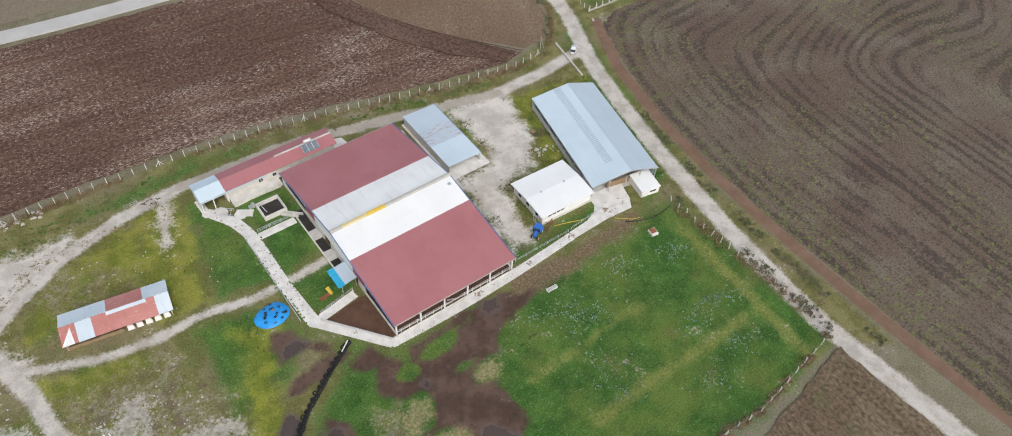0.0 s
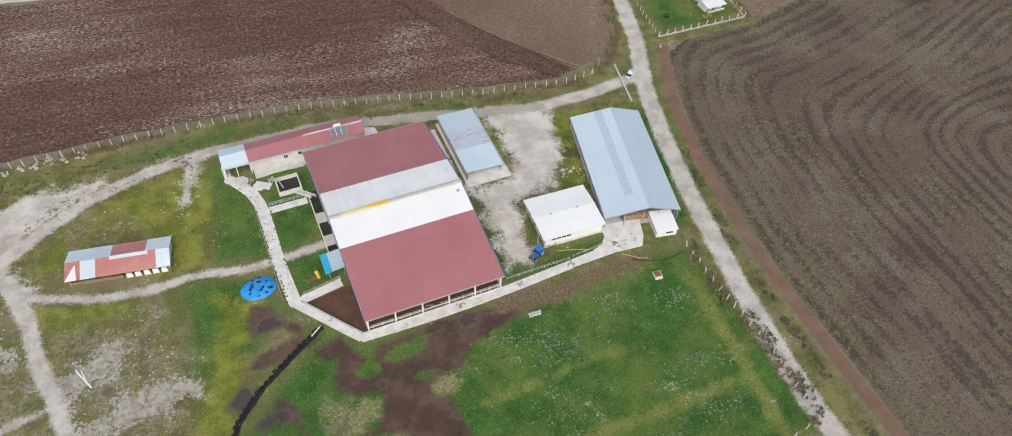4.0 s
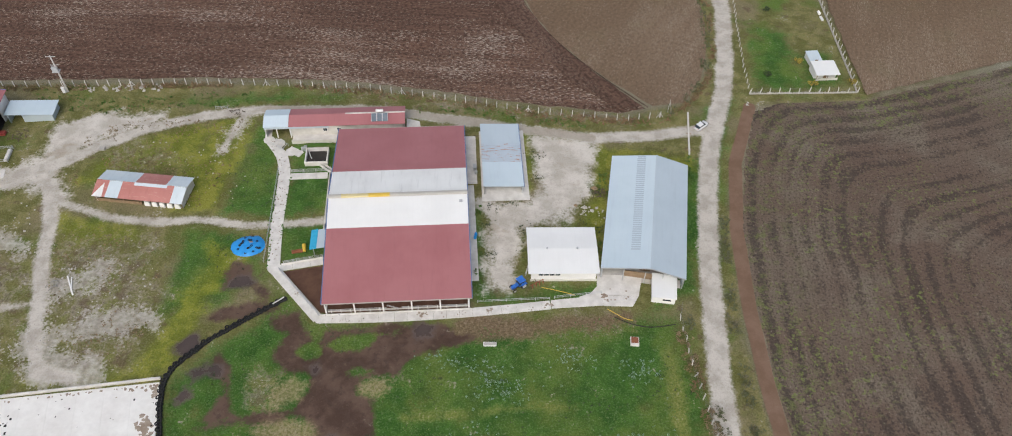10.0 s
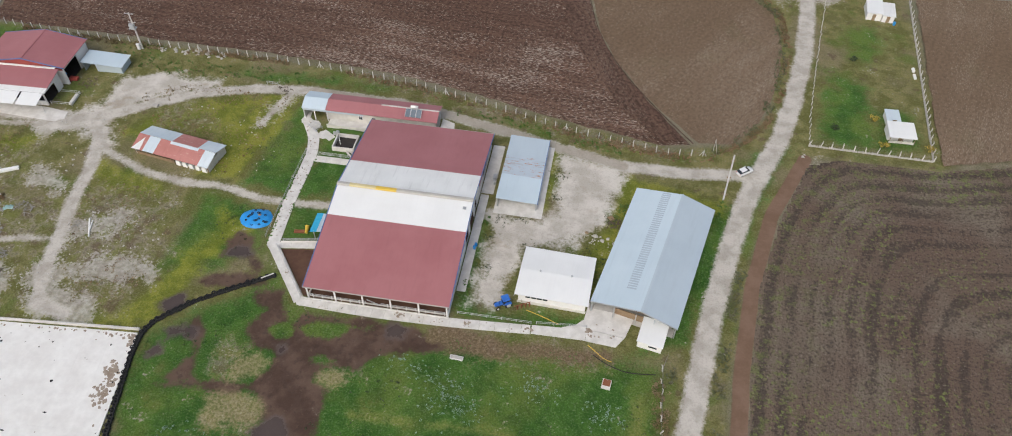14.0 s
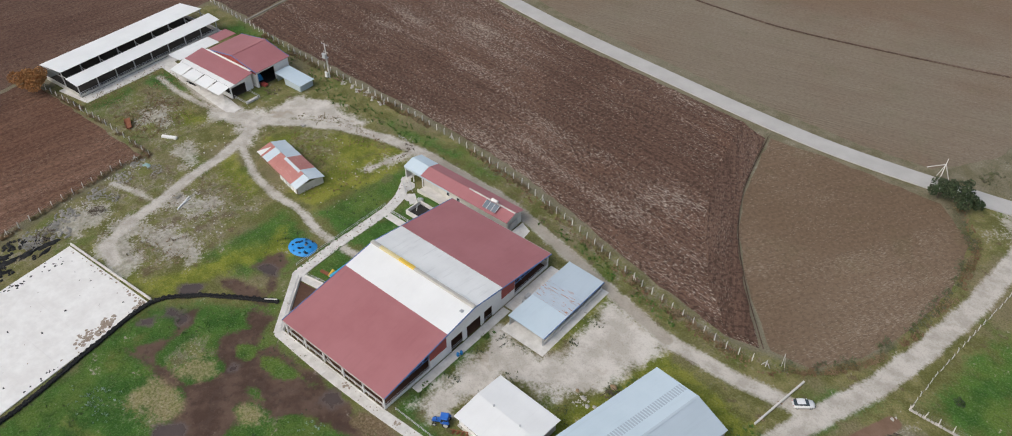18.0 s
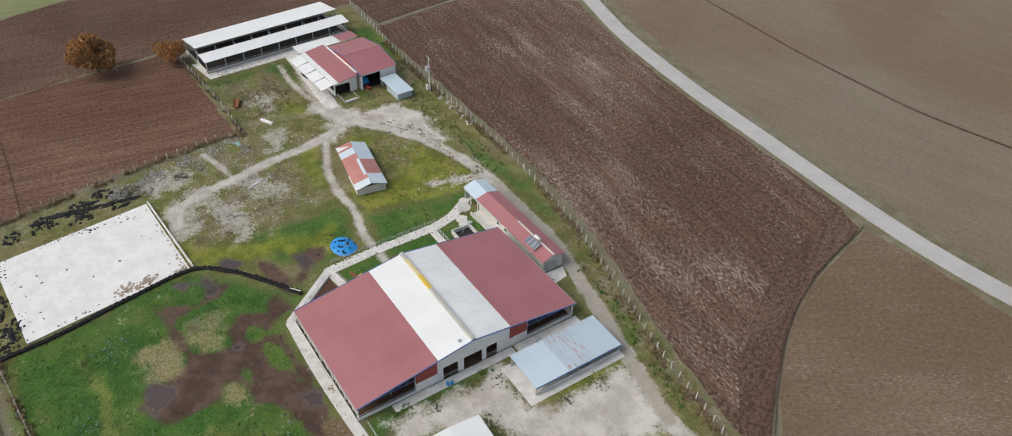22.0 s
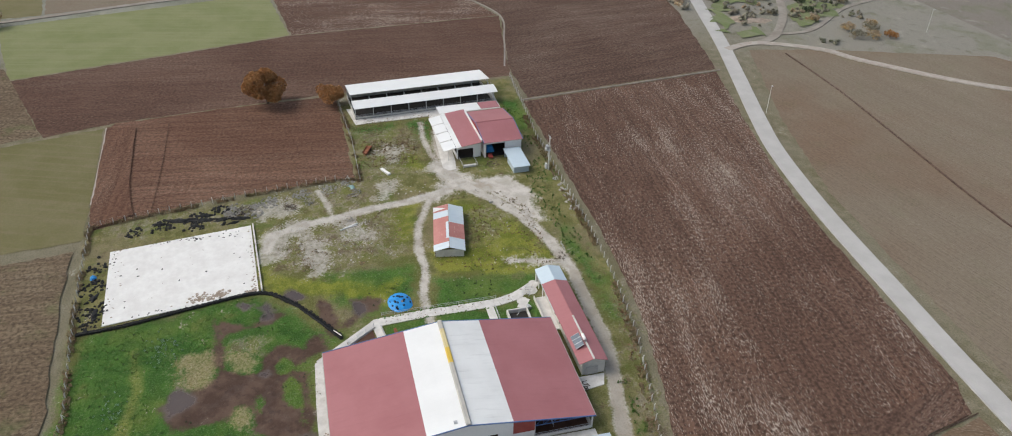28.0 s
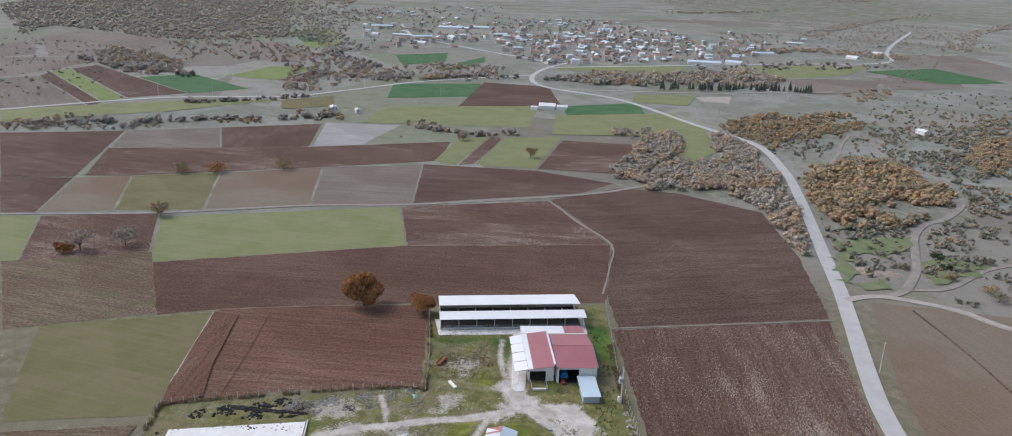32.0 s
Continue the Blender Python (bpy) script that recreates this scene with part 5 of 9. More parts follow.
# front and back rails, feed kerb
part("feed_kerb", Geo().box(0.5, BW - 0.6, 0.55, 0.75, 0.0, 0.4), RENDER_WALL, barn, "stained concrete feed kerb")
part("back_wall", Geo().box(0.4, BW - 0.6, BL - 0.7, BL - 0.5, 0.0, 1.6), RENDER_WALL, barn, "low back wall")
for z in (1.0, 1.35):
    part("rail", Geo().tube((0.5, 0.35, z), (12.5, 0.35, z), 0.05, n=6), STEEL, barn)
    part("rail", Geo().tube((15.5, 0.35, z), (29.0, 0.35, z), 0.05, n=6), STEEL, barn)
for i in range(15):
    x = 1.3 + i * 1.95
    if abs(x - 14.0) > 1.4:
        part("rail_post", Geo().tube((x, 0.35, 0.1), (x, 0.35, 1.4), 0.06, n=6), WHITE_PAINT, barn)
part("fallen_rail", Geo().tube((12.6, 0.5, 2.0), (15.2, 0.3, 0.9), 0.05, n=6).tube((12.6, 0.5, 1.7), (15.2, 0.3, 0.6), 0.05, n=6), STEEL, barn, "slanting loose rails in the bay")
part("vent_hatch", Geo().box(28.0, 28.7, 22.8, 23.5, barn_top(23) + 0.02, barn_top(23) + 0.22), STEEL, barn, "small grey roof hatch")
# stall rails inside
for y in (8, 16.5, 21, 30, 35, 43):
    part("stall_rail", Geo().tube((1.5, y, 1.1), (BW - 2, y, 1.1), 0.05, n=6).tube((1.5, y, 0.6), (BW - 2, y, 0.6), 0.05, n=6), STEEL, barn)

# lean-to with a blue sheet on the barn's west side
lean = thing("lean_to", -3.7, 15.5, 0, 0, "grey lean-to with a blue sheet edge against the barn", "lean-to")
part("roof_sheet", slope_x(0.9, 3.7, 0, 5.2, 2.5, 2.9, 0.06), GREY_ROOF_B, lean)
part("blue_sheet", slope_x(-0.6, 0.9, -0.1, 5.3, 2.3, 2.52, 0.05), TURQUOISE, lean, "turquoise plastic sheet")
for y in (0.15, 5.05):
    for x in (0.2, 3.4):
        part("post", Geo().box(x - 0.06, x + 0.06, y - 0.06, y + 0.06, 0, 2.45), STEEL, lean)
part("side_wall", Geo().box(1.0, 3.4, 4.9, 5.0, 0, 2.3), RENDER_WALL, lean)

# ---- paths and kerbs of concrete ----
def strip_slabs(name, pts, width, label, mat=None, z=0.14, step=3.0):
    """A concrete path poured in bays with open joints."""
    t = thing(name, label=label, category="path", kind="structure")
    line = smooth_line(pts, step)
    rng = random.Random(3)
    for a, b in zip(line[:-1], line[1:]):
        d = b - a
        s = Vector((-d.y, d.x)).normalized() * width / 2
        e = d.normalized() * 0.02
        q = [a + s + e, a - s + e, b - s - e, b + s - e]
        part("slab", Geo().prism([(p.x, p.y) for p in reversed(q)], -0.02, z + rng.uniform(-0.012, 0.012)), mat or CONCRETE, t)
    return t


strip_slabs("concrete_path", [(-18.2, 57), (-18.0, 52)], 1.6, "pale concrete path beside the long house", step=2.5)
strip_slabs("concrete_path", [(-17.6, 52), (-14.6, 47.2)], 2.4, "pale concrete path of cast bays", step=2.5)
strip_slabs("concrete_path", [(-14.3, 47), (-12.9, 42), (-12.6, 36), (-12.6, 24), (-11.9, 12.6)], 2.7, "pale concrete path of cast bays", step=2.4)
strip_slabs("concrete_path", [(-11.8, 12.3), (-1.4, -0.9)], 2.2, "pale concrete path of cast bays", step=2.6)
strip_slabs("concrete_path", [(-0.6, -0.9), (14, -1.3), (29.9, -0.9), (46, 0.1)], 2.1, "pale concrete path along the barn front", step=2.6)
apron = thing("concrete_apron", label="stained concrete apron before the grey barn", category="apron", kind="structure")
for i, poly in enumerate(([(46.2, -0.8), (57, -0.6), (57, 1.9), (46.2, 1.2)], [(57.05, -0.7), (63, -1.2), (64.6, 1.2), (57.05, 1.9)], [(57.05, 2.0), (64.7, 1.3), (66.3, 6.5), (58, 7.2)])):
    part("slab", Geo().prism(poly, -0.02, 0.13 + 0.006 * i), CONCRETE, apron)
corners = thing("path_corners", label="pale concrete corner bays of the paths", category="path", kind="structure")
for x, y, r, lo in ((-17.8, 52.0, 1.35, 0.0), (-14.5, 47.1, 1.45, 0.2), (-11.9, 12.5, 1.35, 0.3), (-1.0, -0.9, 1.15, 0.1), (-15.4, 50.6, 1.7, 0.4), (-11.9, 47.6, 1.5, 0.2), (-12.2, 39.3, 1.2, 0.1)):
    part("slab", Geo().prism([(x + r * math.cos(lo + 0.7854 * k), y + r * math.sin(lo + 0.7854 * k)) for k in range(8)], -0.02, 0.122), CONCRETE, corners)
part("slab", Geo().prism([(51.3, 0.4), (52.3, 1.8), (54.7, 2.6), (56.3, 4.3), (56.9, 8.5), (58.0, 9.1), (58.4, 1.0)], -0.02, 0.118), CONCRETE, apron)
strip_slabs("concrete_path", [(-10.6, 12.4), (-1.6, 13.8)], 1.7, "short concrete cross path", step=2.4)
strip_slabs("concrete_path", [(-11.2, 39.3), (-2.6, 39.3)], 1.9, "short concrete cross path", step=2.4)
strip_slabs("concrete_path", [(-12.6, 48.6), (-9.4, 46.5)], 2.0, "short concrete cross path", step=2.0)
strip_slabs("concrete_path", [(30.6, 7), (30.6, 20), (30.6, 34.5)], 1.9, "concrete strip beside the barn's gable", CONCRETE, step=3.0)
strip_slabs("concrete_path", [(31.0, 35), (31.2, 51)], 2.8, "concrete strip beside the barn's gable", CONCRETE, step=3.2)
yard = solid("dung_yard", Geo().prism([(-9.6, 11.4), (-1.2, 12.6), (0.0, 12.3), (0.0, 0.6), (-1.1, 0.7)], -0.02, 0.1), DUNG, "dark brown dung yard beside the barn", "yard", kind="structure")
kerb = thing("yard_kerb", label="low concrete kerb walls round the dung yard", category="kerb", kind="structure")
for a, b in (((-10.4, 12.0), (-1.0, -0.1)), ((-10.3, 13.3), (-1.6, 14.7)), ((-1.0, -0.1), (29.6, -0.05))):
    part("kerb_wall", Geo().beam((*a, 0.22), (*b, 0.22), 0.16, 0.44), CONCRETE, kerb)
railing("railing", -9.8, 13.4, -1.7, 14.8)
railing("railing", -10.6, 11.8, -1.3, -0.2)
railing("railing", -11.0, 40.5, -2.7, 40.5)
railing("railing", -14.2, 41.5, -14.1, 14.0, "thin grey path railing", 0.12, 0.9, 2, 2.8)
railing("railing", 31, 1.4, 46, 1.4, "low grey tube railing along the path", 0.12, 0.9, 2, 3.0)
railing("railing", 47, 1.6, 57, 2.4, "low grey tube railing along the path", 0.12, 0.9, 2, 3.0)

# concrete settling pit
pit = thing("settling_pit", -8.2, 42.6, 0, 0, "open concrete settling pit with dark water", "pit")
for x0, x1, y0, y1 in ((0, 5.4, 0, 0.3), (0, 5.4, 4.7, 5.0), (0, 0.3, 0.3, 4.7), (5.1, 5.4, 0.3, 4.7)):
    part("pit_wall", Geo().box(x0, x1, y0, y1, 0, 1.25), CONCRETE, pit)
part("pit_water", Geo().box(0.3, 5.1, 0.3, 4.7, 0.0, 0.25), DARK, pit, "black slurry")
part("pump_pipe", Geo().tube((0.9, 4.4, 1.4), (0.9, 3.2, 1.4), 0.09).tube((0.9, 3.2, 1.4), (1.4, 2.2, 0.3), 0.09), STEEL, pit, "grey pump pipe")
solid("pump", Geo().box(-8.9, -8.2, 47.8, 48.7, 0, 1.0).box(-9.6, -9.0, 47.9, 48.5, 0, 0.8).tube((-8.55, 48.25, 1.0), (-8.55, 48.25, 1.3), 0.2), STEEL, "grey slurry pump beside the pit", "pump")
chute = thing("slurry_channel", label="concrete slurry channel from pit to barn", category="channel")
for dx in (-0.55, 0.55):
    part("channel_wall", Geo().beam((-4.0 + dx, 42.4, 0.4), (-1.0 + dx, 39.6, 0.4), 0.18, 0.8), CONCRETE, chute)
gutter = thing("dung_channel", label="dark dung channel along the barn's west wall", category="channel")
part("channel_wall", Geo().box(-2.2, -2.0, 20.8, 41.5, 0, 0.7), CONCRETE, gutter)
part("channel_bed", Geo().box(-1.98, 0.05, 21.0, 41.5, 0, 0.08), DARK, gutter, "dark wet channel bed")
for y in (24.0, 31.0):
    part("channel_cover", Geo().box(-2.0, 0.05, y, y + 3.0, 0.55, 0.68), CONCRETE_GREY, gutter)

# ---- the long house ----
lh = thing("long_house", 0, 0, 0, 0, "long low white house with red and grey sheet roof", "house")
LX0, LX1, LY0, LY1, LE, LR = -18.6, 15.5, 52.4, 58.8, 3.75, 4.7
lm = (LY0 + LY1) / 2
part("wall", Geo().box(-12.6, LX1 - 0.5, LY0 + 0.9, LY1 - 0.4, 0, LE - 0.2), RENDER_WALL, lh, "stained white wall")
part("gable", Geo().hexa([(LX1 - 0.5, LY0 + 0.9, LE - 0.2), (LX1 - 0.35, LY0 + 0.9, LE - 0.2), (LX1 - 0.35, LY1 - 0.4, LE - 0.2), (LX1 - 0.5, LY1 - 0.4, LE - 0.2)],
                         [(LX1 - 0.5, lm - 0.05, LR - 0.15), (LX1 - 0.35, lm - 0.05, LR - 0.15), (LX1 - 0.35, lm + 0.05, LR - 0.15), (LX1 - 0.5, lm + 0.05, LR - 0.15)]), RENDER_WALL, lh, "white end gable")
for x0, x1, m, lab in ((LX0, -12.6, GREY_ROOF, "blue-grey roof sheeting"), (-12.55, LX1, RED_ROOF, "faded red roof sheeting")):
    part("roof_sheet", slope(x0, x1, LY0, lm, LE, LR), m, lh, lab)
    part("roof_sheet", slope(x0, x1, LY1, lm, LE, LR), m, lh, lab)
part("ridge_cap", Geo().box(1.0, LX1, lm - 0.22, lm + 0.22, LR, LR + 0.06), RENDER_WALL, lh, "patched whitish ridge cap")
part("porch_beam", Geo().box(LX0 + 0.1, -3.0, LY0 + 0.1, LY0 + 0.22, LE - 0.75, LE - 0.12), GREY_ROOF_B, lh, "grey sheet fascia")
for x in (LX0 + 0.3, LX0 + 3.0, -12.4):
    part("porch_post", Geo().box(x - 0.1, x + 0.1, LY0 + 0.2, LY0 + 0.4, 0, LE - 0.2), WHITE_PAINT, lh)
part("porch_wall", Geo().box(LX0 + 0.2, LX0 + 0.4, LY0 + 0.4, LY1 - 0.4, 0, LE - 0.2), RENDER_WALL, lh)
part("back_wall", Geo().box(LX0 + 0.4, -12.6, LY1 - 0.6, LY1 - 0.4, 0, LE - 0.2), RENDER_WALL, lh)
d1 = part("shutter", Geo().box(LX1 - 0.34, LX1 - 0.26, LY0 + 1.6, LY0 + 4.4, 0.05, 2.3), STEEL, lh, "grey roller shutter")
for i in range(8):
    part("slat", Geo().box(LX1 - 0.27, LX1 - 0.24, LY0 + 1.65, LY0 + 4.35, 0.15 + i * 0.27, 0.36 + i * 0.27), CONCRETE_GREY, d1)
for x in (-4.6, -1.2):
    w = part("window", Geo().box(x, x + 1.1, LY0 + 0.82, LY0 + 0.9, 1.2, 2.3), WHITE_PAINT, lh)
    part("pane", Geo().box(x + 0.1, x + 0.52, LY0 + 0.79, LY0 + 0.83, 1.3, 2.2), GLASS, w)
    part("pane", Geo().box(x + 0.58, x + 1.0, LY0 + 0.79, LY0 + 0.83, 1.3, 2.2), GLASS, w)
solid("terrace", Geo().box(-12.0, 0.0, 50.6, 53.2, -0.02, 0.35), CONCRETE, "pale concrete terrace before the long house", "terrace", kind="structure")
solid("garden_wall", Geo().box(-12.0, -0.6, 50.3, 50.58, 0, 1.0), RENDER_WALL, "low stained garden wall", "wall")
solid("terrace", Geo().prism([(15.6, 51.4), (19.5, 52.5), (18.8, 57), (15.6, 58.2)], -0.02, 0.14), CONCRETE, "pale concrete pad at the house end", "terrace", kind="structure")
heater = thing("solar_heater", 9.4, lm - 1.2, LR - 0.45, 0, "rooftop solar water heater with white tank", "solar heater")
for x in (-1.35, 0.0, 1.35):
    c = part("collector", Geo().hexa([(x - 0.6, -1.4, -0.1), (x + 0.6, -1.4, -0.1), (x + 0.6, 0.4, 0.9), (x - 0.6, 0.4, 0.9)], [(x - 0.6, -1.45, 0.0), (x + 0.6, -1.45, 0.0), (x + 0.6, 0.35, 1.0), (x - 0.6, 0.35, 1.0)]), COLLECTOR, heater, "glazed collector panel with the sky's reflection in its grey-blue colour")
    part("frame_bar", Geo().beam((x - 0.62, -1.43, 0.0), (x - 0.62, 0.36, 1.0), 0.07).beam((x + 0.62, -1.43, 0.0), (x + 0.62, 0.36, 1.0), 0.07), STEEL, c)
part("tank", Geo().tube((-0.9, 0.9, 1.3), (0.9, 0.9, 1.3), 0.36, n=14), WHITE_PAINT, heater, "white water tank", True)
part("stand", Geo().beam((-0.7, 0.8, 0.2), (-0.7, 0.9, 1.0), 0.07).beam((0.7, 0.8, 0.2), (0.7, 0.9, 1.0), 0.07).beam((-0.9, 0.5, 0.25), (0.9, 0.5, 0.25), 0.06), STEEL, heater)

# ---- small open machine shed with the rusted roof ----
ms = thing("machine_shed", 38.4, 41.8, 0, -0.5, "open shed with rust-streaked grey sheet roof", "shed")
part("roof_sheet", slope_x(-4.7, 4.7, -10.5, -2.6, 3.0, 2.65, 0.08), GREY_ROOF, ms, "clean grey roof sheeting")
part("roof_sheet", slope_x(-4.7, 4.7, -2.58, 3.6, 3.0, 2.65, 0.08), RUST_ROOF, ms, "rust-streaked grey roof sheeting")
part("roof_sheet", slope_x(-4.7, 4.7, 3.62, 10.5, 3.0, 2.65, 0.08), GREY_ROOF_B, ms, "dull grey roof sheeting")
part("edge_trim", Geo().box(4.68, 4.8, -10.5, 10.5, 2.45, 2.7), BLUE_TRIM, ms, "blue painted edge trim")
for y in (-10.2, -3.4, 3.4, 10.2):
    for x in (-4.4, 4.3):
        part("post", Geo().box(x - 0.1, x + 0.1, y - 0.1, y + 0.1, 0.1, 2.6), STEEL, ms)
part("back_wall", Geo().box(-4.5, -4.35, -10.3, 10.3, 0.1, 2.8), RENDER_WALL, ms)
part("end_wall", Geo().box(-4.3, 4.2, 10.2, 10.35, 0.1, 2.5), RENDER_WALL, ms)
part("dwarf_wall", Geo().box(4.3, 4.5, -10.2, 10.2, 0.1, 0.9), CONCRETE, ms)
part("base_slab", Geo().box(-5.0, 6.0, -12.4, 10.8, -0.02, 0.12), CONCRETE, ms, "worn concrete base slab")
part("dividing_wall", Geo().box(-4.3, 4.2, -0.1, 0.1, 0.12, 1.6), RENDER_WALL, ms)

# ---- the big grey barn ----
gb = thing("hay_barn", 69.45, 20.9, 0, -12.8, "large grey sheet-roofed hay barn", "barn")
GW, GL, GE, GR = 8.9, 16.8, 3.6, 5.6
RX = 1.4
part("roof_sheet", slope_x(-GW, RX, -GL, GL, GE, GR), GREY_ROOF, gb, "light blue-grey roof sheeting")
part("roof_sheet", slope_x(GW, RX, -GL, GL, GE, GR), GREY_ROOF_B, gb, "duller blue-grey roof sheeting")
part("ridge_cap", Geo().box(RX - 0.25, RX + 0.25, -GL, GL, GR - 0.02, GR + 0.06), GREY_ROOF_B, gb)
zs = lambda x: GE + (GR - GE) * (x + GW) / (RX + GW)
for i in range(46):
    y = -GL + 5.0 + i * 0.62
    part("skylight_sheet", Geo().hexa([(-3.0, y, zs(-3.0) + 0.01), (-1.1, y, zs(-1.1) + 0.01), (-1.1, y + 0.36, zs(-1.1) + 0.01), (-3.0, y + 0.36, zs(-3.0) + 0.01)],
                                      [(-3.0, y, zs(-3.0) + 0.04), (-1.1, y, zs(-1.1) + 0.04), (-1.1, y + 0.36, zs(-1.1) + 0.04), (-3.0, y + 0.36, zs(-3.0) + 0.04)]), SKYLIGHT, gb, "dull translucent roof light")
for x in (-GW + 0.3, GW - 0.4):
    for i in range(8):
        y = -GL + 0.3 + i * (2 * GL - 0.6) / 7
        part("column", Geo().box(x - 0.12, x + 0.12, y - 0.12, y + 0.12, 0, GE - 0.1), STEEL, gb)
part("side_wall", Geo().box(GW - 0.55, GW - 0.4, -GL + 1, GL - 0.3, 0, 3.2), GREY_ROOF_B, gb, "grey sheet side wall")
part("side_wall", Geo().box(-GW + 0.4, -GW + 0.55, -GL + 0.4, GL - 0.3, 0, 1.4), RENDER_WALL, gb, "low block side wall")
part("end_wall", Geo().hexa([(-GW + 0.4, GL - 0.5, 0), (GW - 0.4, GL - 0.5, 0), (GW - 0.4, GL - 0.35, 0), (-GW + 0.4, GL - 0.35, 0)], [(-GW + 0.4, GL - 0.5, GE - 0.1), (GW - 0.4, GL - 0.5, GE - 0.1), (GW - 0.4, GL - 0.35, GE - 0.1), (-GW + 0.4, GL - 0.35, GE - 0.1)]), GREY_ROOF_B, gb)
part("barn_floor", Geo().box(-GW + 0.5, GW - 0.6, -GL + 0.2, GL - 0.6, -0.02, 0.1), CONCRETE_GREY, gb)
for x in (-GW + 0.4, -4.0, 0.5, 4.2):
    part("front_post", Geo().box(x - 0.1, x + 0.1, -GL + 0.25, -GL + 0.45, 0, 3.7), STEEL, gb)
part("front_wall", Geo().box(-3.9, 4.0, -GL + 1.4, -GL + 1.6, 0.1, 1.9), WOOD, gb, "brown board front")
part("edge_trim", Geo().beam((-GW, -GL - 0.05, GE - 0.05), (RX, -GL - 0.05, GR - 0.05), 0.1, 0.22).beam((RX, -GL - 0.05, GR - 0.05), (GW, -GL - 0.05, GE - 0.05), 0.1, 0.22), STEEL, gb)
for i in range(3):
    solid("straw_bale", Geo().hexa([(66 + i * 2.4, 8.0, 0.1), (68.2 + i * 2.4, 7.5, 0.1), (68.6 + i * 2.4, 9.5, 0.1), (66.4 + i * 2.4, 10, 0.1)], [(66.1 + i * 2.4, 8.1, 1.4), (68.1 + i * 2.4, 7.6, 1.4), (68.5 + i * 2.4, 9.4, 1.4), (66.5 + i * 2.4, 9.9, 1.4)]), WOOD, "tied straw bale under the barn roof", "bale", "straw bales")

# ---- white house ----
wh = thing("white_building", 49.6, 12.0, 0, -2.6, "low white building with white sheet roof", "building")
part("roof_sheet", slope(-7.5, 7.5, -6.3, 0, 3.1, 3.6, 0.12), WHITE_ROOF, wh)
part("roof_sheet", slope(-7.5, 7.5, 6.3, 0, 3.1, 3.6, 0.12), WHITE_ROOF, wh)
part("wall", Geo().box(-6.8, 6.9, -5.7, -5.45, 0, 2.95), WHITE_PAINT, wh)
part("wall", Geo().box(-6.8, 6.9, 5.45, 5.7, 0, 2.95), WHITE_PAINT, wh)
for x in (-6.8, 6.65):
    g = Geo().box(x, x + 0.25, -5.45, 5.45, 0, 2.95)
    g.hexa([(x, -5.7, 2.95), (x + 0.25, -5.7, 2.95), (x + 0.25, 5.7, 2.95), (x, 5.7, 2.95)], [(x, -0.1, 3.46), (x + 0.25, -0.1, 3.46), (x + 0.25, 0.1, 3.46), (x, 0.1, 3.46)])
    part("gable_wall", g, RENDER_WALL, wh)
part("base_step", Geo().box(-7.0, 7.1, -6.0, -5.72, 0, 0.5), RENDER_WALL, wh)
for y in (-4.2, -0.6, 2.6):
    w = part("window", Geo().box(-6.88, -6.8, y, y + 1.3, 1.0, 2.2), WHITE_PAINT, wh)
    part("pane", Geo().box(-6.91, -6.87, y + 0.1, y + 1.2, 1.1, 2.1), GLASS, w)
w = part("window", Geo().box(-5.4, -0.6, -5.78, -5.7, 1.7, 2.4), WHITE_PAINT, wh)
for i in range(4):
    part("pane", Geo().box(-5.3 + i * 1.18, -4.3 + i * 1.18, -5.82, -5.77, 1.8, 2.3), GLASS, w)
for x in (-3.3, 3.2):
    part("roof_vent", Geo().tube((x, 0.0, 3.55), (x, 0.0, 3.95), 0.2), STEEL, wh, "small grey roof vent")
part("ladder", Geo().beam((-7.9, -4.6, 0), (-7.0, -2.6, 3.0), 0.08).beam((-7.9, -4.0, 0), (-7.0, -2.0, 3.0), 0.08), STEEL, wh, "grey steel stair rail")
cab = thing("white_hut", 69.9, 2.0, 0, -11, "small white hut beside the grey barn", "hut")
part("body", Geo().box(-2.4, 2.4, -2.7, 2.9, 0, 2.1), WHITE_PAINT, cab)
part("roof_sheet", slope(-2.6, 2.6, -2.9, 3.1, 2.12, 2.4, 0.1), WHITE_ROOF, cab)
w = part("window", Geo().box(-0.3, 1.6, -2.76, -2.7, 0.9, 1.6), WHITE_PAINT, cab)
part("pane", Geo().box(-0.2, 1.5, -2.79, -2.75, 1.0, 1.5), GLASS, w)

# ---- patched old shed ----
os_ = thing("old_shed", -43.4, 35.7, 0, -9.7, "old low shed with patched red and grey roof", "shed")
OL, OW, OE, OR = 10.4, 4.1, 2.1, 3.3
oz = lambda y: OE + (OR - OE) * (OW - abs(y)) / OW
for x0, x1, m, lab in ((-OL, -1.5, OLD_GREY, "weathered grey sheeting"), (-1.5, 5.5, OLD_RED, "weathered red sheeting"), (5.5, OL, OLD_GREY, "weathered grey sheeting")):
    part("roof_sheet", slope(x0, x1, OW, 0.05, OE, OR, 0.06), m, os_, lab)
for x0, x1, m, lab in ((-OL, -OL + 3.0, OLD_RED, "pinkish weathered sheeting"), (-OL + 3.0, -4.4, OLD_GREY, "weathered grey sheeting"), (-4.4, 7.6, OLD_RED, "weathered red sheeting"), (7.6, OL, OLD_GREY, "weathered grey sheeting")):
    part("roof_sheet", slope(x0, x1, -OW, -0.05, OE, OR, 0.06), m, os_, lab)
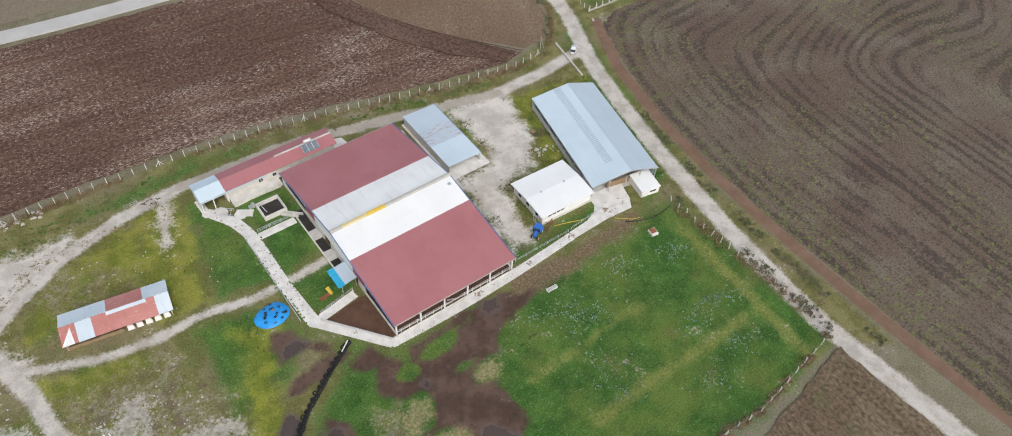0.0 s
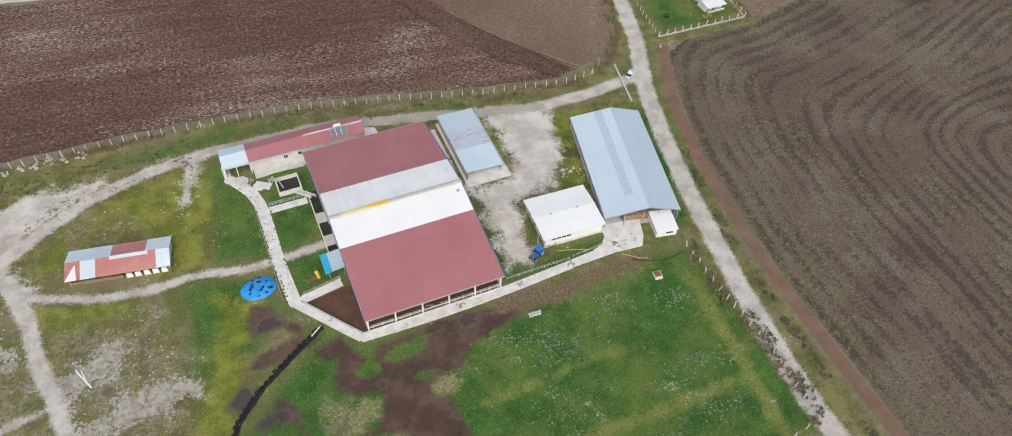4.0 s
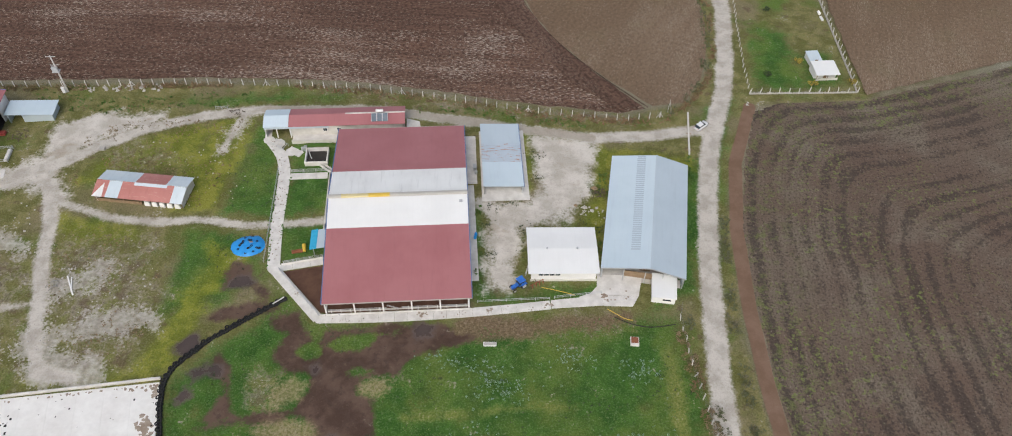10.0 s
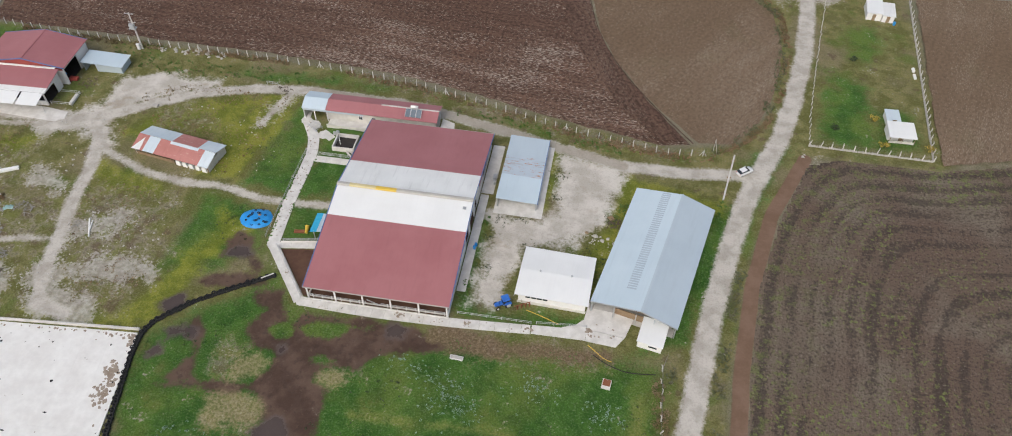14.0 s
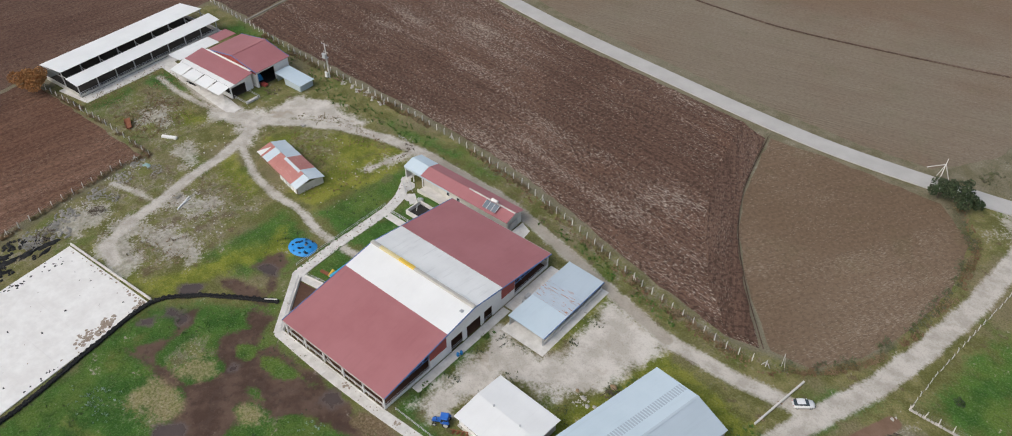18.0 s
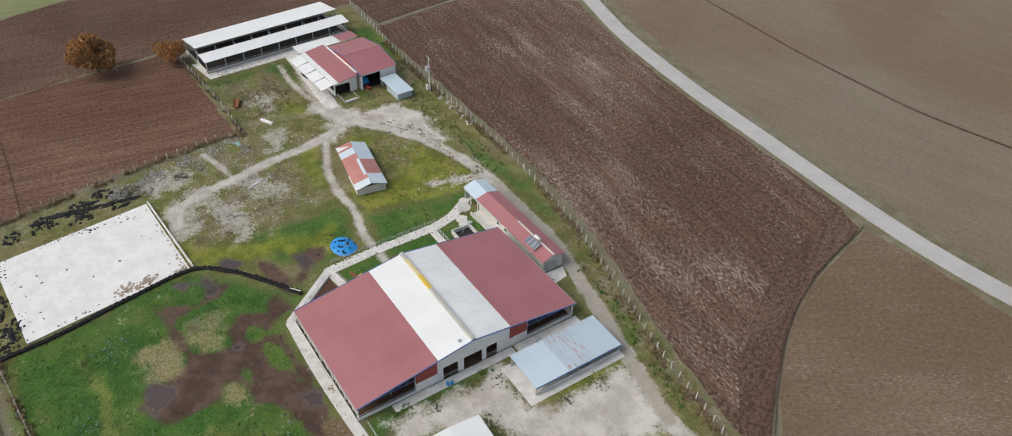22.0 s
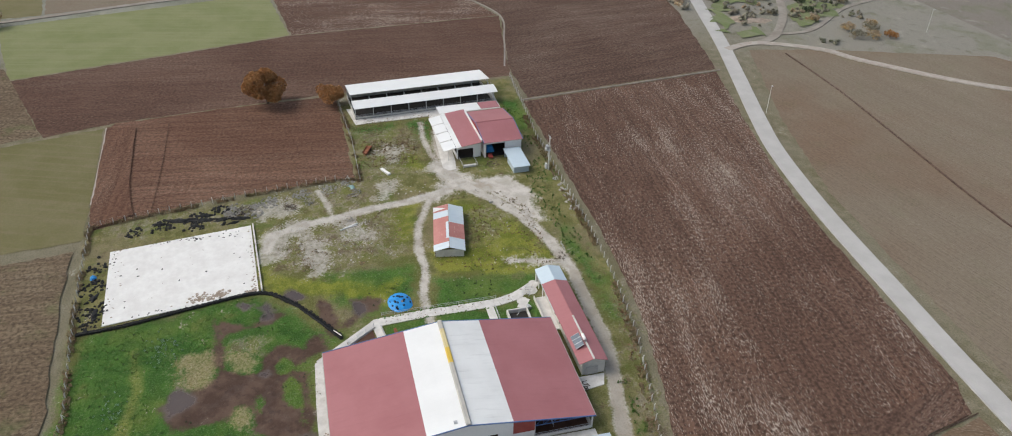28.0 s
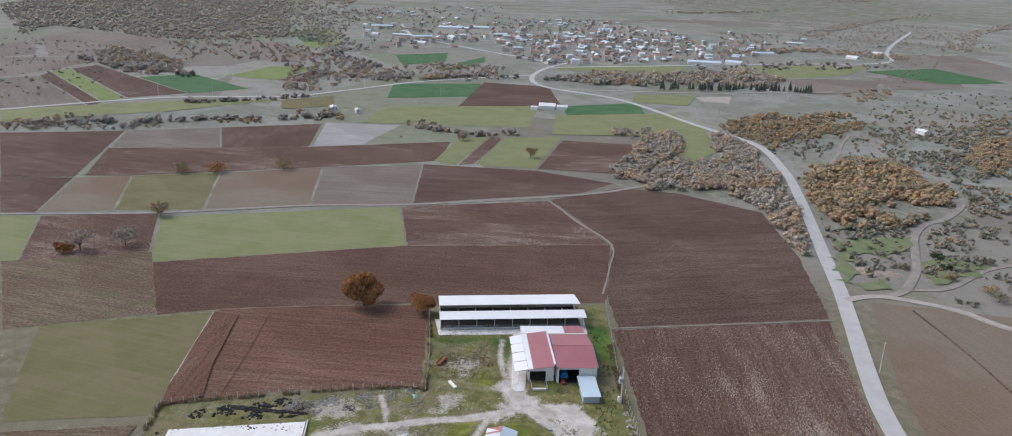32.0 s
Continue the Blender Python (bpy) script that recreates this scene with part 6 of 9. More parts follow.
part("roof_sheet", slope(-1.6, 6.0, -0.75, -0.02, oz(0.75) + 0.07, OR + 0.07, 0.04), OLD_GREY, os_, "overlapping grey sheet")
part("gusset_sheet", Geo().add([(-OL - 0.05, -OW - 0.02, OE + 0.03), (-OL + 2.3, -OW - 0.02, OE + 0.05), (-OL + 2.0, -0.7, oz(0.7) + 0.07), (-OL - 0.05, -OW - 0.02, OE - 0.03), (-OL + 2.3, -OW - 0.02, OE - 0.01), (-OL + 2.0, -0.7, oz(0.7) + 0.01)], [(0, 1, 2), (5, 4, 3), (0, 3, 4, 1), (1, 4, 5, 2), (2, 5, 3, 0)]), WHITE_STAIN, os_, "white triangular roof patch")
part("wall", Geo().box(-OL + 0.4, OL - 0.4, OW - 0.6, OW - 0.4, 0, OE + 0.05), RENDER_WALL, os_)
for x in (-OL + 0.4, OL - 0.6):
    part("end_wall", Geo().box(x, x + 0.2, -OW + 0.5, OW - 0.6, 0, OE + 0.1), RENDER_WALL, os_)
part("front_wall", Geo().box(-OL + 0.6, 0.5, -OW + 0.5, -OW + 0.7, 0, 0.8), WOOD, os_, "brown board front")
for i in range(5):
    x = 1.2 + i * 1.75
    part("feed_sack", Geo().hexa([(x, -OW + 0.25, 0), (x + 1.3, -OW + 0.25, 0), (x + 1.3, -OW + 0.8, 0), (x, -OW + 0.8, 0)], [(x + 0.1, -OW + 0.35, 1.35), (x + 1.2, -OW + 0.35, 1.35), (x + 1.15, -OW + 0.75, 1.3), (x + 0.15, -OW + 0.75, 1.3)]), WHITE_PAINT, os_, "white wall panel between posts")
for i in range(7):
    x = -OL + 0.4 + i * (2 * OL - 0.8) / 6
    part("post", Geo().box(x - 0.07, x + 0.07, -OW + 0.35, -OW + 0.5, 0, OE + 0.02), WOOD, os_)

# ---- the west barns ----
mb = thing("storage_barn", -96, 60.0, 0, 2.0, "tall red-roofed storage barn with open doorway", "barn")
part("roof_sheet", slope_x(-9.2, 3.0, -5.9, 6.5, 5.4, 7.5), RED_ROOF_X, mb)
part("roof_sheet", slope_x(13.7, 3.0, -5.9, 6.5, 5.4, 7.5), RED_ROOF_X, mb)
part("ridge_cap", Geo().box(2.75, 3.25, -5.9, 6.5, 7.48, 7.58), RED_ROOF_X, mb)
for y in (-5.98, 6.58):
    part("edge_trim", Geo().beam((-9.2, y, 5.34), (3.0, y, 7.44), 0.12, 0.24).beam((3.0, y, 7.44), (13.7, y, 5.34), 0.12, 0.24), BLUE_TRIM, mb, "blue edge trim")
for y, m, lab in ((-5.75, RED_PANEL, "red gable panel"), (6.2, WHITE_PAINT, "white gable panel")):
    g = Geo().hexa([(-8.6, y, 4.4), (13.0, y, 4.4), (13.0, y + 0.15, 4.4), (-8.6, y + 0.15, 4.4)], [(-8.6, y, 5.4), (13.0, y, 5.4), (13.0, y + 0.15, 5.4), (-8.6, y + 0.15, 5.4)])
    g.hexa([(-8.6, y, 5.4), (13.0, y, 5.4), (13.0, y + 0.15, 5.4), (-8.6, y + 0.15, 5.4)], [(2.9, y, 7.36), (3.1, y, 7.36), (3.1, y + 0.15, 7.36), (2.9, y + 0.15, 7.36)])
    part("gable_panel", g, m, mb, lab)
for x0, x1, y0, y1 in ((12.85, 13.05, 0.9, 6.2), (12.85, 13.05, -5.7, -5.2), (-8.7, -8.5, -5.6, 6.2), (-8.5, 12.85, 6.2, 6.4), (-8.5, 12.85, -5.75, -5.6)):
    part("wall", Geo().box(x0, x1, y0, y1, 0, 4.39 if y1 - y0 < 0.3 and x1 - x0 > 5 else 5.25), WHITE_PAINT, mb)
part("lintel", Geo().box(12.85, 13.05, -5.2, 0.9, 4.5, 5.25), WHITE_PAINT, mb)
# the shade behind the doorway is painted as this floor's near-black
part("barn_floor", Geo().box(-8.5, 12.85, -5.6, 6.2, -0.02, 0.08), DARK, mb, "floor coloured near-black for the shade behind the doorway")
solid("blue_cover", Geo().hexa([(-88, 56, 0.05), (-85.6, 56, 0.05), (-85.6, 58.6, 0.05), (-88, 58.6, 0.05)], [(-87.6, 56.4, 1.9), (-86, 56.4, 1.7), (-86, 58.2, 1.8), (-87.6, 58.2, 1.9)]), BLUE_TARP, "blue sheeted load in the doorway", "load")
solid("red_trailer", Geo().box(-83.5, -81.3, 56.0, 57.2, 0.3, 0.9).tube((-83, 55.9, 0.3), (-83, 57.3, 0.3), 0.3), RED_PANEL, "small red farm trailer before the barn", "trailer")
an = thing("calf_barn", -95, 49.4, 0, 2.0, "red lean-to barn with white awning", "barn")
part("roof_sheet", slope(-12.2, 12.0, -2.3, 4.2, 4.52, 5.4), RED_ROOF, an)
part("roof_sheet", slope(-12.2, 12.0, -3.9, -2.32, 4.3, 4.52), WHITE_STAIN, an, "white lower roof sheeting")
part("roof_sheet", slope_x(-18.5, -12.25, -3.9, 10.4, 4.3, 4.6), WHITE_STAIN, an, "white roof sheeting")
part("roof_sheet", slope_x(-18.0, -12.6, 10.5, 17.0, 4.5, 4.7), RED_ROOF, an)
for i in range(4):
    x = -11.9 + i * 6.0
    part("awning_sheet", slope(x, x + 5.5, -7.9, -3.95, 3.5, 4.2, 0.06), WHITE_ROOF, an, "white awning sheet")
part("awning_frame", Geo().beam((-12, -6.6, 3.45), (12, -6.6, 3.45), 0.1), STEEL, an)
for i in range(5):
    x = -11.8 + i * 5.95
    part("awning_post", Geo().tube((x, -6.6, 0), (x, -6.6, 3.4), 0.06, n=6), STEEL, an)
for x0, x1, y0, y1, z0, z1 in ((11.0, 11.2, 1.6, 4.0, 0, 5.0), (11.0, 11.2, -3.7, -3.3, 0, 4.2), (11.0, 11.2, -3.3, 1.6, 3.3, 4.5), (-12.0, -11.8, -3.7, 4.0, 0, 4.3), (-11.8, 11.0, -3.7, -3.5, 0, 1.4)):
    part("wall", Geo().box(x0, x1, y0, y1, z0, z1), WHITE_PAINT, an)
# indoor shade is painted into this floor's colour
part("barn_floor", Geo().box(-11.8, 11.0, -3.5, 4.0, -0.02, 0.1), DARK, an, "floor coloured near-black for the shade inside the calf barn")
part("broken_ridge_sheet", Geo().hexa([(-10, 4.0, 5.5), (11, 4.0, 5.5), (11, 4.7, 5.5), (-10, 4.7, 5.5)], [(-10, 4.1, 5.62), (11, 4.1, 5.62), (11, 4.6, 5.62), (-10, 4.6, 5.62)]), WHITE_STAIN, an, "ragged white flashing")
pen = thing("calf_pen", -80.2, 49.2, 0, 2, "small railed pen before the barn door", "pen")
for a, b in (((-3, -2.4), (2.4, -2.4)), ((2.4, -2.4), (2.4, 2.2)), ((2.4, 2.2), (-3, 2.2))):
    for z in (0.6, 1.1):
        part("rail", Geo().tube((*a, z), (*b, z), 0.05, n=6), STEEL, pen)
    part("post", Geo().tube((*a, 0), (*a, 1.2), 0.07, n=6), STEEL, pen)
part("trough", Geo().box(1.4, 2.2, -2.0, 1.8, 0, 0.6), CONCRETE, pen)
mh = thing("tin_hut", -76.4, 63.6, 0, 2, "small tin hut beside the barn", "hut")
part("roof_sheet", slope_x(-5.8, 5.6, -2.9, 2.6, 2.9, 2.3, 0.06), GREY_ROOF, mh)
for x0, x1, y0, y1 in ((4.8, 5.0, -2.5, 2.3), (-5.4, -5.2, -2.5, 2.3), (-5.2, 4.8, 2.1, 2.3), (-2.0, 4.8, -2.5, -2.3)):
    part("wall", Geo().box(x0, x1, y0, y1, 0, 2.28), GREY_ROOF_B, mh)
pv = thing("concrete_paving", label="pale concrete paving round the west barns", category="paving", kind="structure")
part("slab", Geo().prism([(-126.6, 15.6), (-114.0, 17.6), (-116.6, 68.5), (-129.5, 68.6)], -0.02, 0.13), CONCRETE, pv)
part("slab", Geo().prism([(-113.5, 42.6), (-79.2, 40.8), (-77.2, 42.2), (-77.6, 44.6), (-83, 45.4), (-120.4, 47.5), (-120.2, 43)], -0.02, 0.12), CONCRETE, pv)

lb = thing("long_cowshed", -128.2, 42.0, 0, 4.2, "long open cowshed with two white roof strips", "cowshed")
part("roof_sheet", slope_x(-10.0, 2.0, -25, 25, 4.9, 6.4, 0.1), WHITE_ROOF, lb, "upper white roof strip")
part("roof_sheet", slope_x(9.0, 3.7, -25, 26, 4.2, 4.9, 0.1), WHITE_ROOF, lb, "lower white roof strip")
for i in range(9):
    y = -24.6 + i * 6.15
    for x, z in ((-9.4, 4.9), (1.2, 6.2), (8.6, 4.1)):
        part("column", Geo().box(x - 0.12, x + 0.12, y - 0.12, y + 0.12, 0, z), STEEL, lb)
    part("rafter", Geo().beam((-9.8, y, 4.75), (1.3, y, 6.2), 0.12, 0.2).beam((1.3, y, 4.9), (8.8, y, 4.05), 0.12, 0.2), STEEL, lb)
part("back_wall", Geo().box(-9.7, -9.5, -24.6, 24.6, 0, 2.6), RENDER_WALL, lb)
for y in (-24.8, 24.6):
    part("end_wall", Geo().box(-9.4, 8.0, y, y + 0.2, 0, 1.3), RENDER_WALL, lb, "low stained end wall")
    part("end_truss", Geo().beam((-9.4, y + 0.1, 4.6), (1.2, y + 0.1, 4.6), 0.12).beam((-4.2, y + 0.1, 4.6), (-4.2, y + 0.1, 5.5), 0.1), STEEL, lb)
# floor darkened in its colour to stand for shade under the roof strips
part("barn_floor", Geo().box(-9.4, 8.6, -24.6, 24.6, -0.02, 0.14), DARK, lb, "floor coloured near-black for the shade under the roof strips")
part("feed_wall", Geo().box(8.2, 8.4, -24.6, 24.6, 0.14, 0.8), RENDER_WALL, lb)
for z in (1.1, 1.5):
    part("feed_rail", Geo().tube((8.3, -24.6, z), (8.3, 24.6, z), 0.05, n=6), STEEL, lb)

# ---- silage slab with its rows of tyres ----
slab = thing("silage_slab", label="large bleached concrete silage slab", category="slab", kind="structure")
SL = [(-55, -50.6), (-59.6, -15.8), (-30, -13.7), (-24.9, -48.2)]
def on_slab(u, v):
    a, b, c, d = (Vector(p) for p in SL)
    p = (a * (1 - u) + b * u) * (1 - v) + (d * (1 - u) + c * u) * v
    return (p.x, p.y)
for i in range(5):
    for j in range(6):
        part("slab", Geo().prism([on_slab((i + a) / 5 + (0.0002 if a == 0 else -0.0002), (j + b) / 6 + (0.0002 if b == 0 else -0.0002)) for a, b in ((0, 0), (0, 1), (1, 1), (1, 0))], -0.02, 0.2), SLAB_WHITE, slab)
part("kerb", Geo().beam((-59.9, -15.3, 0.3), (-29.9, -12.9, 0.3), 0.35, 0.6), CONCRETE, slab, "concrete edge kerb")

# ---- plants ----
def foliage(name, a, b, c, patch=0.09):
    w = Net(name, 0.85, 0.0, 0.15)
    isl = w.n.new("ShaderNodeNewGeometry").outputs["Random Per Island"]
    tone = w.noise(patch, 2)
    col = w.mix(w.ramp(tone, 0.4, 0.6), a, b)
    col = w.mix(w.math("MULTIPLY", w.ramp(w.noise(patch * 1.7, 2, w.stretch(1, 1.3)), 0.5, 0.6), 0.8), col, c)
    col = w.mix(w.math("MULTIPLY", isl, 0.55), col, tuple(0.45 * v for v in a))
    return w.done(col)


LEAF_RUST = foliage("rust_oak_leaves", (0.36, 0.17, 0.055), (0.28, 0.14, 0.055), (0.42, 0.22, 0.07))
LEAF_MIX = foliage("autumn_scrub_leaves", (0.42, 0.31, 0.19), (0.36, 0.34, 0.24), (0.52, 0.33, 0.13), 0.1)
LEAF_GREY = foliage("bare_grey_twigs", (0.42, 0.37, 0.31), (0.46, 0.39, 0.31), (0.48, 0.35, 0.2), 0.06)
LEAF_OLIVE = foliage("dusky_hill_scrub", (0.24, 0.22, 0.16), (0.2, 0.21, 0.14), (0.34, 0.26, 0.15), 0.05)
LEAF_OAK = foliage("russet_oak_leaves", (0.44, 0.21, 0.08), (0.36, 0.19, 0.08), (0.46, 0.26, 0.11), 0.5)
LEAF_YELLOW = foliage("yellow_shrub_leaves", (0.42, 0.33, 0.06), (0.36, 0.3, 0.07), (0.4, 0.22, 0.08), 0.5)
LEAF_DARK = foliage("dark_evergreen_leaves", (0.05, 0.075, 0.038), (0.075, 0.1, 0.05), (0.08, 0.09, 0.05), 0.4)
WEEDS = foliage("dry_weeds", (0.24, 0.16, 0.09), (0.3, 0.23, 0.14), (0.2, 0.17, 0.08), 0.12)
GRASS = foliage("grass_blades", (0.085, 0.17, 0.035), (0.11, 0.19, 0.045), (0.16, 0.2, 0.065), 0.15)


def leaf_cloud(rng, lobes, n, size):
    """n small leaf clumps on and inside a set of lobes (x, y, z, radius); returns corners, four to a leaf."""
    lob = np.array(lobes, float)
    pick = rng.integers(0, len(lob), n)
    d = rng.normal(size=(n, 3))
    d /= np.linalg.norm(d, axis=1)[:, None]
    r = lob[pick, 3] * rng.uniform(0.55, 1.08, n) ** 0.6
    c = lob[pick, :3] + d * r[:, None] * (1, 1, 0.85)
    u = rng.normal(size=(n, 3))
    u /= np.linalg.norm(u, axis=1)[:, None]
    v = np.cross(u, rng.normal(size=(n, 3)))
    v /= np.linalg.norm(v, axis=1)[:, None]
    s = size * rng.uniform(0.6, 1.35, n)[:, None]
    return np.stack([c - u * s, c - v * s * 0.7, c + u * s, c + v * s * 0.7], 1).reshape(-1, 3)


def quads_mesh(name, verts, mat):
    me = bpy.data.meshes.new(name)
    n = len(verts) // 4
    me.vertices.add(len(verts))
    me.vertices.foreach_set("co", np.asarray(verts, np.float32).ravel())
    me.loops.add(n * 4)
    me.loops.foreach_set("vertex_index", np.arange(n * 4))
    me.polygons.add(n)
    me.polygons.foreach_set("loop_start", np.arange(0, n * 4, 4))
    me.update(calc_edges=True)
    me.materials.append(mat)
    return me


def tree(name, x, y, high, wide, leaf, seed, label, n=1500, size=0.3, trunk=0.3, category="tree"):
    rng = np.random.default_rng(seed)
    t = thing(name, x, y, float(rise(x, y)), 0, label, category)
    g = Geo()
    fork = high * 0.28
    lean = rng.uniform(-0.05, 0.05, 2) * high
    g.tube((0, 0, 0), (lean[0] * 0.4, lean[1] * 0.4, fork), trunk, trunk * 0.75)
    lobes = []
    k = 9
    for i in range(k):
        q = 2.4 * i + rng.uniform(-0.4, 0.4)
        rr = wide * (0.28 + 0.3 * rng.random())
        zz = high * rng.uniform(0.42, 0.86)
        tip = (math.cos(q) * rr, math.sin(q) * rr, zz)
        g.tube((lean[0] * 0.4, lean[1] * 0.4, fork * 0.92), tip, trunk * 0.5, trunk * 0.12, 6)
        lobes.append((*tip, wide * rng.uniform(0.2, 0.34)))
    lobes.append((lean[0], lean[1], high * 0.84, wide * 0.26))
    part("trunk", g, BARK, t)
    part("crown", quads_mesh("crown", leaf_cloud(rng, lobes, n, size), leaf), None, t)
    return t


tree("oak_tree", -137.5, -10.8, 12.5, 10.6, LEAF_OAK, 1, "broad oak with rust-brown autumn leaves", 11000, 0.34, 0.45)
tree("oak_tree", -131.5, 11.0, 7.2, 6.8, LEAF_OAK, 2, "small oak with dull brown leaves by the cowshed", 4600, 0.28, 0.25)
for i, (x, y, h, w, m) in enumerate(((-189, -136.5, 9, 8.5, LEAF_GREY), (-185.5, -141.5, 4, 6, LEAF_RUST), (-196.7, -121, 8.5, 8, LEAF_GREY), (-238.4, -122, 7, 7, LEAF_MIX), (-320.5, -141, 6, 7, LEAF_MIX), (-322.4, -121, 6, 9, LEAF_RUST), (-335, -86, 6, 9, LEAF_MIX), (-380, 65, 7, 6, LEAF_MIX), (-430, 20, 6, 6, LEAF_GREY))):
    tree("field_tree", x, y, h, w, m, 20 + i, "lone field tree with thin brown autumn crown", 700, 0.4, 0.25)
for i, (x, y, h, w) in enumerate(((88.5, 132, 5.2, 5.0), (92.0, 133.0, 6.0, 5.2), (95.2, 131.6, 4.6, 4.6))):
    tree("evergreen_shrub", x, y, h, w, LEAF_DARK, 40 + i, "dense dark evergreen shrub at the junction", 1300, 0.28, 0.2, "shrub")
for i, (x, y) in enumerate(((123, 66.5), (134, 67), (122, 76), (112, 71), (120, 100))):
    tree("garden_shrub", x, y, 1.6, 1.7, LEAF_YELLOW if i < 3 else LEAF_DARK, 60 + i, "small garden shrub in the walled plot", 220, 0.14, 0.06, "shrub")


for i, (x, y, h, w, m) in enumerate(((-160, 238, 3.2, 5, LEAF_MIX), (-151, 236, 3.4, 5.5, LEAF_OLIVE), (-149, 243, 3.0, 5, LEAF_MIX), (-156, 247, 3.6, 6, LEAF_OLIVE), (-148, 251, 2.8, 4.5, LEAF_RUST), (-162, 251, 3.2, 5, LEAF_MIX), (-174, 230, 2.6, 3.6, LEAF_MIX), (-186, 216, 2.2, 3.4, LEAF_OLIVE), (-186, 235, 2.2, 3.8, LEAF_DARK), (-199, 238, 2.4, 4.2, LEAF_DARK), (-194, 259, 2.6, 4, LEAF_OLIVE))):
    tree("roadside_bush", x, y, h, w, m, 80 + i, "low thorny bush in olive and rust tones", 420, 0.3, 0.12, "bush")


def crowns(name, tones, fade=0.5):
    """Massed crowns: a colour for each shrub out of tones, darker and lighter clumps, twiggy relief."""
    w = Net(name, 0.95, 0.0, 0.1)
    r = w.n.new("ShaderNodeValToRGB")
    while len(r.color_ramp.elements) < len(tones):
        r.color_ramp.elements.new(0.5)
    for i, tone in enumerate(tones):
        r.color_ramp.elements[i].position = i / (len(tones) - 1)
        r.color_ramp.elements[i].color = (*tone, 1.0)
    w.l.new(w.attr("tint"), r.inputs["Fac"])
    isl = w.n.new("ShaderNodeNewGeometry").outputs["Random Per Island"]
    fine = w.noise(1.6, 3, None, 0.7)
    c = w.mix(w.math("MULTIPLY", isl, 0.6 * fade), r.outputs[0], w.mix(0.5, r.outputs[0], (0.06, 0.055, 0.042)))
    c = w.mix(w.math("MULTIPLY", w.ramp(fine, 0.45, 0.65), 0.35), c, w.mix(0.5, c, (0.04, 0.035, 0.028)))
    return w.done(c, fine, 0.8, 0.4)


TWIG, TWIG_B = (0.26, 0.23, 0.2), (0.29, 0.245, 0.2)
OCHRE, TAWNY = (0.4, 0.29, 0.15), (0.36, 0.265, 0.175)
OLIVE_DARK, OLIVE_GREY = (0.15, 0.155, 0.1), (0.22, 0.215, 0.16)
WOOD_OAK = crowns("autumn_oak_crowns", [(0.202, 0.202, 0.134), (0.252, 0.235, 0.168), (0.386, 0.286, 0.185), (0.42, 0.302, 0.16), (0.218, 0.21, 0.143), (0.403, 0.252, 0.134), (0.37, 0.277, 0.185), (0.42, 0.302, 0.16), (0.252, 0.235, 0.168), (0.302, 0.26, 0.218)], 0.4)
WOOD_BELT = crowns("bare_belt_crowns", [(0.42, 0.37, 0.32), (0.46, 0.39, 0.32), (0.36, 0.34, 0.27), (0.42, 0.37, 0.32), (0.45, 0.36, 0.26), (0.47, 0.35, 0.22), (0.42, 0.37, 0.32), (0.52, 0.34, 0.18)], 0.35)
WOOD_SCRUB = crowns("dusky_scrub_crowns", [OLIVE_DARK, OLIVE_GREY, OLIVE_DARK, (0.25, 0.22, 0.17), OLIVE_GREY, TAWNY, OCHRE])
# hill crowns lightened and greyed: distance haze is put into these tones
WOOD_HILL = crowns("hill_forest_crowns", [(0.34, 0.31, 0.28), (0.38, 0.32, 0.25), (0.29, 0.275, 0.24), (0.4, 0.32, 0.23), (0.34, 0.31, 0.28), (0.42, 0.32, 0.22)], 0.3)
WOOD_GREY = crowns("bare_grey_crowns", [TWIG, (0.34, 0.3, 0.275), TWIG_B, (0.29, 0.27, 0.24), (0.33, 0.28, 0.235), TAWNY], 0.35)
WOOD_PINE = crowns("dark_conifer_crowns", [(0.05, 0.065, 0.05), (0.07, 0.085, 0.065), (0.1, 0.11, 0.085)], 0.4)


def ico(level):
    bm = bmesh.new()
    bmesh.ops.create_icosphere(bm, subdivisions=level, radius=1.0)
    v = np.array([p.co[:] for p in bm.verts])
    f = np.array([[p.index for p in q.verts] for q in bm.faces])
    bm.free()
    return v, f


ICO = {1: ico(1), 2: ico(2)}


def tris_mesh(name, verts, tris, tint, mat):
    me = bpy.data.meshes.new(name)
    me.vertices.add(len(verts))
    me.vertices.foreach_set("co", np.asarray(verts, np.float32).ravel())
    me.loops.add(tris.size)
    me.loops.foreach_set("vertex_index", tris.ravel().astype(np.int32))
    me.polygons.add(len(tris))
    me.polygons.foreach_set("loop_start", np.arange(0, tris.size, 3))
    me.update(calc_edges=True)
    me.polygons.foreach_set("use_smooth", np.ones(len(tris), bool))
    me.materials.append(mat)
    set_attr(me, "tint", tint)
    return me


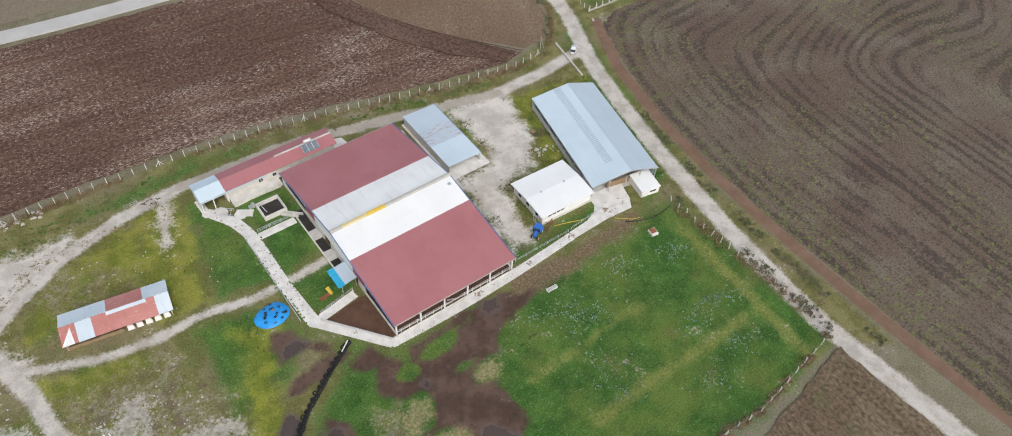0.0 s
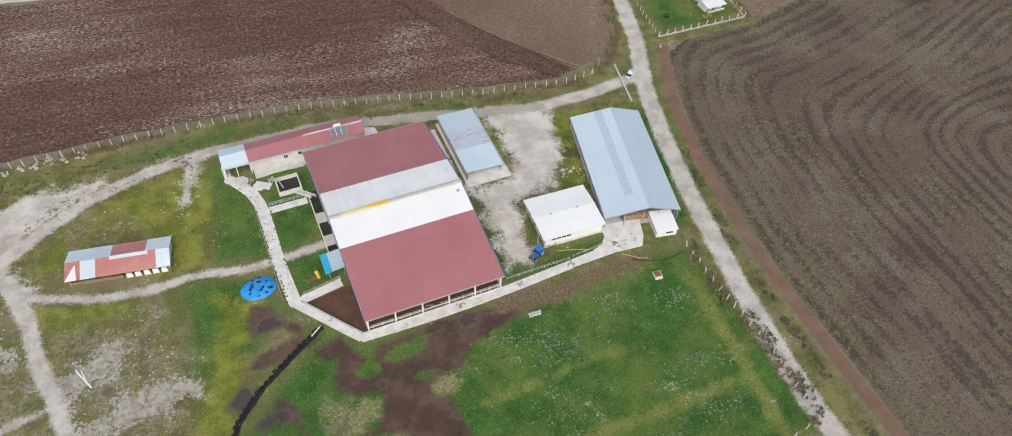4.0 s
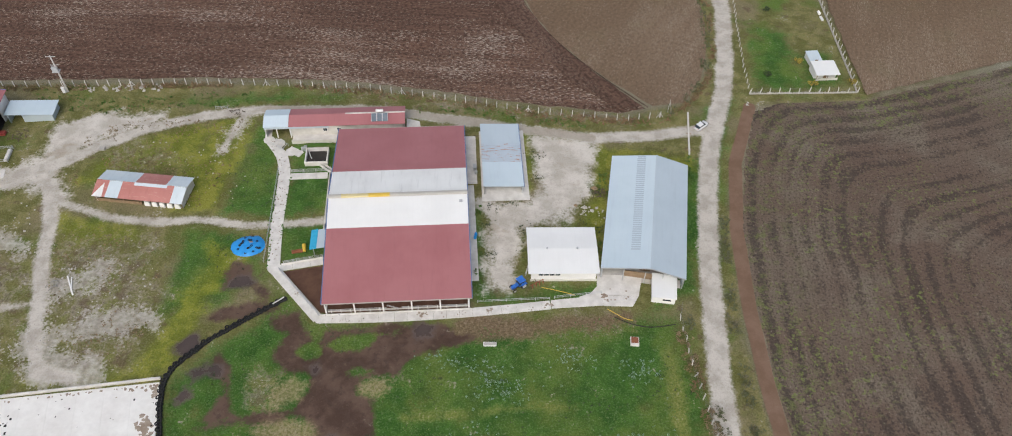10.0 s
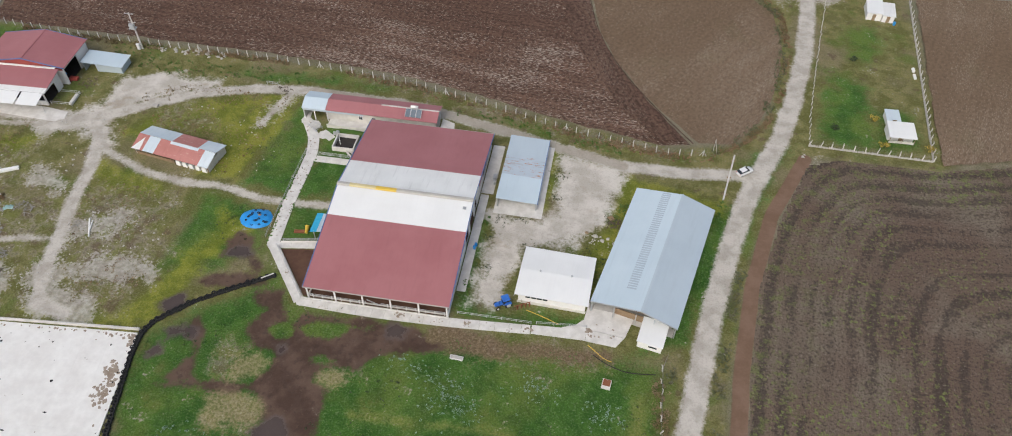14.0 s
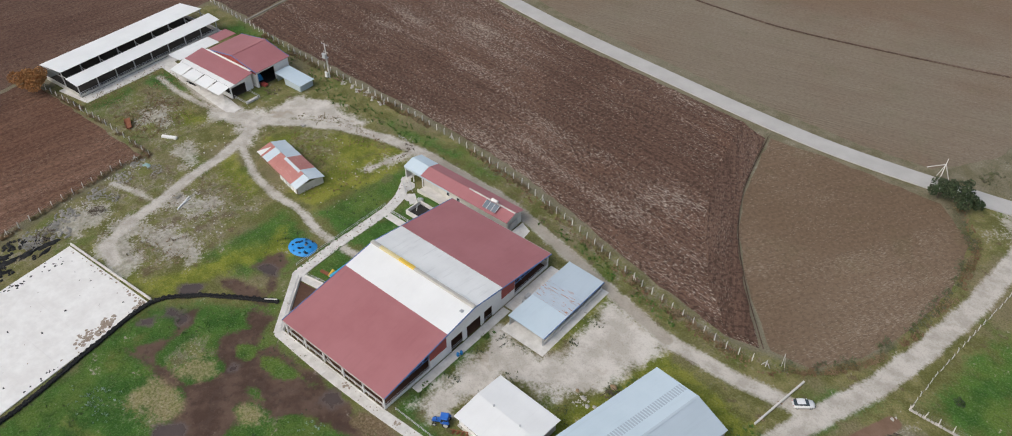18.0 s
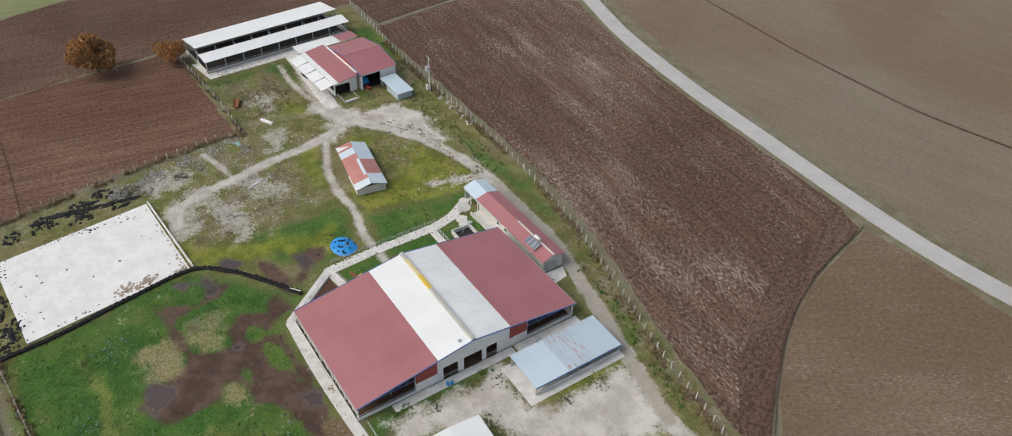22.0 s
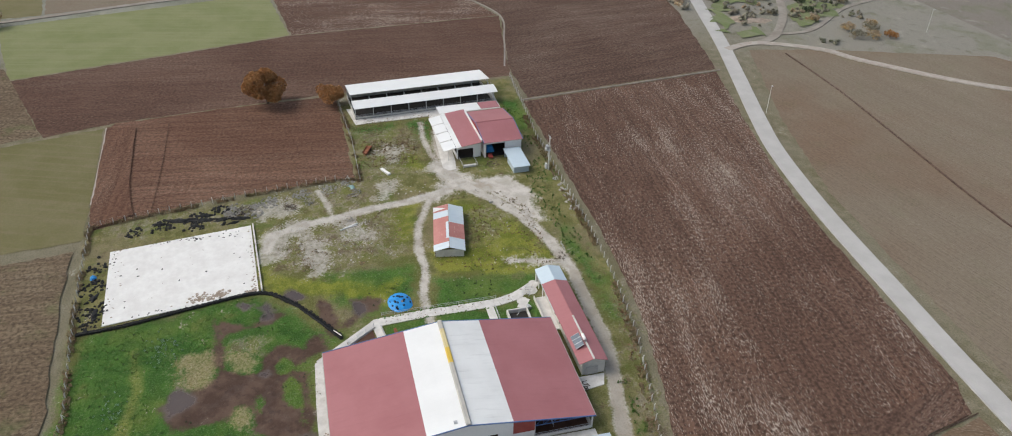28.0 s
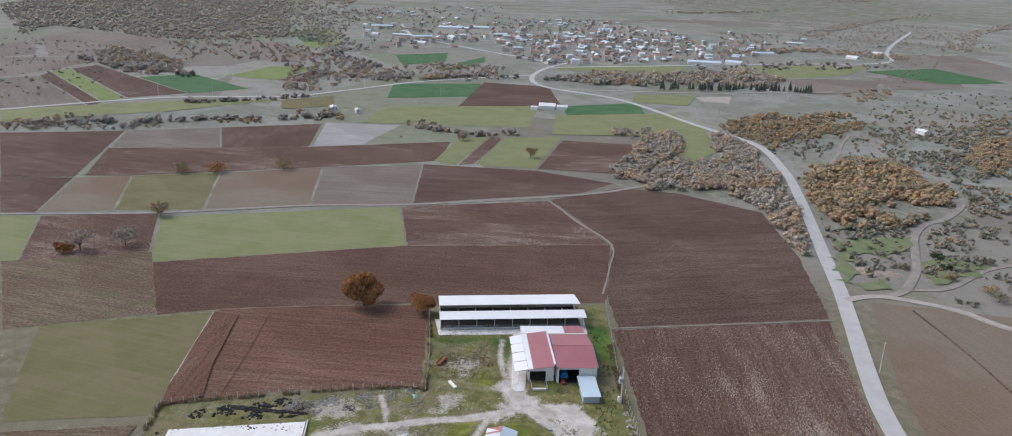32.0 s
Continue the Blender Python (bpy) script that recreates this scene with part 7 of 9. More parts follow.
def scatter_woods(name, zones, mat, label, seed, lumps=4, level=2, leaves=30, size=0.3, warm=0.0, girth=1.0, gaps=-0.3):
    """Woodland: zones of (outline, count, least height, most height); each shrub is a few ragged lumps of crown with loose sprays."""
    rng = np.random.default_rng(seed)
    spots = []
    for poly, count, lo, hi in zones:
        p = np.array(poly)
        made = 0
        while made < count:
            q = rng.uniform(p.min(0), p.max(0), (count * 2, 2))
            q = q[inside(poly, q)][: count - made]
            made += len(q)
            q = q[np.min([to_line(pts, q) - half for half, pts in ROAD_LINES], 0) > 2.5] if len(q) else q
            for x, y in q:
                if noise.noise(Vector((x, y, 0)) * 0.028) + 0.6 * noise.noise(Vector((x, y, 9)) * 0.09) < gaps:
                    continue
                tone = 0.5 + 0.45 * noise.noise(Vector((x, y, 4)) * 0.03) + warm
                spots.append((x, y, lo + (hi - lo) * rng.random() ** 1.4, tone))
    a = np.array(spots)
    n = len(a)
    h = a[:, 2]
    w = h * rng.uniform(0.4, 0.6, n)
    z = rise(a[:, 0], a[:, 1])
    tint = np.clip(a[:, 3] + rng.normal(0, 0.15, n), 0, 1)
    base, face = ICO[level]
    k = len(base)
    c = np.stack([a[:, 0], a[:, 1], z], 1)[:, None, :] + np.stack([rng.uniform(-0.7, 0.7, (n, lumps)) * w[:, None], rng.uniform(-0.7, 0.7, (n, lumps)) * w[:, None], rng.uniform(0.2, 0.62, (n, lumps)) * h[:, None]], 2)
    r = girth * w[:, None] * rng.uniform(0.42, 0.66, (n, lumps))
    c, r, tt = c.reshape(-1, 3), r.ravel(), np.repeat(tint, lumps)
    m = len(r)
    shell = base[None] * (1 + rng.normal(0, 0.2, (m, k, 1)))
    verts = c[:, None, :] + shell * r[:, None, None] * (1, 1, 0.85)
    tris = (face[None] + np.arange(m)[:, None, None] * k).reshape(-1, 3)
    verts, vt = verts.reshape(-1, 3), np.repeat(tt, k)
    if leaves:
        per = np.repeat(np.arange(m), max(1, leaves // lumps))
        d = rng.normal(size=(len(per), 3))
        d /= np.linalg.norm(d, axis=1)[:, None]
        mid = c[per] + d * (r[per] * rng.uniform(0.95, 1.1 + 0.25 / girth ** 2, len(per)))[:, None]
        corner = mid[:, None, :] + rng.normal(size=(len(per), 3, 3)) * (size * h[np.repeat(np.arange(n), lumps)][per] / 5)[:, None, None]
        tris = np.concatenate([tris, np.arange(len(per) * 3).reshape(-1, 3) + len(verts)])
        verts = np.concatenate([verts, corner.reshape(-1, 3)])
        vt = np.concatenate([vt, np.repeat(tt[per], 3)])
    return tagged(new(name, tris_mesh(name, verts, tris, vt, mat)), label, "woodland", kind="stuff")


def conifers(name, spots, mat, label, seed):
    """Pointed conifers, each three ragged cones: spots of (x, y, height)."""
    rng = np.random.default_rng(seed)
    verts, tris, tint = [], [], []
    for x, y, h in spots:
        tone = rng.random()
        for z0, z1, r in ((0.08, 0.6, 0.24), (0.3, 0.82, 0.18), (0.55, 1.0, 0.11)):
            k, m = len(verts), 11
            zb = float(rise(x, y))
            verts += [(x + h * r * rng.uniform(0.7, 1.2) * math.cos(6.283 * i / m), y + h * r * rng.uniform(0.7, 1.2) * math.sin(6.283 * i / m), zb + h * (z0 + rng.uniform(0, 0.1))) for i in range(m)] + [(x, y, zb + h * z1)]
            tris += [(k + i, k + (i + 1) % m, k + m) for i in range(m)]
            tint += [tone] * (m + 1)
    return tagged(new(name, tris_mesh(name, verts, np.array(tris), tint, mat)), label, "woodland", kind="stuff")


RIDGE_WOOD = [(-324, 128), (-375, 157), (-378, 186), (-364, 214), (-323, 218), (-236, 194), (-201, 180), (-204, 174), (-255, 181), (-277, 182), (-309, 166), (-303, 148), (-306, 127)]
UPPER_WOOD = [(-354, 116), (-323, 111), (-324, 128), (-350, 137), (-407, 174), (-458, 186), (-481, 182), (-462, 162), (-403, 135)]
ROAD_WOOD = [(-477, 214), (-463, 229), (-394, 225), (-363, 209), (-373, 196), (-423, 199)]
DENSE_WOOD = [(-343, 235), (-387, 266), (-400, 288), (-390, 299), (-381, 315), (-341, 309), (-315, 314), (-275, 290), (-250, 262), (-234, 212), (-299, 217)]
OAK_ZONES = [
    (DENSE_WOOD, 1150, 3.2, 6.6),
    ([(-517, 231), (-558, 270), (-582, 299), (-555, 310), (-590, 355), (-574, 376), (-501, 346), (-465, 299), (-461, 268), (-419, 241), (-443, 232), (-485, 224)], 900, 2.4, 5.2),
    ([(-465, 417), (-485, 460), (-356, 376), (-365, 366), (-398, 373)], 300, 2.4, 5.4),
    ([(-230, 205), (-330, 225), (-600, 330), (-610, 540), (-480, 500), (-270, 330)], 420, 1.6, 4.2), ([(-350, 376), (-490, 470), (-640, 700), (-420, 640), (-280, 430)], 200, 1.8, 4.4),
    ([(-717, 422), (-755, 474), (-744, 490), (-685, 461), (-661, 417)], 50, 2.5, 5), ([(-560, 474), (-597, 534), (-566, 513), (-542, 470)], 30, 2, 4),
    ([(-307, 313), (-326, 346), (-268, 311), (-266, 289)], 26, 2, 4.5), ([(-479, -175), (-494, -140), (-472, -134), (-462, -168)], 24, 2, 4.5),
    ([(-517, -118), (-538, -101), (-538, -82), (-494, -75), (-485, -111)], 26, 3, 6), ([(-497, -30), (-515, -22), (-464, 13), (-441, 19), (-439, 0), (-410, -43), (-452, -26)], 46, 2, 4.5),
]
scatter_woods("ridge_wood", [(RIDGE_WOOD, 780, 3.2, 6.6), (UPPER_WOOD, 320, 3.0, 6.2), (ROAD_WOOD, 180, 3.0, 6.0), ([(-478, 134), (-483, 173), (-447, 165), (-443, 128)], 26, 3, 6), ([(-1140, 402), (-1262, 583), (-1231, 716), (-1108, 722), (-1130, 640), (-1210, 600), (-1110, 410)], 240, 4, 9), ([(-774, 118), (-836, 169), (-832, 229), (-867, 303), (-904, 383), (-817, 399), (-750, 365), (-745, 290), (-740, 198), (-735, 143)], 420, 5, 10), ([(-844, -190), (-897, -144), (-794, -92), (-886, -23), (-867, 63), (-746, 59), (-726, -35), (-683, -109), (-617, -126), (-635, -158)], 260, 4, 9), ([(-899, -455), (-948, -451), (-897, -382), (-830, -320), (-733, -286), (-711, -317), (-747, -364)], 170, 5, 10), ([(-448, -315), (-485, -279), (-470, -236), (-494, -216), (-443, -200), (-431, -254), (-422, -301)], 90, 2.5, 6), ([(-1069, -426), (-1164, -343), (-1029, -187), (-892, -162), (-853, -228), (-896, -306), (-848, -327)], 200, 3, 7)], WOOD_BELT, "belt of bare grey and rust trees along the road", 5, 5, 1, 110, 0.32, 0.0, 0.7, -0.6)
scatter_woods("oak_scrub", OAK_ZONES, WOOD_OAK, "dense autumn oak scrub in rust and ochre", 6, 5, 1, 80, 0.3, 0.0, 0.82)
scatter_woods("scattered_scrub", [([(-237, 253), (-252, 281), (-225, 271), (-197, 260), (-184, 252), (-165, 225), (-170, 216)], 60, 1.6, 3.8), ([(-264, 291), (-318, 320), (-368, 341), (-408, 344), (-478, 389), (-507, 534), (-317, 392), (-303, 340), (-258, 299)], 520, 1.6, 4.4), ([(-214, 191), (-239, 216), (-248, 252), (-256, 262), (-230, 242), (-231, 212)], 60, 1.2, 3.2), ([(-519, 360), (-556, 507), (-268, 318), (-157, 245), (-145, 222), (-175, 194), (-236, 200), (-316, 323), (-381, 318), (-402, 305)], 1500, 1.2, 3.4), ([(-450, 245), (-560, 330), (-470, 330), (-400, 255)], 260, 1.0, 3.0), ([(-600, 380), (-760, 560), (-700, 760), (-420, 640), (-280, 430), (-270, 330), (-520, 400)], 900, 1, 3.2), ([(-205, 190), (-440, 236), (-440, 246), (-205, 200)], 80, 0.8, 2.4)], WOOD_SCRUB, "scattered dark scrub on rough pasture", 7, 4, 1, 28, 0.4)
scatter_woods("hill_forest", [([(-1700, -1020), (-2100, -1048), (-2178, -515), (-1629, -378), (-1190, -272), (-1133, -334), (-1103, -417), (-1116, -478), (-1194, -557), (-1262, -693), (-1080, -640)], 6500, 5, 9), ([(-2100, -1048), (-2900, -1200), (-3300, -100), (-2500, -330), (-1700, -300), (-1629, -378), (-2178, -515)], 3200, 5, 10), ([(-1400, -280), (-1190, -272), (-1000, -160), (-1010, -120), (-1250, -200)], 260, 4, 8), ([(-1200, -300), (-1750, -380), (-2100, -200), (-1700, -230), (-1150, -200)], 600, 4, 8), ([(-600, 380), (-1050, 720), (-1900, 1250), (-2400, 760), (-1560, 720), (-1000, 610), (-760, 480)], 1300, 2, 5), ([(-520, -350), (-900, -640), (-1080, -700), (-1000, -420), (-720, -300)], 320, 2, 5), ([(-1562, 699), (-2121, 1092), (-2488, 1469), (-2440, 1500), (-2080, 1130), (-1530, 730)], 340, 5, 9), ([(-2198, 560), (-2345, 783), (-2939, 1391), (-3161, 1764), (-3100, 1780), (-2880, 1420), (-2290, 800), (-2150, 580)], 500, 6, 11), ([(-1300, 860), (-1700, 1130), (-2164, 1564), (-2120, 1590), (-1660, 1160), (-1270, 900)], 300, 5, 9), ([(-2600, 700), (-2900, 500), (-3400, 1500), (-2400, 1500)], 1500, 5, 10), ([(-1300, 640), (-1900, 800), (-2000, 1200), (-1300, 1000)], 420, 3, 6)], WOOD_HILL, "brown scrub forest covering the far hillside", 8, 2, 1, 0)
HEDGE = [([(-442, -311), (-436, -310), (-450, -262), (-464, -207), (-482, -175), (-480, -130), (-508, -85), (-516, -86), (-488, -130), (-489, -176), (-471, -208), (-459, -264)], 90, 3, 7),
         ([(-840, -212), (-721, -97), (-774, 40), (-764, 109), (-734, 213), (-742, 214), (-772, 112), (-786, 44), (-728, -92)], 130, 4, 8),
         ([(-575, -300), (-552, -214), (-578, -155), (-602, -126), (-610, -126), (-588, -155), (-560, -214)], 60, 2.5, 6),
         ([(-998, -190), (-801, -108), (-808, -76), (-830, -80), (-1000, -170)], 60, 4, 9),
         ([(-844, -450), (-752, -317), (-708, -274), (-718, -270), (-790, -401)], 60, 4, 9),
         ([(-480, -32), (-447, 8), (-445, 39), (-450, 60), (-458, 60), (-455, 20), (-490, -24)], 50, 2.5, 6),
         ([(-900, 300), (-960, 560), (-1030, 640), (-1060, 560), (-960, 300)], 80, 4, 8)]
scatter_woods("hedgerow", HEDGE, WOOD_GREY, "rows of bare grey trees between far fields", 9)
rng_c = random.Random(10)
CONIFER_LINE = smooth_line([(-718, 226), (-718, 281), (-728, 340), (-722, 392)], 3.2)
conifers("conifer_row", [(p.x + rng_c.uniform(-7, 7), p.y + rng_c.uniform(-2, 2), rng_c.uniform(6, 12)) for p in CONIFER_LINE if rng_c.random() < 0.85], WOOD_PINE, "row of dark conifers along the side road", 10)



def verge(name, lines, mat, label, seed, per_m, quads, size, spread):
    """Weeds, tufts or brush strewn along lines (points, offset range)."""
    rng = np.random.default_rng(seed)
    out = []
    for pts, lo, hi in lines:
        for a, b in zip(pts[:-1], pts[1:]):
            a, b = np.array(a, float), np.array(b, float)
            d = b - a
            n = int(np.hypot(*d) * per_m)
            s = np.array([-d[1], d[0]]) / np.hypot(*d)
            for t in rng.random(n):
                o = rng.uniform(lo, hi)
                if noise.noise(Vector((*(a + d * t) * 0.12, seed))) < -0.12:
                    continue
                p = a + d * t + s * o
                h = spread * rng.uniform(0.4, 1.2)
                out.append(leaf_cloud(rng, [(p[0], p[1], 0.15 + h * 0.4, h * 0.6), (p[0] + h * 0.4, p[1], 0.1 + h * 0.25, h * 0.45)], quads, size))
    return tagged(new(name, quads_mesh(name, np.concatenate(out), mat)), label, "weeds", kind="stuff")


FENCE_N = [(-142, 78.5), (-108.5, 76), (-94, 74.7), (-64, 74.1), (-39, 73.8), (-15, 72.2), (6, 69.6), (28, 64.4), (49, 58.7), (71.5, 55), (82.5, 56.3)]
FENCE_W = [(-130, 13.3), (-102.4, 15.2), (-77.3, 15.4), (-78.9, 8.3), (-77, -8.5), (-73.9, -26.3), (-71, -43.1), (-68, -57.5), (-38, -55.5), (-14.7, -53.1), (3, -51), (48, -54.4), (73.1, -51)]
FENCE_E = [(73.1, -51), (73.9, -35.5), (72.4, -18), (72.2, -5), (73.2, -1.5)]
verge("dry_weeds", [(FENCE_N[1:], -1.7, 0.5), (FENCE_W, -0.7, 0.8), (FENCE_E, -1.2, 1.6), ([(82.5, 57), (88, 60.8), (95, 70), (99.6, 84), (102.4, 103), (101, 120), (93, 131)], -1.3, 0.4)], WEEDS, "brown dry weeds and brush along the fences", 11, 4.6, 16, 0.17, 0.85)
BRUSH_GREEN = foliage("grey_green_brush", (0.15, 0.16, 0.09), (0.2, 0.18, 0.12), (0.12, 0.14, 0.06), 0.2)
BRUSH = foliage("dead_brown_brush", (0.24, 0.14, 0.08), (0.3, 0.2, 0.12), (0.2, 0.12, 0.07), 0.2)
verge("dead_brush", [(FENCE_N[5:], -2.4, 0.6), ([(102.4, 103), (101, 120), (93, 131)], -1.6, 0.4)], BRUSH, "brown dead brush along the field fence", 17, 2.2, 12, 0.16, 0.55)
verge("road_brush", [([(82.5, 57), (88, 60.8), (95, 70), (99.6, 84), (102.4, 103), (101, 120), (93, 131)], -0.6, 2.2), ([(90.2, 145.6), (95.8, 144.8), (97.9, 151.2), (99.9, 158.4), (101.5, 165.7), (104.0, 175.6)], -2.0, 2.5), ([(74, -50), (75, -34), (73.6, -18), (73.4, -4)], -1.4, 0.6), ([(80.6, -60), (81.4, -30), (83, -6), (86.4, 14), (89.6, 28)], -0.8, 1.4)], BRUSH_GREEN, "grey-green weeds and brush along the road verges", 18, 4.2, 14, 0.17, 0.8)
verge("tall_grass", [([(60.5, 46), (66, 44), (64, 38), (57, 9)], -2.5, 1.0), ([(76, 2), (84, 36), (86, 41)], -1.0, 3.0), ([(31.5, 6), (32.6, 28)], -0.6, 1.0), ([(17, 60.5), (29, 60), (45, 56), (60, 53)], -0.5, 2.0), ([(-118, 72), (-80, 71), (-62, 66), (-40, 67), (-15, 67)], -3, 3), ([(-12, 49.5), (-1.5, 49.6)], -1.6, 0.4)], GRASS, "lush green grass clumps along tracks and walls", 12, 2.6, 14, 0.16, 0.55)


def tufts(name, polys, count, mat, label, seed, size):
    rng = np.random.default_rng(seed)
    pts = []
    for poly, k in zip(polys, count):
        p = np.array(poly)
        q = rng.uniform(p.min(0), p.max(0), (k, 2))
        q = q[inside(list(poly), q)]
        bare = np.max([depth_in(m, q) for m in MUD + TAN + PONDS], 0) > -0.5
        q = q[~bare]
        keep = [noise.noise(Vector((x * 0.11, y * 0.11, seed))) > -0.25 + 0.4 * rng.random() for x, y in q]
        pts.append(q[np.array(keep, bool)])
    q = np.concatenate(pts)
    lobes = np.column_stack([q, np.full(len(q), 0.08), np.full(len(q), 0.3)])
    out = [leaf_cloud(rng, [l], 5, size) for l in lobes]
    return tagged(new(name, quads_mesh(name, np.concatenate(out), mat)), label, "grass", kind="stuff")


tufts("meadow_grass", [LUSH[0]], [9000], GRASS, "uneven tufts of green meadow grass", 13, 0.13)
tufts("rough_grass", [THIN[0], THIN[1], THIN[2], [(-62, 60), (-20, 60), (-30, 30), (-62, 40)], [(-118, 14), (-84, 16), (-84, 40), (-118, 44)]], [1500, 600, 600, 1600, 1200], WEEDS, "thin yellowed tufts on the rough ground", 14, 0.17)

THISTLE = foliage("pale_thistle_leaves", (0.24, 0.34, 0.27), (0.29, 0.38, 0.31), (0.2, 0.32, 0.18), 0.3)


def clumps(name, centres, count, spread, mat, label, seed, size=0.16, quads=9):
    """Single weeds growing in loose patches round given centres."""
    rng = np.random.default_rng(seed)
    out = []
    for cx, cy in centres:
        for _ in range(int(count * rng.uniform(0.6, 1.3))):
            x, y = cx + rng.normal() * spread, cy + rng.normal() * spread * 0.7
            out.append(leaf_cloud(rng, [(x, y, 0.2, rng.uniform(0.12, 0.36))], quads, size))
    return tagged(new(name, quads_mesh(name, np.concatenate(out), mat)), label, "weeds", kind="stuff")


clumps("thistle_patch", [(61.8, -16.3), (49, -13.1), (60.1, -30.5), (64.5, -31.8), (33, -18.4), (29.8, -27.9), (28.3, -31.9), (24.2, -12.2), (30.2, -36.3), (52.8, -32.2), (57.7, -41.2), (37.1, -19.5), (31.6, -14.6), (3, -42), (-14, -34), (18, -44), (46, -44)], 46, 2.3, THISTLE, "patches of pale blue-green thistles in the pasture", 31, 0.12)
clumps("yard_weeds", [(35.5, 27.6), (40.5, 28.2), (33.6, 22), (34.2, 14), (42.6, 20.5), (42.2, 14.5), (55.6, 22.4), (59.6, 31.2), (46.8, 36), (47, 44), (57.4, 14), (58.6, 20)], 16, 1.1, LEAF_DARK, "low dark weeds at the edges of the gravel yard", 33, 0.13, 7)
clumps("dock_weeds", [(14, -28), (40, -29), (20, -17), (52, -22), (-16, -40), (6, -46), (66, -20), (-20, -12), (2, -6), (-24, 16), (-22, 40), (-18, 34)], 20, 3.4, LEAF_DARK, "dark dock weeds standing in the grass", 32, 0.14, 7)

# ---- fences ----
post_mesh = Geo().box(-0.09, 0.09, -0.09, 0.09, 0, 1.75).hexa([(-0.07, -0.07, 1.75), (0.07, -0.07, 1.75), (0.07, 0.07, 1.75), (-0.07, 0.07, 1.75)], [(-0.05, 0.14, 2.05), (0.05, 0.14, 2.05), (0.05, 0.24, 2.02), (-0.05, 0.24, 2.02)]).mesh("post", POST)
stay_mesh = Geo().beam((0.9, 0, 0), (0.05, 0, 1.5), 0.1).beam((-0.9, 0, 0), (-0.05, 0, 1.5), 0.1).mesh("stay", POST)


def fence(name, pts, gap, label, wires=4, lean=2.0, stays=12, seed=1, scale=1.0):
    rng = random.Random(seed)
    t = thing(name, label=label, category="fence", kind="structure")
    where = []
    for a, b in zip(pts[:-1], pts[1:]):
        a, b = Vector(a), Vector(b)
        n = max(1, round((b - a).length / gap))
        where += [(a + (b - a) * i / n, math.degrees(math.atan2(b.y - a.y, b.x - a.x))) for i in range(n)]
    for i, (p, ang) in enumerate(where):
        m = pose(p.x + rng.uniform(-0.08, 0.08), p.y + rng.uniform(-0.08, 0.08), -0.05, rng.uniform(-lean, lean), rng.uniform(-lean, lean), ang + rng.uniform(-4, 4))
        part("post", post_mesh, None, t, at=m @ Matrix.Scale(scale, 4))
        if stays and i % stays == stays // 2:
            part("stay", stay_mesh, None, t, at=pose(p.x, p.y, -0.05, 0, 0, ang))
    for k in range(wires):
        g = Geo()
        z = 0.35 + k * 1.35 / max(1, wires - 1)
        for a, b in zip(pts[:-1], pts[1:]):
            g.tube((*a, z * scale), (*b, z * scale), 0.012, n=3)
        part("wire", g, WIRE, t)
    return t


fence("wire_fence", FENCE_N, 2.9, "long fence of pale concrete posts and wire")
fence("wire_fence", FENCE_W, 3.0, "fence of pale concrete posts round the pasture", seed=2)
fence("wire_fence", FENCE_E, 2.6, "fence of leaning concrete posts beside the road", 4, 9.0, 0, 3)
fence("garden_fence", [(105.3, 64), (106.5, 75), (110.5, 100), (115.3, 127), (117.5, 137)], 2.4, "low fence of pale posts beside the earth road", 3, 5, 0, 4, 0.8)
fence("garden_fence", [(105.3, 64), (134.3, 63.3)], 2.6, "fence of leaning pale posts round the garden", 4, 8, 0, 5)
fence("garden_fence", [(134.3, 63.3), (140.1, 132.8)], 2.6, "fence of leaning pale posts round the garden", 4, 8, 0, 6)
gw = thing("garden_wall", label="low rubble wall under the garden fence", category="wall", kind="structure")
rng0 = random.Random(5)
for a, b in (((105.3, 64), (134.3, 63.3)), ((134.3, 63.3), (140.1, 132.8))):
    a, b = Vector(a), Vector(b)
    n = int((b - a).length / 0.75)
    ang = math.degrees(math.atan2(b.y - a.y, b.x - a.x))
    for i in range(n):
        p = a + (b - a) * (i + 0.5) / n
        w, h = rng0.uniform(0.3, 0.42), rng0.uniform(0.3, 0.5)
        part("stone", Geo().hexa([(-w, -0.2, 0), (w, -0.22, 0), (w * 0.95, 0.2, 0), (-w, 0.22, 0)], [(-w * 0.8, -0.15, h), (w * 0.85, -0.13, h * 0.9), (w * 0.8, 0.15, h), (-w * 0.8, 0.16, h * 0.95)]), STONE, gw, at=pose(p.x, p.y, -0.03, 0, 0, ang + rng0.uniform(-8, 8)))

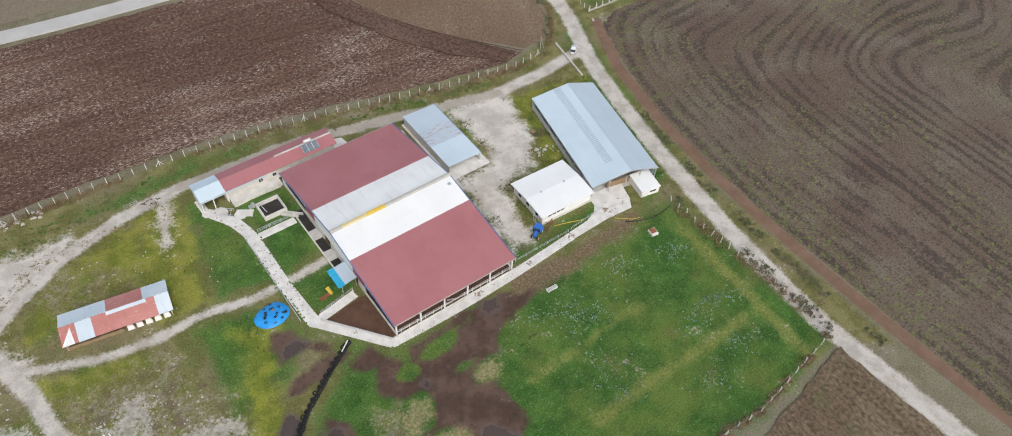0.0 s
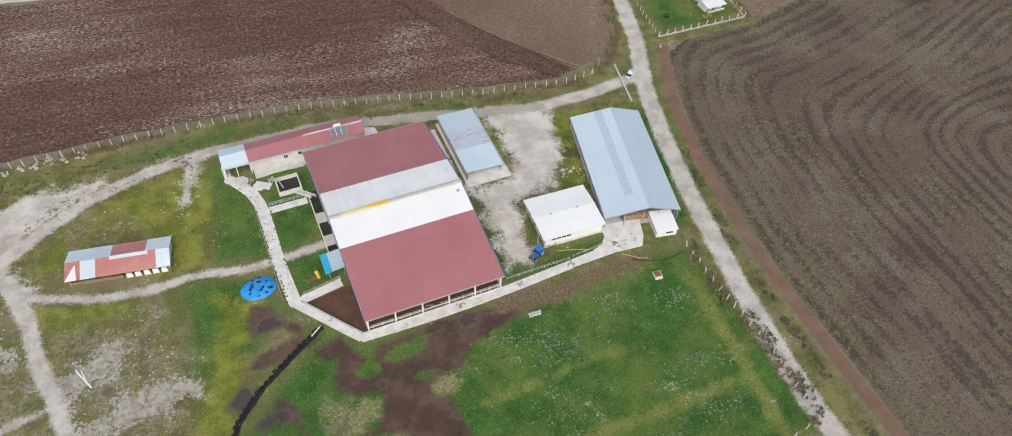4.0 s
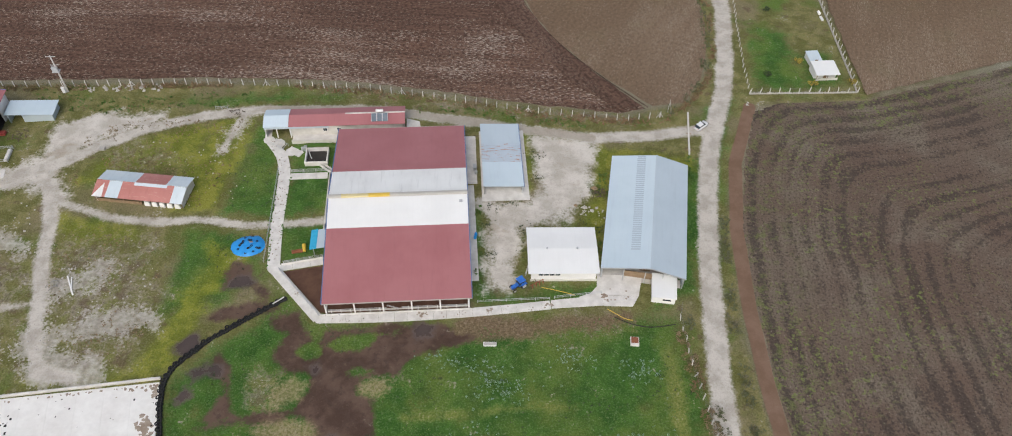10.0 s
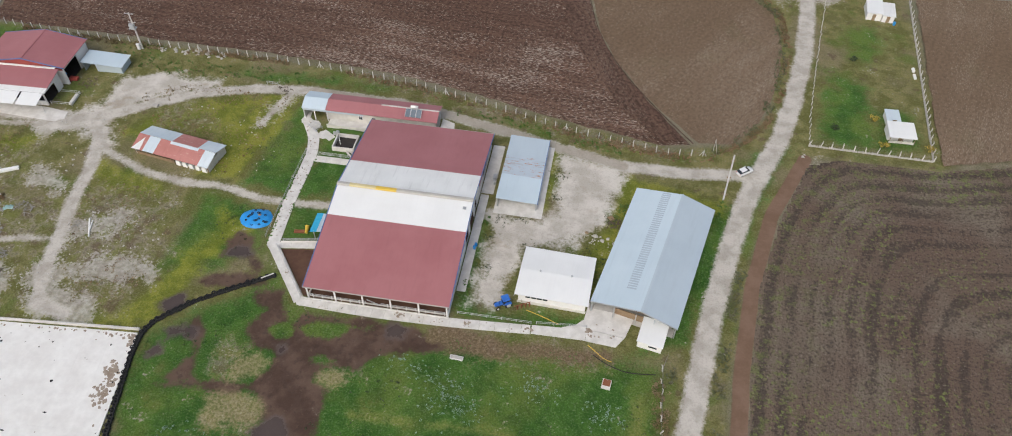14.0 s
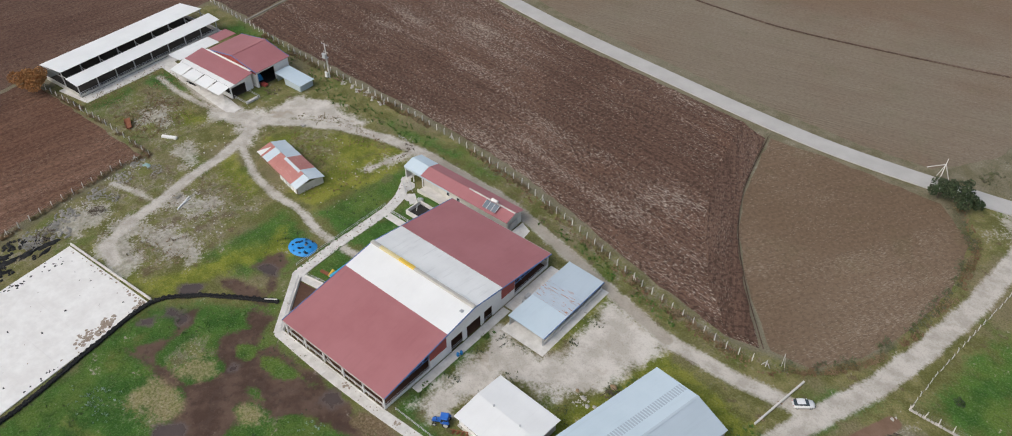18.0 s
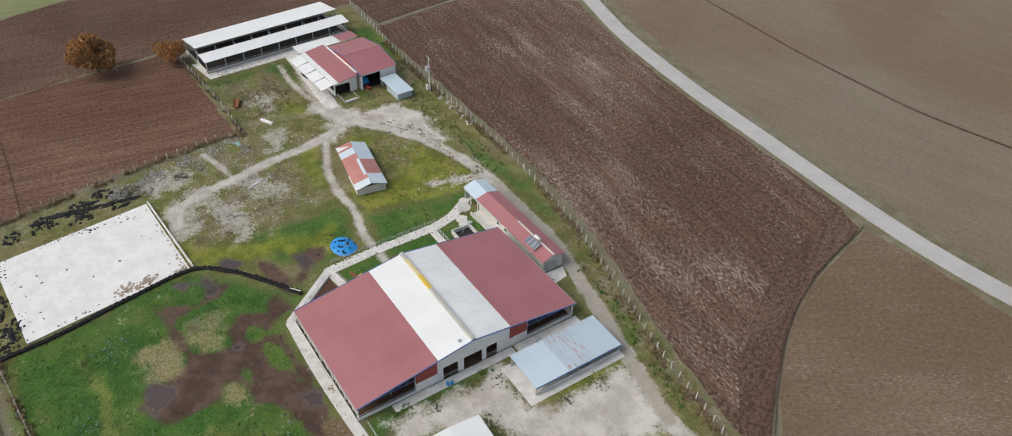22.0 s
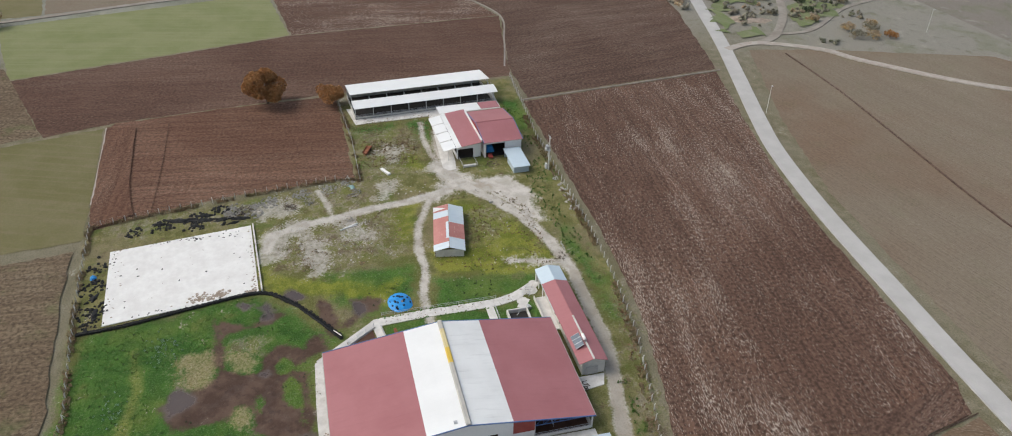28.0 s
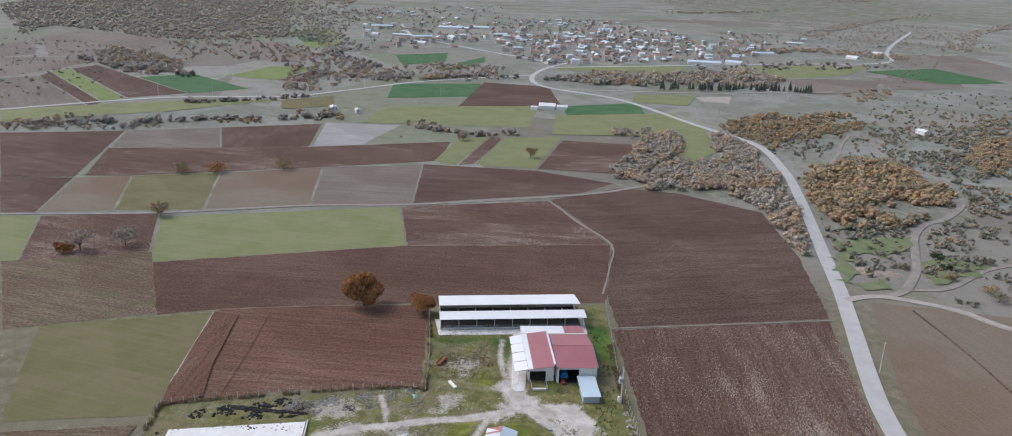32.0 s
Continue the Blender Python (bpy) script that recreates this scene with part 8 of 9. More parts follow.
# ---- garden huts ----
def hut(name, x, y, rz, sx, sy, high, label, roof=None, wall=None, porch=False):
    t = thing(name, x, y, 0, rz, label, "hut")
    part("wall", Geo().box(-sx / 2, sx / 2, -sy / 2 + (1.3 if porch else 0), sy / 2, 0, high - 0.1), wall or WHITE_PAINT, t)
    part("roof_sheet", slope(-sx / 2 - 0.25, sx / 2 + 0.25, -sy / 2 - 0.25, sy / 2 + 0.25, high, high + 0.35, 0.09), roof or WHITE_ROOF, t)
    if porch:
        for px in (-sx / 2 + 0.1, 0, sx / 2 - 0.1):
            part("post", Geo().box(px - 0.06, px + 0.06, -sy / 2, -sy / 2 + 0.12, 0, high), WOOD, t)
        part("porch_rail", Geo().box(-sx / 2, sx / 2, -sy / 2, -sy / 2 + 0.08, 0.3, 1.0), RENDER_WALL, t)
    d = part("door", Geo().box(-0.45, 0.45, -sy / 2 + (1.24 if porch else -0.06), -sy / 2 + (1.3 if porch else 0), 0, 2.0), WOOD, t)
    part("door_handle", Geo().box(0.3, 0.36, -sy / 2 + (1.18 if porch else -0.12), -sy / 2 + (1.24 if porch else -0.06), 0.95, 1.1), STEEL, d)
    return t


hut("garden_hut", 127.4, 70.9, 1, 6.0, 5.2, 2.3, "small white-roofed garden hut with porch", porch=True)
hut("store_box", 126.4, 76.9, 3, 3.0, 3.8, 1.6, "small pale store shed in the garden", OLD_GREY)
hut("garden_hut", 128.2, 124.2, -4, 4.0, 6.6, 2.5, "white-roofed hut at the garden's end")
hut("garden_hut", 132.0, 123.4, -4, 3.2, 6.0, 2.3, "white-roofed hut with blue barrels", WHITE_STAIN)
for x, y in ((134.2, 126.5), (133.6, 119.6)):
    solid("blue_barrel", Geo().tube((x, y, 0), (x, y, 0.5), 0.34, 0.4, 10).tube((x, y, 0.5), (x, y, 1.0), 0.4, 0.34, 10), BLUE_TARP, "blue plastic barrel beside the hut", "barrel", "blue barrels", smooth=True)
solid("white_tank", Geo().tube((135.4, 98, 0.4), (135.4, 99.2, 0.4), 0.4, n=10).box(135.1, 135.7, 95, 97, 0, 0.4), WHITE_PAINT, "white tank and trough in the garden", "tank")

# ---- poles ----
def pole(name, x, y, high, label, arm=None, r=0.14, brace=None, lamp_arm=None, mat=None):
    t = thing(name, x, y, float(rise(x, y)), 0, label, "pole")
    part("shaft", Geo().tube((0, 0, 0), (0, 0, high), r, r * 0.6, 10), mat or POST, t)
    if arm:
        for z, half in arm:
            c = part("crossarm", Geo().box(-half, half, -0.06, 0.06, z - 0.06, z + 0.06), STEEL, t)
            for k in (-0.9, 0.0, 0.9):
                part("insulator", Geo().tube((k * half, 0, z + 0.06), (k * half, 0, z + 0.35), 0.07, 0.04, 6), RENDER_WALL, c)
    if brace:
        part("brace", Geo().tube(brace, (0, 0, high * 0.92), r * 0.9, r * 0.7, 8), mat or POST, t)
    if lamp_arm:
        a = part("lamp_arm", Geo().tube((0, 0, high), (lamp_arm[0], lamp_arm[1], high + 0.25), 0.05), STEEL, t)
        part("lamp_head", Geo().box(lamp_arm[0] - 0.3, lamp_arm[0] + 0.3, lamp_arm[1] - 0.15, lamp_arm[1] + 0.15, high + 0.2, high + 0.34), STEEL, a)
    return t


wp = pole("utility_pole", -71.2, 72.2, 11.5, "concrete utility pole with transformer beside the fence", [(11.2, 1.2), (8.6, 1.0)], 0.26)
part("transformer", Geo().box(-0.7, 0.7, -1.0, -0.3, 7.2, 8.4).box(-0.9, 0.9, -1.1, 0.2, 7.0, 7.15), STEEL, wp, "grey pole transformer")
part("meter_box", Geo().box(-0.9, -0.1, -0.9, -0.35, 0.3, 2.0), WHITE_PAINT, wp, "white meter cabinet")
bar = thing("barrier_beam", label="long pale concrete beam lying across the yard entrance", category="beam")
part("beam", Geo().beam((84.4, 42.2, 0.25), (87.3, 57.2, 0.25), 0.36, 0.42), POST, bar)
for k in (0.12, 0.5, 0.88):
    part("bearer", Geo().box(84.4 + 2.9 * k - 0.5, 84.4 + 2.9 * k + 0.5, 42.2 + 15 * k - 0.15, 42.2 + 15 * k + 0.15, -0.02, 0.12), WOOD, bar)
pole("thin_pole", 82.2, 57.8, 4.2, "thin leaning pole beside the fence", None, 0.06, (0.9, -0.3, 0))
pole("street_lamp", -92.3, 159.0, 10.7, "tall grey street lamp beside the road", None, 0.13, None, (1.2, -0.6))
pole("street_lamp", -425, 388, 12, "tall grey pole on the scrub slope", None, 0.16, None, (1.2, -0.6))
for x, y in ((-583, -254), (-598, -211), (-634, -121), (-635, -6), (-676, -85), (-706, -49), (-724, -10), (-762, 48), (-539, 218), (-545, 237), (-678, 348), (-560, -300)):
    pole("far_pole", x, y, 12, "grey utility pole along the far road", [(11.5, 0.9)], 0.2)
pole("street_lamp", -150.2, 271.3, 10.7, "tall grey street lamp behind the side road", None, 0.13, None, (1.2, -0.6))
bp = pole("guyed_mast", 86.5, 140.6, 6.0, "white mast braced by slanting stays", None, 0.12, None, None, WHITE_PAINT)
part("stay", Geo().beam((0, 0, 4.4), (-4.2, 2.6, 0), 0.14), WHITE_PAINT, bp, "white slanting stay")
part("stay", Geo().beam((0, 0, 4.4), (1.9, 0.7, 0), 0.12), WHITE_PAINT, bp)
part("stay", Geo().beam((0, 0, 4.4), (-1.0, 0.5, 0), 0.12), WHITE_PAINT, bp)

# ---- tyres ----
tyre_mesh = Geo().torus((0, 0, 0), 0.34, 0.15, 12, 6).mesh("tyre", RUBBER, True)
tw = thing("tyre_wall", label="long low wall of stacked black tyres", category="tyre wall")
rng1 = random.Random(9)
line = smooth_line([(-22.9, -53.0), (-24, -42.3), (-26.9, -28.5), (-29.0, -13.8), (-23.8, -6.4), (-16.5, -0.9), (-8.6, 4.2)], 0.62)
for i, p in enumerate(line):
    for k in range(2):
        part("tyre", tyre_mesh, None, tw, at=pose(p.x + rng1.uniform(-0.1, 0.1), p.y + rng1.uniform(-0.1, 0.1), 0.16 + 0.3 * k, rng1.uniform(-9, 9), rng1.uniform(-9, 9), rng1.uniform(0, 90)))
    if i % 2 == 0 and i * 2 + 2 < 300:
        part("tyre", tyre_mesh, None, tw, at=pose(p.x + rng1.uniform(-0.6, -0.4), p.y + rng1.uniform(0.1, 0.5), 0.17, rng1.uniform(-5, 5), rng1.uniform(-5, 5), 0))
tagged(solid("mesh_strip", Geo().beam((-10.8, 2.8, 0.75), (-8.6, 4.4, 0.8), 0.22, 0.12), CONCRETE, "pale board lying along the tyre wall", "board"))


def mound(name, x, y, rx, ry, high, mat, label, category, seed=1, rz=0.0, rough=0.18, rings=9, seg=28):
    """A heap with an uneven top and outline."""
    g = Geo()
    vs = [(0, 0, high * 1.02)]
    for i in range(1, rings + 1):
        t = i / rings
        for j in range(seg):
            q = 2 * math.pi * j / seg
            n1 = noise.noise(Vector((math.cos(q) * 1.6 * t + seed, math.sin(q) * 1.6 * t, seed * 3.1)))
            n2 = noise.noise(Vector((math.cos(q) * 5 * t + seed, math.sin(q) * 5 * t, 7.7)))
            r = t * (1 + rough * n1 + 0.4 * rough * n2)
            vs.append((rx * r * math.cos(q), ry * r * math.sin(q), max(-0.02, high * (1 - t**2.2) * (1 + 0.5 * rough * n2) - (0.03 if i == rings else 0))))
    fs = [(0, 1 + j, 1 + (j + 1) % seg) for j in range(seg)]
    for i in range(rings - 1):
        a, b = 1 + i * seg, 1 + (i + 1) * seg
        fs += [(a + j, b + j, b + (j + 1) % seg, a + (j + 1) % seg) for j in range(seg)]
    g.add(vs, fs)
    ob = new(name, g.mesh(name, mat, True))
    ob.matrix_basis = pose(x, y, 0, 0, 0, rz)
    return tagged(ob, label, category)


mound("silage_clamp", -18.0, 18.9, 3.7, 3.0, 0.9, BLUE_TARP, "silage clamp under a bright blue tarpaulin", "silage clamp", 3, 0, 0.1)
mound("torn_patch", -17.4, 19.3, 0.9, 0.6, 1.0, WOOD, "brown torn patch on the blue tarpaulin", "patch", 4)
rng2 = random.Random(4)
for i in range(19):
    q, r = rng2.uniform(0, 6.28), math.sqrt(rng2.uniform(0.05, 0.75))
    x, y = -18 + 3.5 * r * math.cos(q), 18.9 + 2.8 * r * math.sin(q)
    ob = new("tyre", tyre_mesh)
    ob.matrix_basis = pose(x, y, 0.9 * (1 - r**2.2) + 0.08, 12 * r * math.sin(q), 12 * r * math.cos(q), 0) @ Matrix.Scale(0.6, 4)
    tagged(ob, "worn black tyre weighing down the tarpaulin", "tyre", "tyres on the heap")
for i in range(26):
    ob = new("tyre", tyre_mesh)
    a = rng2.random()
    x, y = (-55 + 30 * a + rng2.uniform(-1, 1), -52.2 + 2.4 * a + rng2.uniform(-2.0, 1.6)) if i < 14 else (-60.6 - rng2.uniform(0, 5), -48 + rng2.uniform(0, 28))
    ob.matrix_basis = pose(x, y, 0.15, rng2.uniform(-8, 8), rng2.uniform(-8, 8), 0)
    tagged(ob, "loose black tyre lying beside the slab", "tyre", "loose tyres")
for i, (x, y, rx, ry, h) in enumerate(((-66.6, -35, 0.9, 3.2, 0.4), (-67.5, -28, 0.8, 2.4, 0.4), (-36, -51.6, 1.6, 0.9, 0.4), (-29.5, -50.6, 1.8, 0.8, 0.4))):
    mound("black_sheeting", x, y, rx, ry, h, RUBBER, "crumpled black silage sheeting on the ground", "sheeting", 10 + i, -8, 0.9)
for i, (x, y, rx, ry, rz) in enumerate(((-64.0, -18.5, 0.7, 2.6, -6), (-64.6, -23, 0.8, 3.0, 4), (-65.4, -28, 0.7, 3.4, -4), (-66.2, -33.5, 0.8, 3.2, 6), (-65.6, -39, 0.6, 2.8, -8), (-62.2, -20.5, 0.5, 1.8, 20), (-62.8, -30, 0.5, 2.0, -20))):
    mound("black_sheeting", x, y, rx, ry, 0.45, RUBBER, "crumpled black silage sheeting along the fence", "sheeting", 140 + i, rz, 0.8)
mound("wrapped_heap", -44.5, -53.0, 1.0, 0.8, 0.8, BLUE_TARP, "heap wrapped in blue and white sheet", "heap", 21, 0, 0.4)
SMEAR = worn("dried_dung_smear", (0.26, 0.2, 0.15), (0.4, 0.34, 0.28), 0.6, 2.5, 0.95)


def smears(name, spots, mat, label, seed):
    """Ragged thin patches lying on the slab: spots of (u, v, spread u, spread v, count, size)."""
    rng = random.Random(seed)
    g = Geo()
    for u, v, su, sv, n, size in spots:
        for _ in range(n):
            x, y = on_slab(min(0.985, max(0.01, u + rng.gauss(0, su))), min(0.985, max(0.01, v + rng.gauss(0, sv))))
            r, k = size * rng.uniform(0.3, 1.1), rng.randint(7, 11)
            z = 0.205 + rng.uniform(0, 0.012)
            rim = [(x + r * rng.uniform(0.5, 1.2) * math.cos(6.283 * a / k), y + r * rng.uniform(0.5, 1.3) * math.sin(6.283 * a / k)) for a in range(k)]
            g.hexa([(a, b, z - 0.02) for a, b in rim], [(x + (a - x) * 0.9, y + (b - y) * 0.9, z + 0.02) for a, b in rim])
    return tagged(new(name, g.mesh(name, mat)), label, "dung", kind="stuff")


smears("dung_smears", [(0.68, 0.93, 0.07, 0.025, 70, 0.55), (0.6, 0.9, 0.03, 0.02, 20, 0.4), (0.95, 0.975, 0.03, 0.01, 16, 0.5), (0.97, 0.9, 0.01, 0.06, 14, 0.35), (0.06, 0.5, 0.02, 0.25, 16, 0.3), (0.985, 0.5, 0.005, 0.3, 26, 0.3), (0.5, 0.5, 0.3, 0.3, 14, 0.16)], SMEAR, "dried dung smeared over the slab", 3)
smears("black_scraps", [(0.62, 0.04, 0.06, 0.02, 16, 0.3), (0.82, 0.08, 0.05, 0.03, 14, 0.3), (0.03, 0.12, 0.02, 0.1, 10, 0.3), (0.4, 0.02, 0.2, 0.01, 14, 0.22), (0.9, 0.3, 0.05, 0.2, 9, 0.2), (0.3, 0.97, 0.25, 0.01, 22, 0.25)], RUBBER, "scraps of black sheeting on the slab", 4)


def blots(name, spots, mat, label, seed, z=0.155):
    """Ragged thin stains on paved ground: spots of (x, y, spread x, spread y, count, size)."""
    rng = random.Random(seed)
    g = Geo()
    for cx, cy, sx, sy, n, size in spots:
        for _ in range(n):
            x, y = cx + rng.uniform(-sx, sx), cy + rng.uniform(-sy, sy)
            r, k = size * rng.uniform(0.3, 1.1), rng.randint(7, 11)
            h = z + rng.uniform(0, 0.008)
            rim = [(x + r * rng.uniform(0.5, 1.2) * math.cos(6.283 * a / k), y + r * rng.uniform(0.5, 1.2) * math.sin(6.283 * a / k)) for a in range(k)]
            g.hexa([(a, b, h - 0.03) for a, b in rim], [(x + (a - x) * 0.9, y + (b - y) * 0.9, h) for a, b in rim])
    return tagged(new(name, g.mesh(name, mat)), label, "dirt", kind="stuff")


blots("path_dirt", [(19.6, -1.0, 1.0, 0.6, 12, 0.35), (33.5, -0.8, 0.8, 0.6, 9, 0.35), (45.8, -0.1, 0.8, 0.5, 9, 0.35), (57.4, 1.4, 0.7, 0.7, 10, 0.5), (6, -1.3, 5, 0.6, 10, 0.2), (24, -1.0, 5, 0.7, 12, 0.2), (40, -0.4, 5, 0.6, 10, 0.2), (60, 1.5, 2.5, 2, 10, 0.3)], SMEAR, "brown dirt trodden onto the concrete path", 5)
blots("path_dirt", [(-12.7, 30, 1.1, 8, 34, 0.22), (-12.4, 18, 1.0, 5, 18, 0.22), (-13.6, 43, 0.9, 3, 14, 0.25), (-16.3, 50, 1.0, 2, 12, 0.25), (-6.5, 5.6, 0.6, 0.6, 6, 0.25)], SMEAR, "grey dirt trodden onto the concrete path", 6)
blots("earth_edge", [(-14.3, 30, 0.35, 11, 60, 0.4), (-13.4, 17, 0.3, 4, 18, 0.35), (-11.2, 30, 0.25, 9, 30, 0.3)], GRASS, "grass creeping over the path edges", 7, 0.15)


rng3 = random.Random(12)
for i in range(9):
    u, v = rng3.uniform(0.08, 0.92), rng3.uniform(0.08, 0.9)
    x, y = on_slab(u, v)
    ob = mound("dung_clod", x, y, rng3.uniform(0.15, 0.5), rng3.uniform(0.15, 0.4), 0.12, RUBBER, "small dark clod on the slab", "clod", 50 + i, 0, 0.5, 4, 10)
    ob.location.z = 0.2

def stones(name, spots, label, seed, lo=0.15, hi=0.5, mat=None):
    """Loose stones as one strewn layer: spots of (x, y, radius, count)."""
    rng = random.Random(seed)
    g = Geo()
    for x, y, r, n in spots:
        for _ in range(n):
            q, d = rng.uniform(0, 6.28), r * math.sqrt(rng.random())
            px, py, s = x + d * math.cos(q), y + d * math.sin(q), rng.uniform(lo, hi)
            k = [rng.uniform(0.7, 1.2) * s for _ in range(5)]
            g.hexa([(px - k[0], py - k[1], -0.02), (px + k[2], py - k[0], -0.02), (px + k[1], py + k[3], -0.02), (px - k[3], py + k[2], -0.02)],
                   [(px - k[0] * 0.5, py - k[1] * 0.6, s * 0.7), (px + k[2] * 0.6, py - k[0] * 0.5, s * 0.8), (px + k[1] * 0.5, py + k[3] * 0.6, s * 0.7), (px - k[3] * 0.6, py + k[2] * 0.5, s * 0.9)])
    return tagged(new(name, g.mesh(name, mat or STONE)), label, "stones", kind="stuff")


stones("strewn_stones", [(-54, 13, 3, 26), (-50, 4, 9, 50), (-44, 12, 8, 36), (-74, 4, 3, 40), (-72, -8, 4, 60), (-77, 11, 3, 40), (-66, 30, 6, 30), (-90, 26, 8, 40), (56.5, 25.6, 1.6, 26), (60, 24, 1.5, 8), (-30, 40, 10, 20), (-40, 48, 8, 14)], "pale stones and rubble strewn on thin grass", 3, 0.06, 0.22)
stones("fence_stones", [(-66 + 3.4 * i, 73.0 - 0.03 * i, 1.3, 9) for i in range(6)] + [(-53, 73, 1.2, 5), (103.5, 60.5, 1, 3)], "whitish boulders piled along the fence", 4, 0.15, 0.4)
stones("yard_stones", [(48, 40, 9, 50), (52, 30, 6, 30), (36, 14, 5, 30), (40, 24, 4, 16)], "small loose stones on the gravel yard", 6, 0.05, 0.14)
stones("track_stones", [(-70, 44, 8, 60), (-62, 20, 4, 26), (-57, -5, 5, 40)], "loose pale stones on the tracks", 8, 0.06, 0.2)
stones("black_litter", [(-65, -38, 3, 60), (-66.5, -30, 3, 70), (-63, -46, 2.5, 30), (-69.5, -24, 2.5, 40), (-62, -30, 2, 16), (-40, -52.4, 3.5, 50), (-31, -51.4, 4, 60), (-26, -51.0, 2, 20), (-66, -20, 2.5, 20), (-48, -52.6, 3, 30)], "scraps of black sheeting and tyres beside the slab", 31, 0.12, 0.42, RUBBER)
stones("grey_rubble", [(-69, -20, 3, 90), (-70.5, -11, 3, 90), (-73, -2, 2.5, 60), (-65.5, -15, 2.5, 50), (-76.5, 11.5, 2, 50), (-74, 6, 2.5, 40)], "broken grey rubble along the pasture fence", 32, 0.1, 0.38, mat=RUBBLE)

# ---- vehicles ----
CAR_WHITE = worn("white_car_paint", (0.74, 0.74, 0.74), (0.8, 0.8, 0.8), 0.6, 6, 0.25, spec=0.5, bump=0.02)
TRACTOR_BLUE = worn("blue_tractor_paint", (0.03, 0.13, 0.5), (0.04, 0.18, 0.6), 0.8, 5, 0.35, spec=0.5, bump=0.05)
RED_LENS = worn("red_lens", (0.4, 0.02, 0.02), (0.45, 0.03, 0.03), 1, 6, 0.2)
YELLOW_PAINT = worn("yellow_paint", (0.6, 0.4, 0.05), (0.68, 0.48, 0.08), 1, 5, 0.5)
RUST = worn("rusty_scrap", (0.22, 0.08, 0.04), (0.32, 0.13, 0.07), 0.8, 5, 0.85)


def wheel(parent, x, y, z, r, w, rim=None):
    t = part("wheel", Geo().tube((x, y - w / 2 + 0.02, z), (x, y + w / 2 - 0.02, z), r * 0.6, n=14), STEEL if rim is None else rim, parent)
    part("tyre", Geo().torus((x, y, z), r - w * 0.34, w * 0.4, 18, 8, "y"), RUBBER, t, smooth=True)


def loft(sections):
    """A body from cross sections: (x, half width, z low, z high), the sides tucked in towards the top."""
    g = Geo()
    vs = []
    for x, w, z0, z1 in sections:
        m = z0 + (z1 - z0) * 0.55
        vs += [(x, -w * 0.94, z0), (x, -w, m), (x, -w * 0.9, z1), (x, w * 0.9, z1), (x, w, m), (x, w * 0.94, z0)]
    n = len(sections)
    fs = [tuple(range(6)), tuple(reversed(range((n - 1) * 6, n * 6)))]
    for i in range(n - 1):
        fs += [(i * 6 + j, i * 6 + (j + 1) % 6, (i + 1) * 6 + (j + 1) % 6, (i + 1) * 6 + j) for j in range(6)]
    return g.add(vs, fs)


car = thing("car", 89.5, 51.9, 0, 38, "white hatchback car parked at the track junction", "car")
part("body", loft([(-2.1, 0.72, 0.35, 0.75), (-2.0, 0.84, 0.25, 0.95), (-1.2, 0.88, 0.22, 0.98), (0.8, 0.88, 0.22, 0.95), (1.7, 0.84, 0.25, 0.82), (2.1, 0.7, 0.32, 0.62)]), CAR_WHITE, car, "white painted body", True)
part("window_band", loft([(-1.95, 0.7, 0.94, 1.05), (-1.45, 0.74, 0.94, 1.38), (0.0, 0.74, 0.94, 1.42), (0.95, 0.72, 0.92, 0.98)]), GLASS, car, "dark car windows")
part("roof", loft([(-1.45, 0.66, 1.37, 1.43), (-0.6, 0.68, 1.4, 1.48), (0.1, 0.64, 1.4, 1.46)]), CAR_WHITE, car)
for y in (-0.6, 0.6):
    part("headlight", Geo().box(1.86, 2.06, y - 0.16, y + 0.16, 0.6, 0.72), GLASS, car, "clear headlight")
    part("tail_light", Geo().box(-2.1, -2.02, y - 0.12, y + 0.12, 0.72, 0.9), RED_LENS, car, "red tail light")
    part("door_mirror", Geo().box(0.6, 0.75, y * 1.5 - 0.1, y * 1.5 + 0.1, 0.92, 1.04), CAR_WHITE, car)
for x in (-1.3, 1.3):
    for y in (-0.78, 0.78):
        wheel(car, x, y, 0.31, 0.31, 0.2)

tr = thing("tractor", 39.8, 5.0, 0, 211, "blue farm tractor with cab on the yard edge", "tractor")
part("hood", loft([(0.3, 0.34, 0.85, 1.5), (1.2, 0.34, 0.8, 1.45), (1.9, 0.28, 0.75, 1.3)]), TRACTOR_BLUE, tr, "blue engine hood")
part("chassis", Geo().box(-1.2, 1.8, -0.25, 0.25, 0.5, 0.85), DARK, tr)
cabin = part("cab", Geo().box(-1.1, 0.3, -0.7, 0.7, 0.95, 1.25), TRACTOR_BLUE, tr)
part("cab_glass", Geo().hexa([(-1.05, -0.66, 1.25), (0.25, -0.66, 1.25), (0.25, 0.66, 1.25), (-1.05, 0.66, 1.25)], [(-0.95, -0.6, 2.35), (0.1, -0.6, 2.35), (0.1, 0.6, 2.35), (-0.95, 0.6, 2.35)]), GLASS, cabin, "dark cab glass")
part("cab_roof", Geo().hexa([(-1.25, -0.8, 2.35), (0.35, -0.8, 2.35), (0.35, 0.8, 2.35), (-1.25, 0.8, 2.35)], [(-1.15, -0.7, 2.55), (0.25, -0.7, 2.55), (0.25, 0.7, 2.55), (-1.15, 0.7, 2.55)]), TRACTOR_BLUE, cabin, "bright blue cab roof")
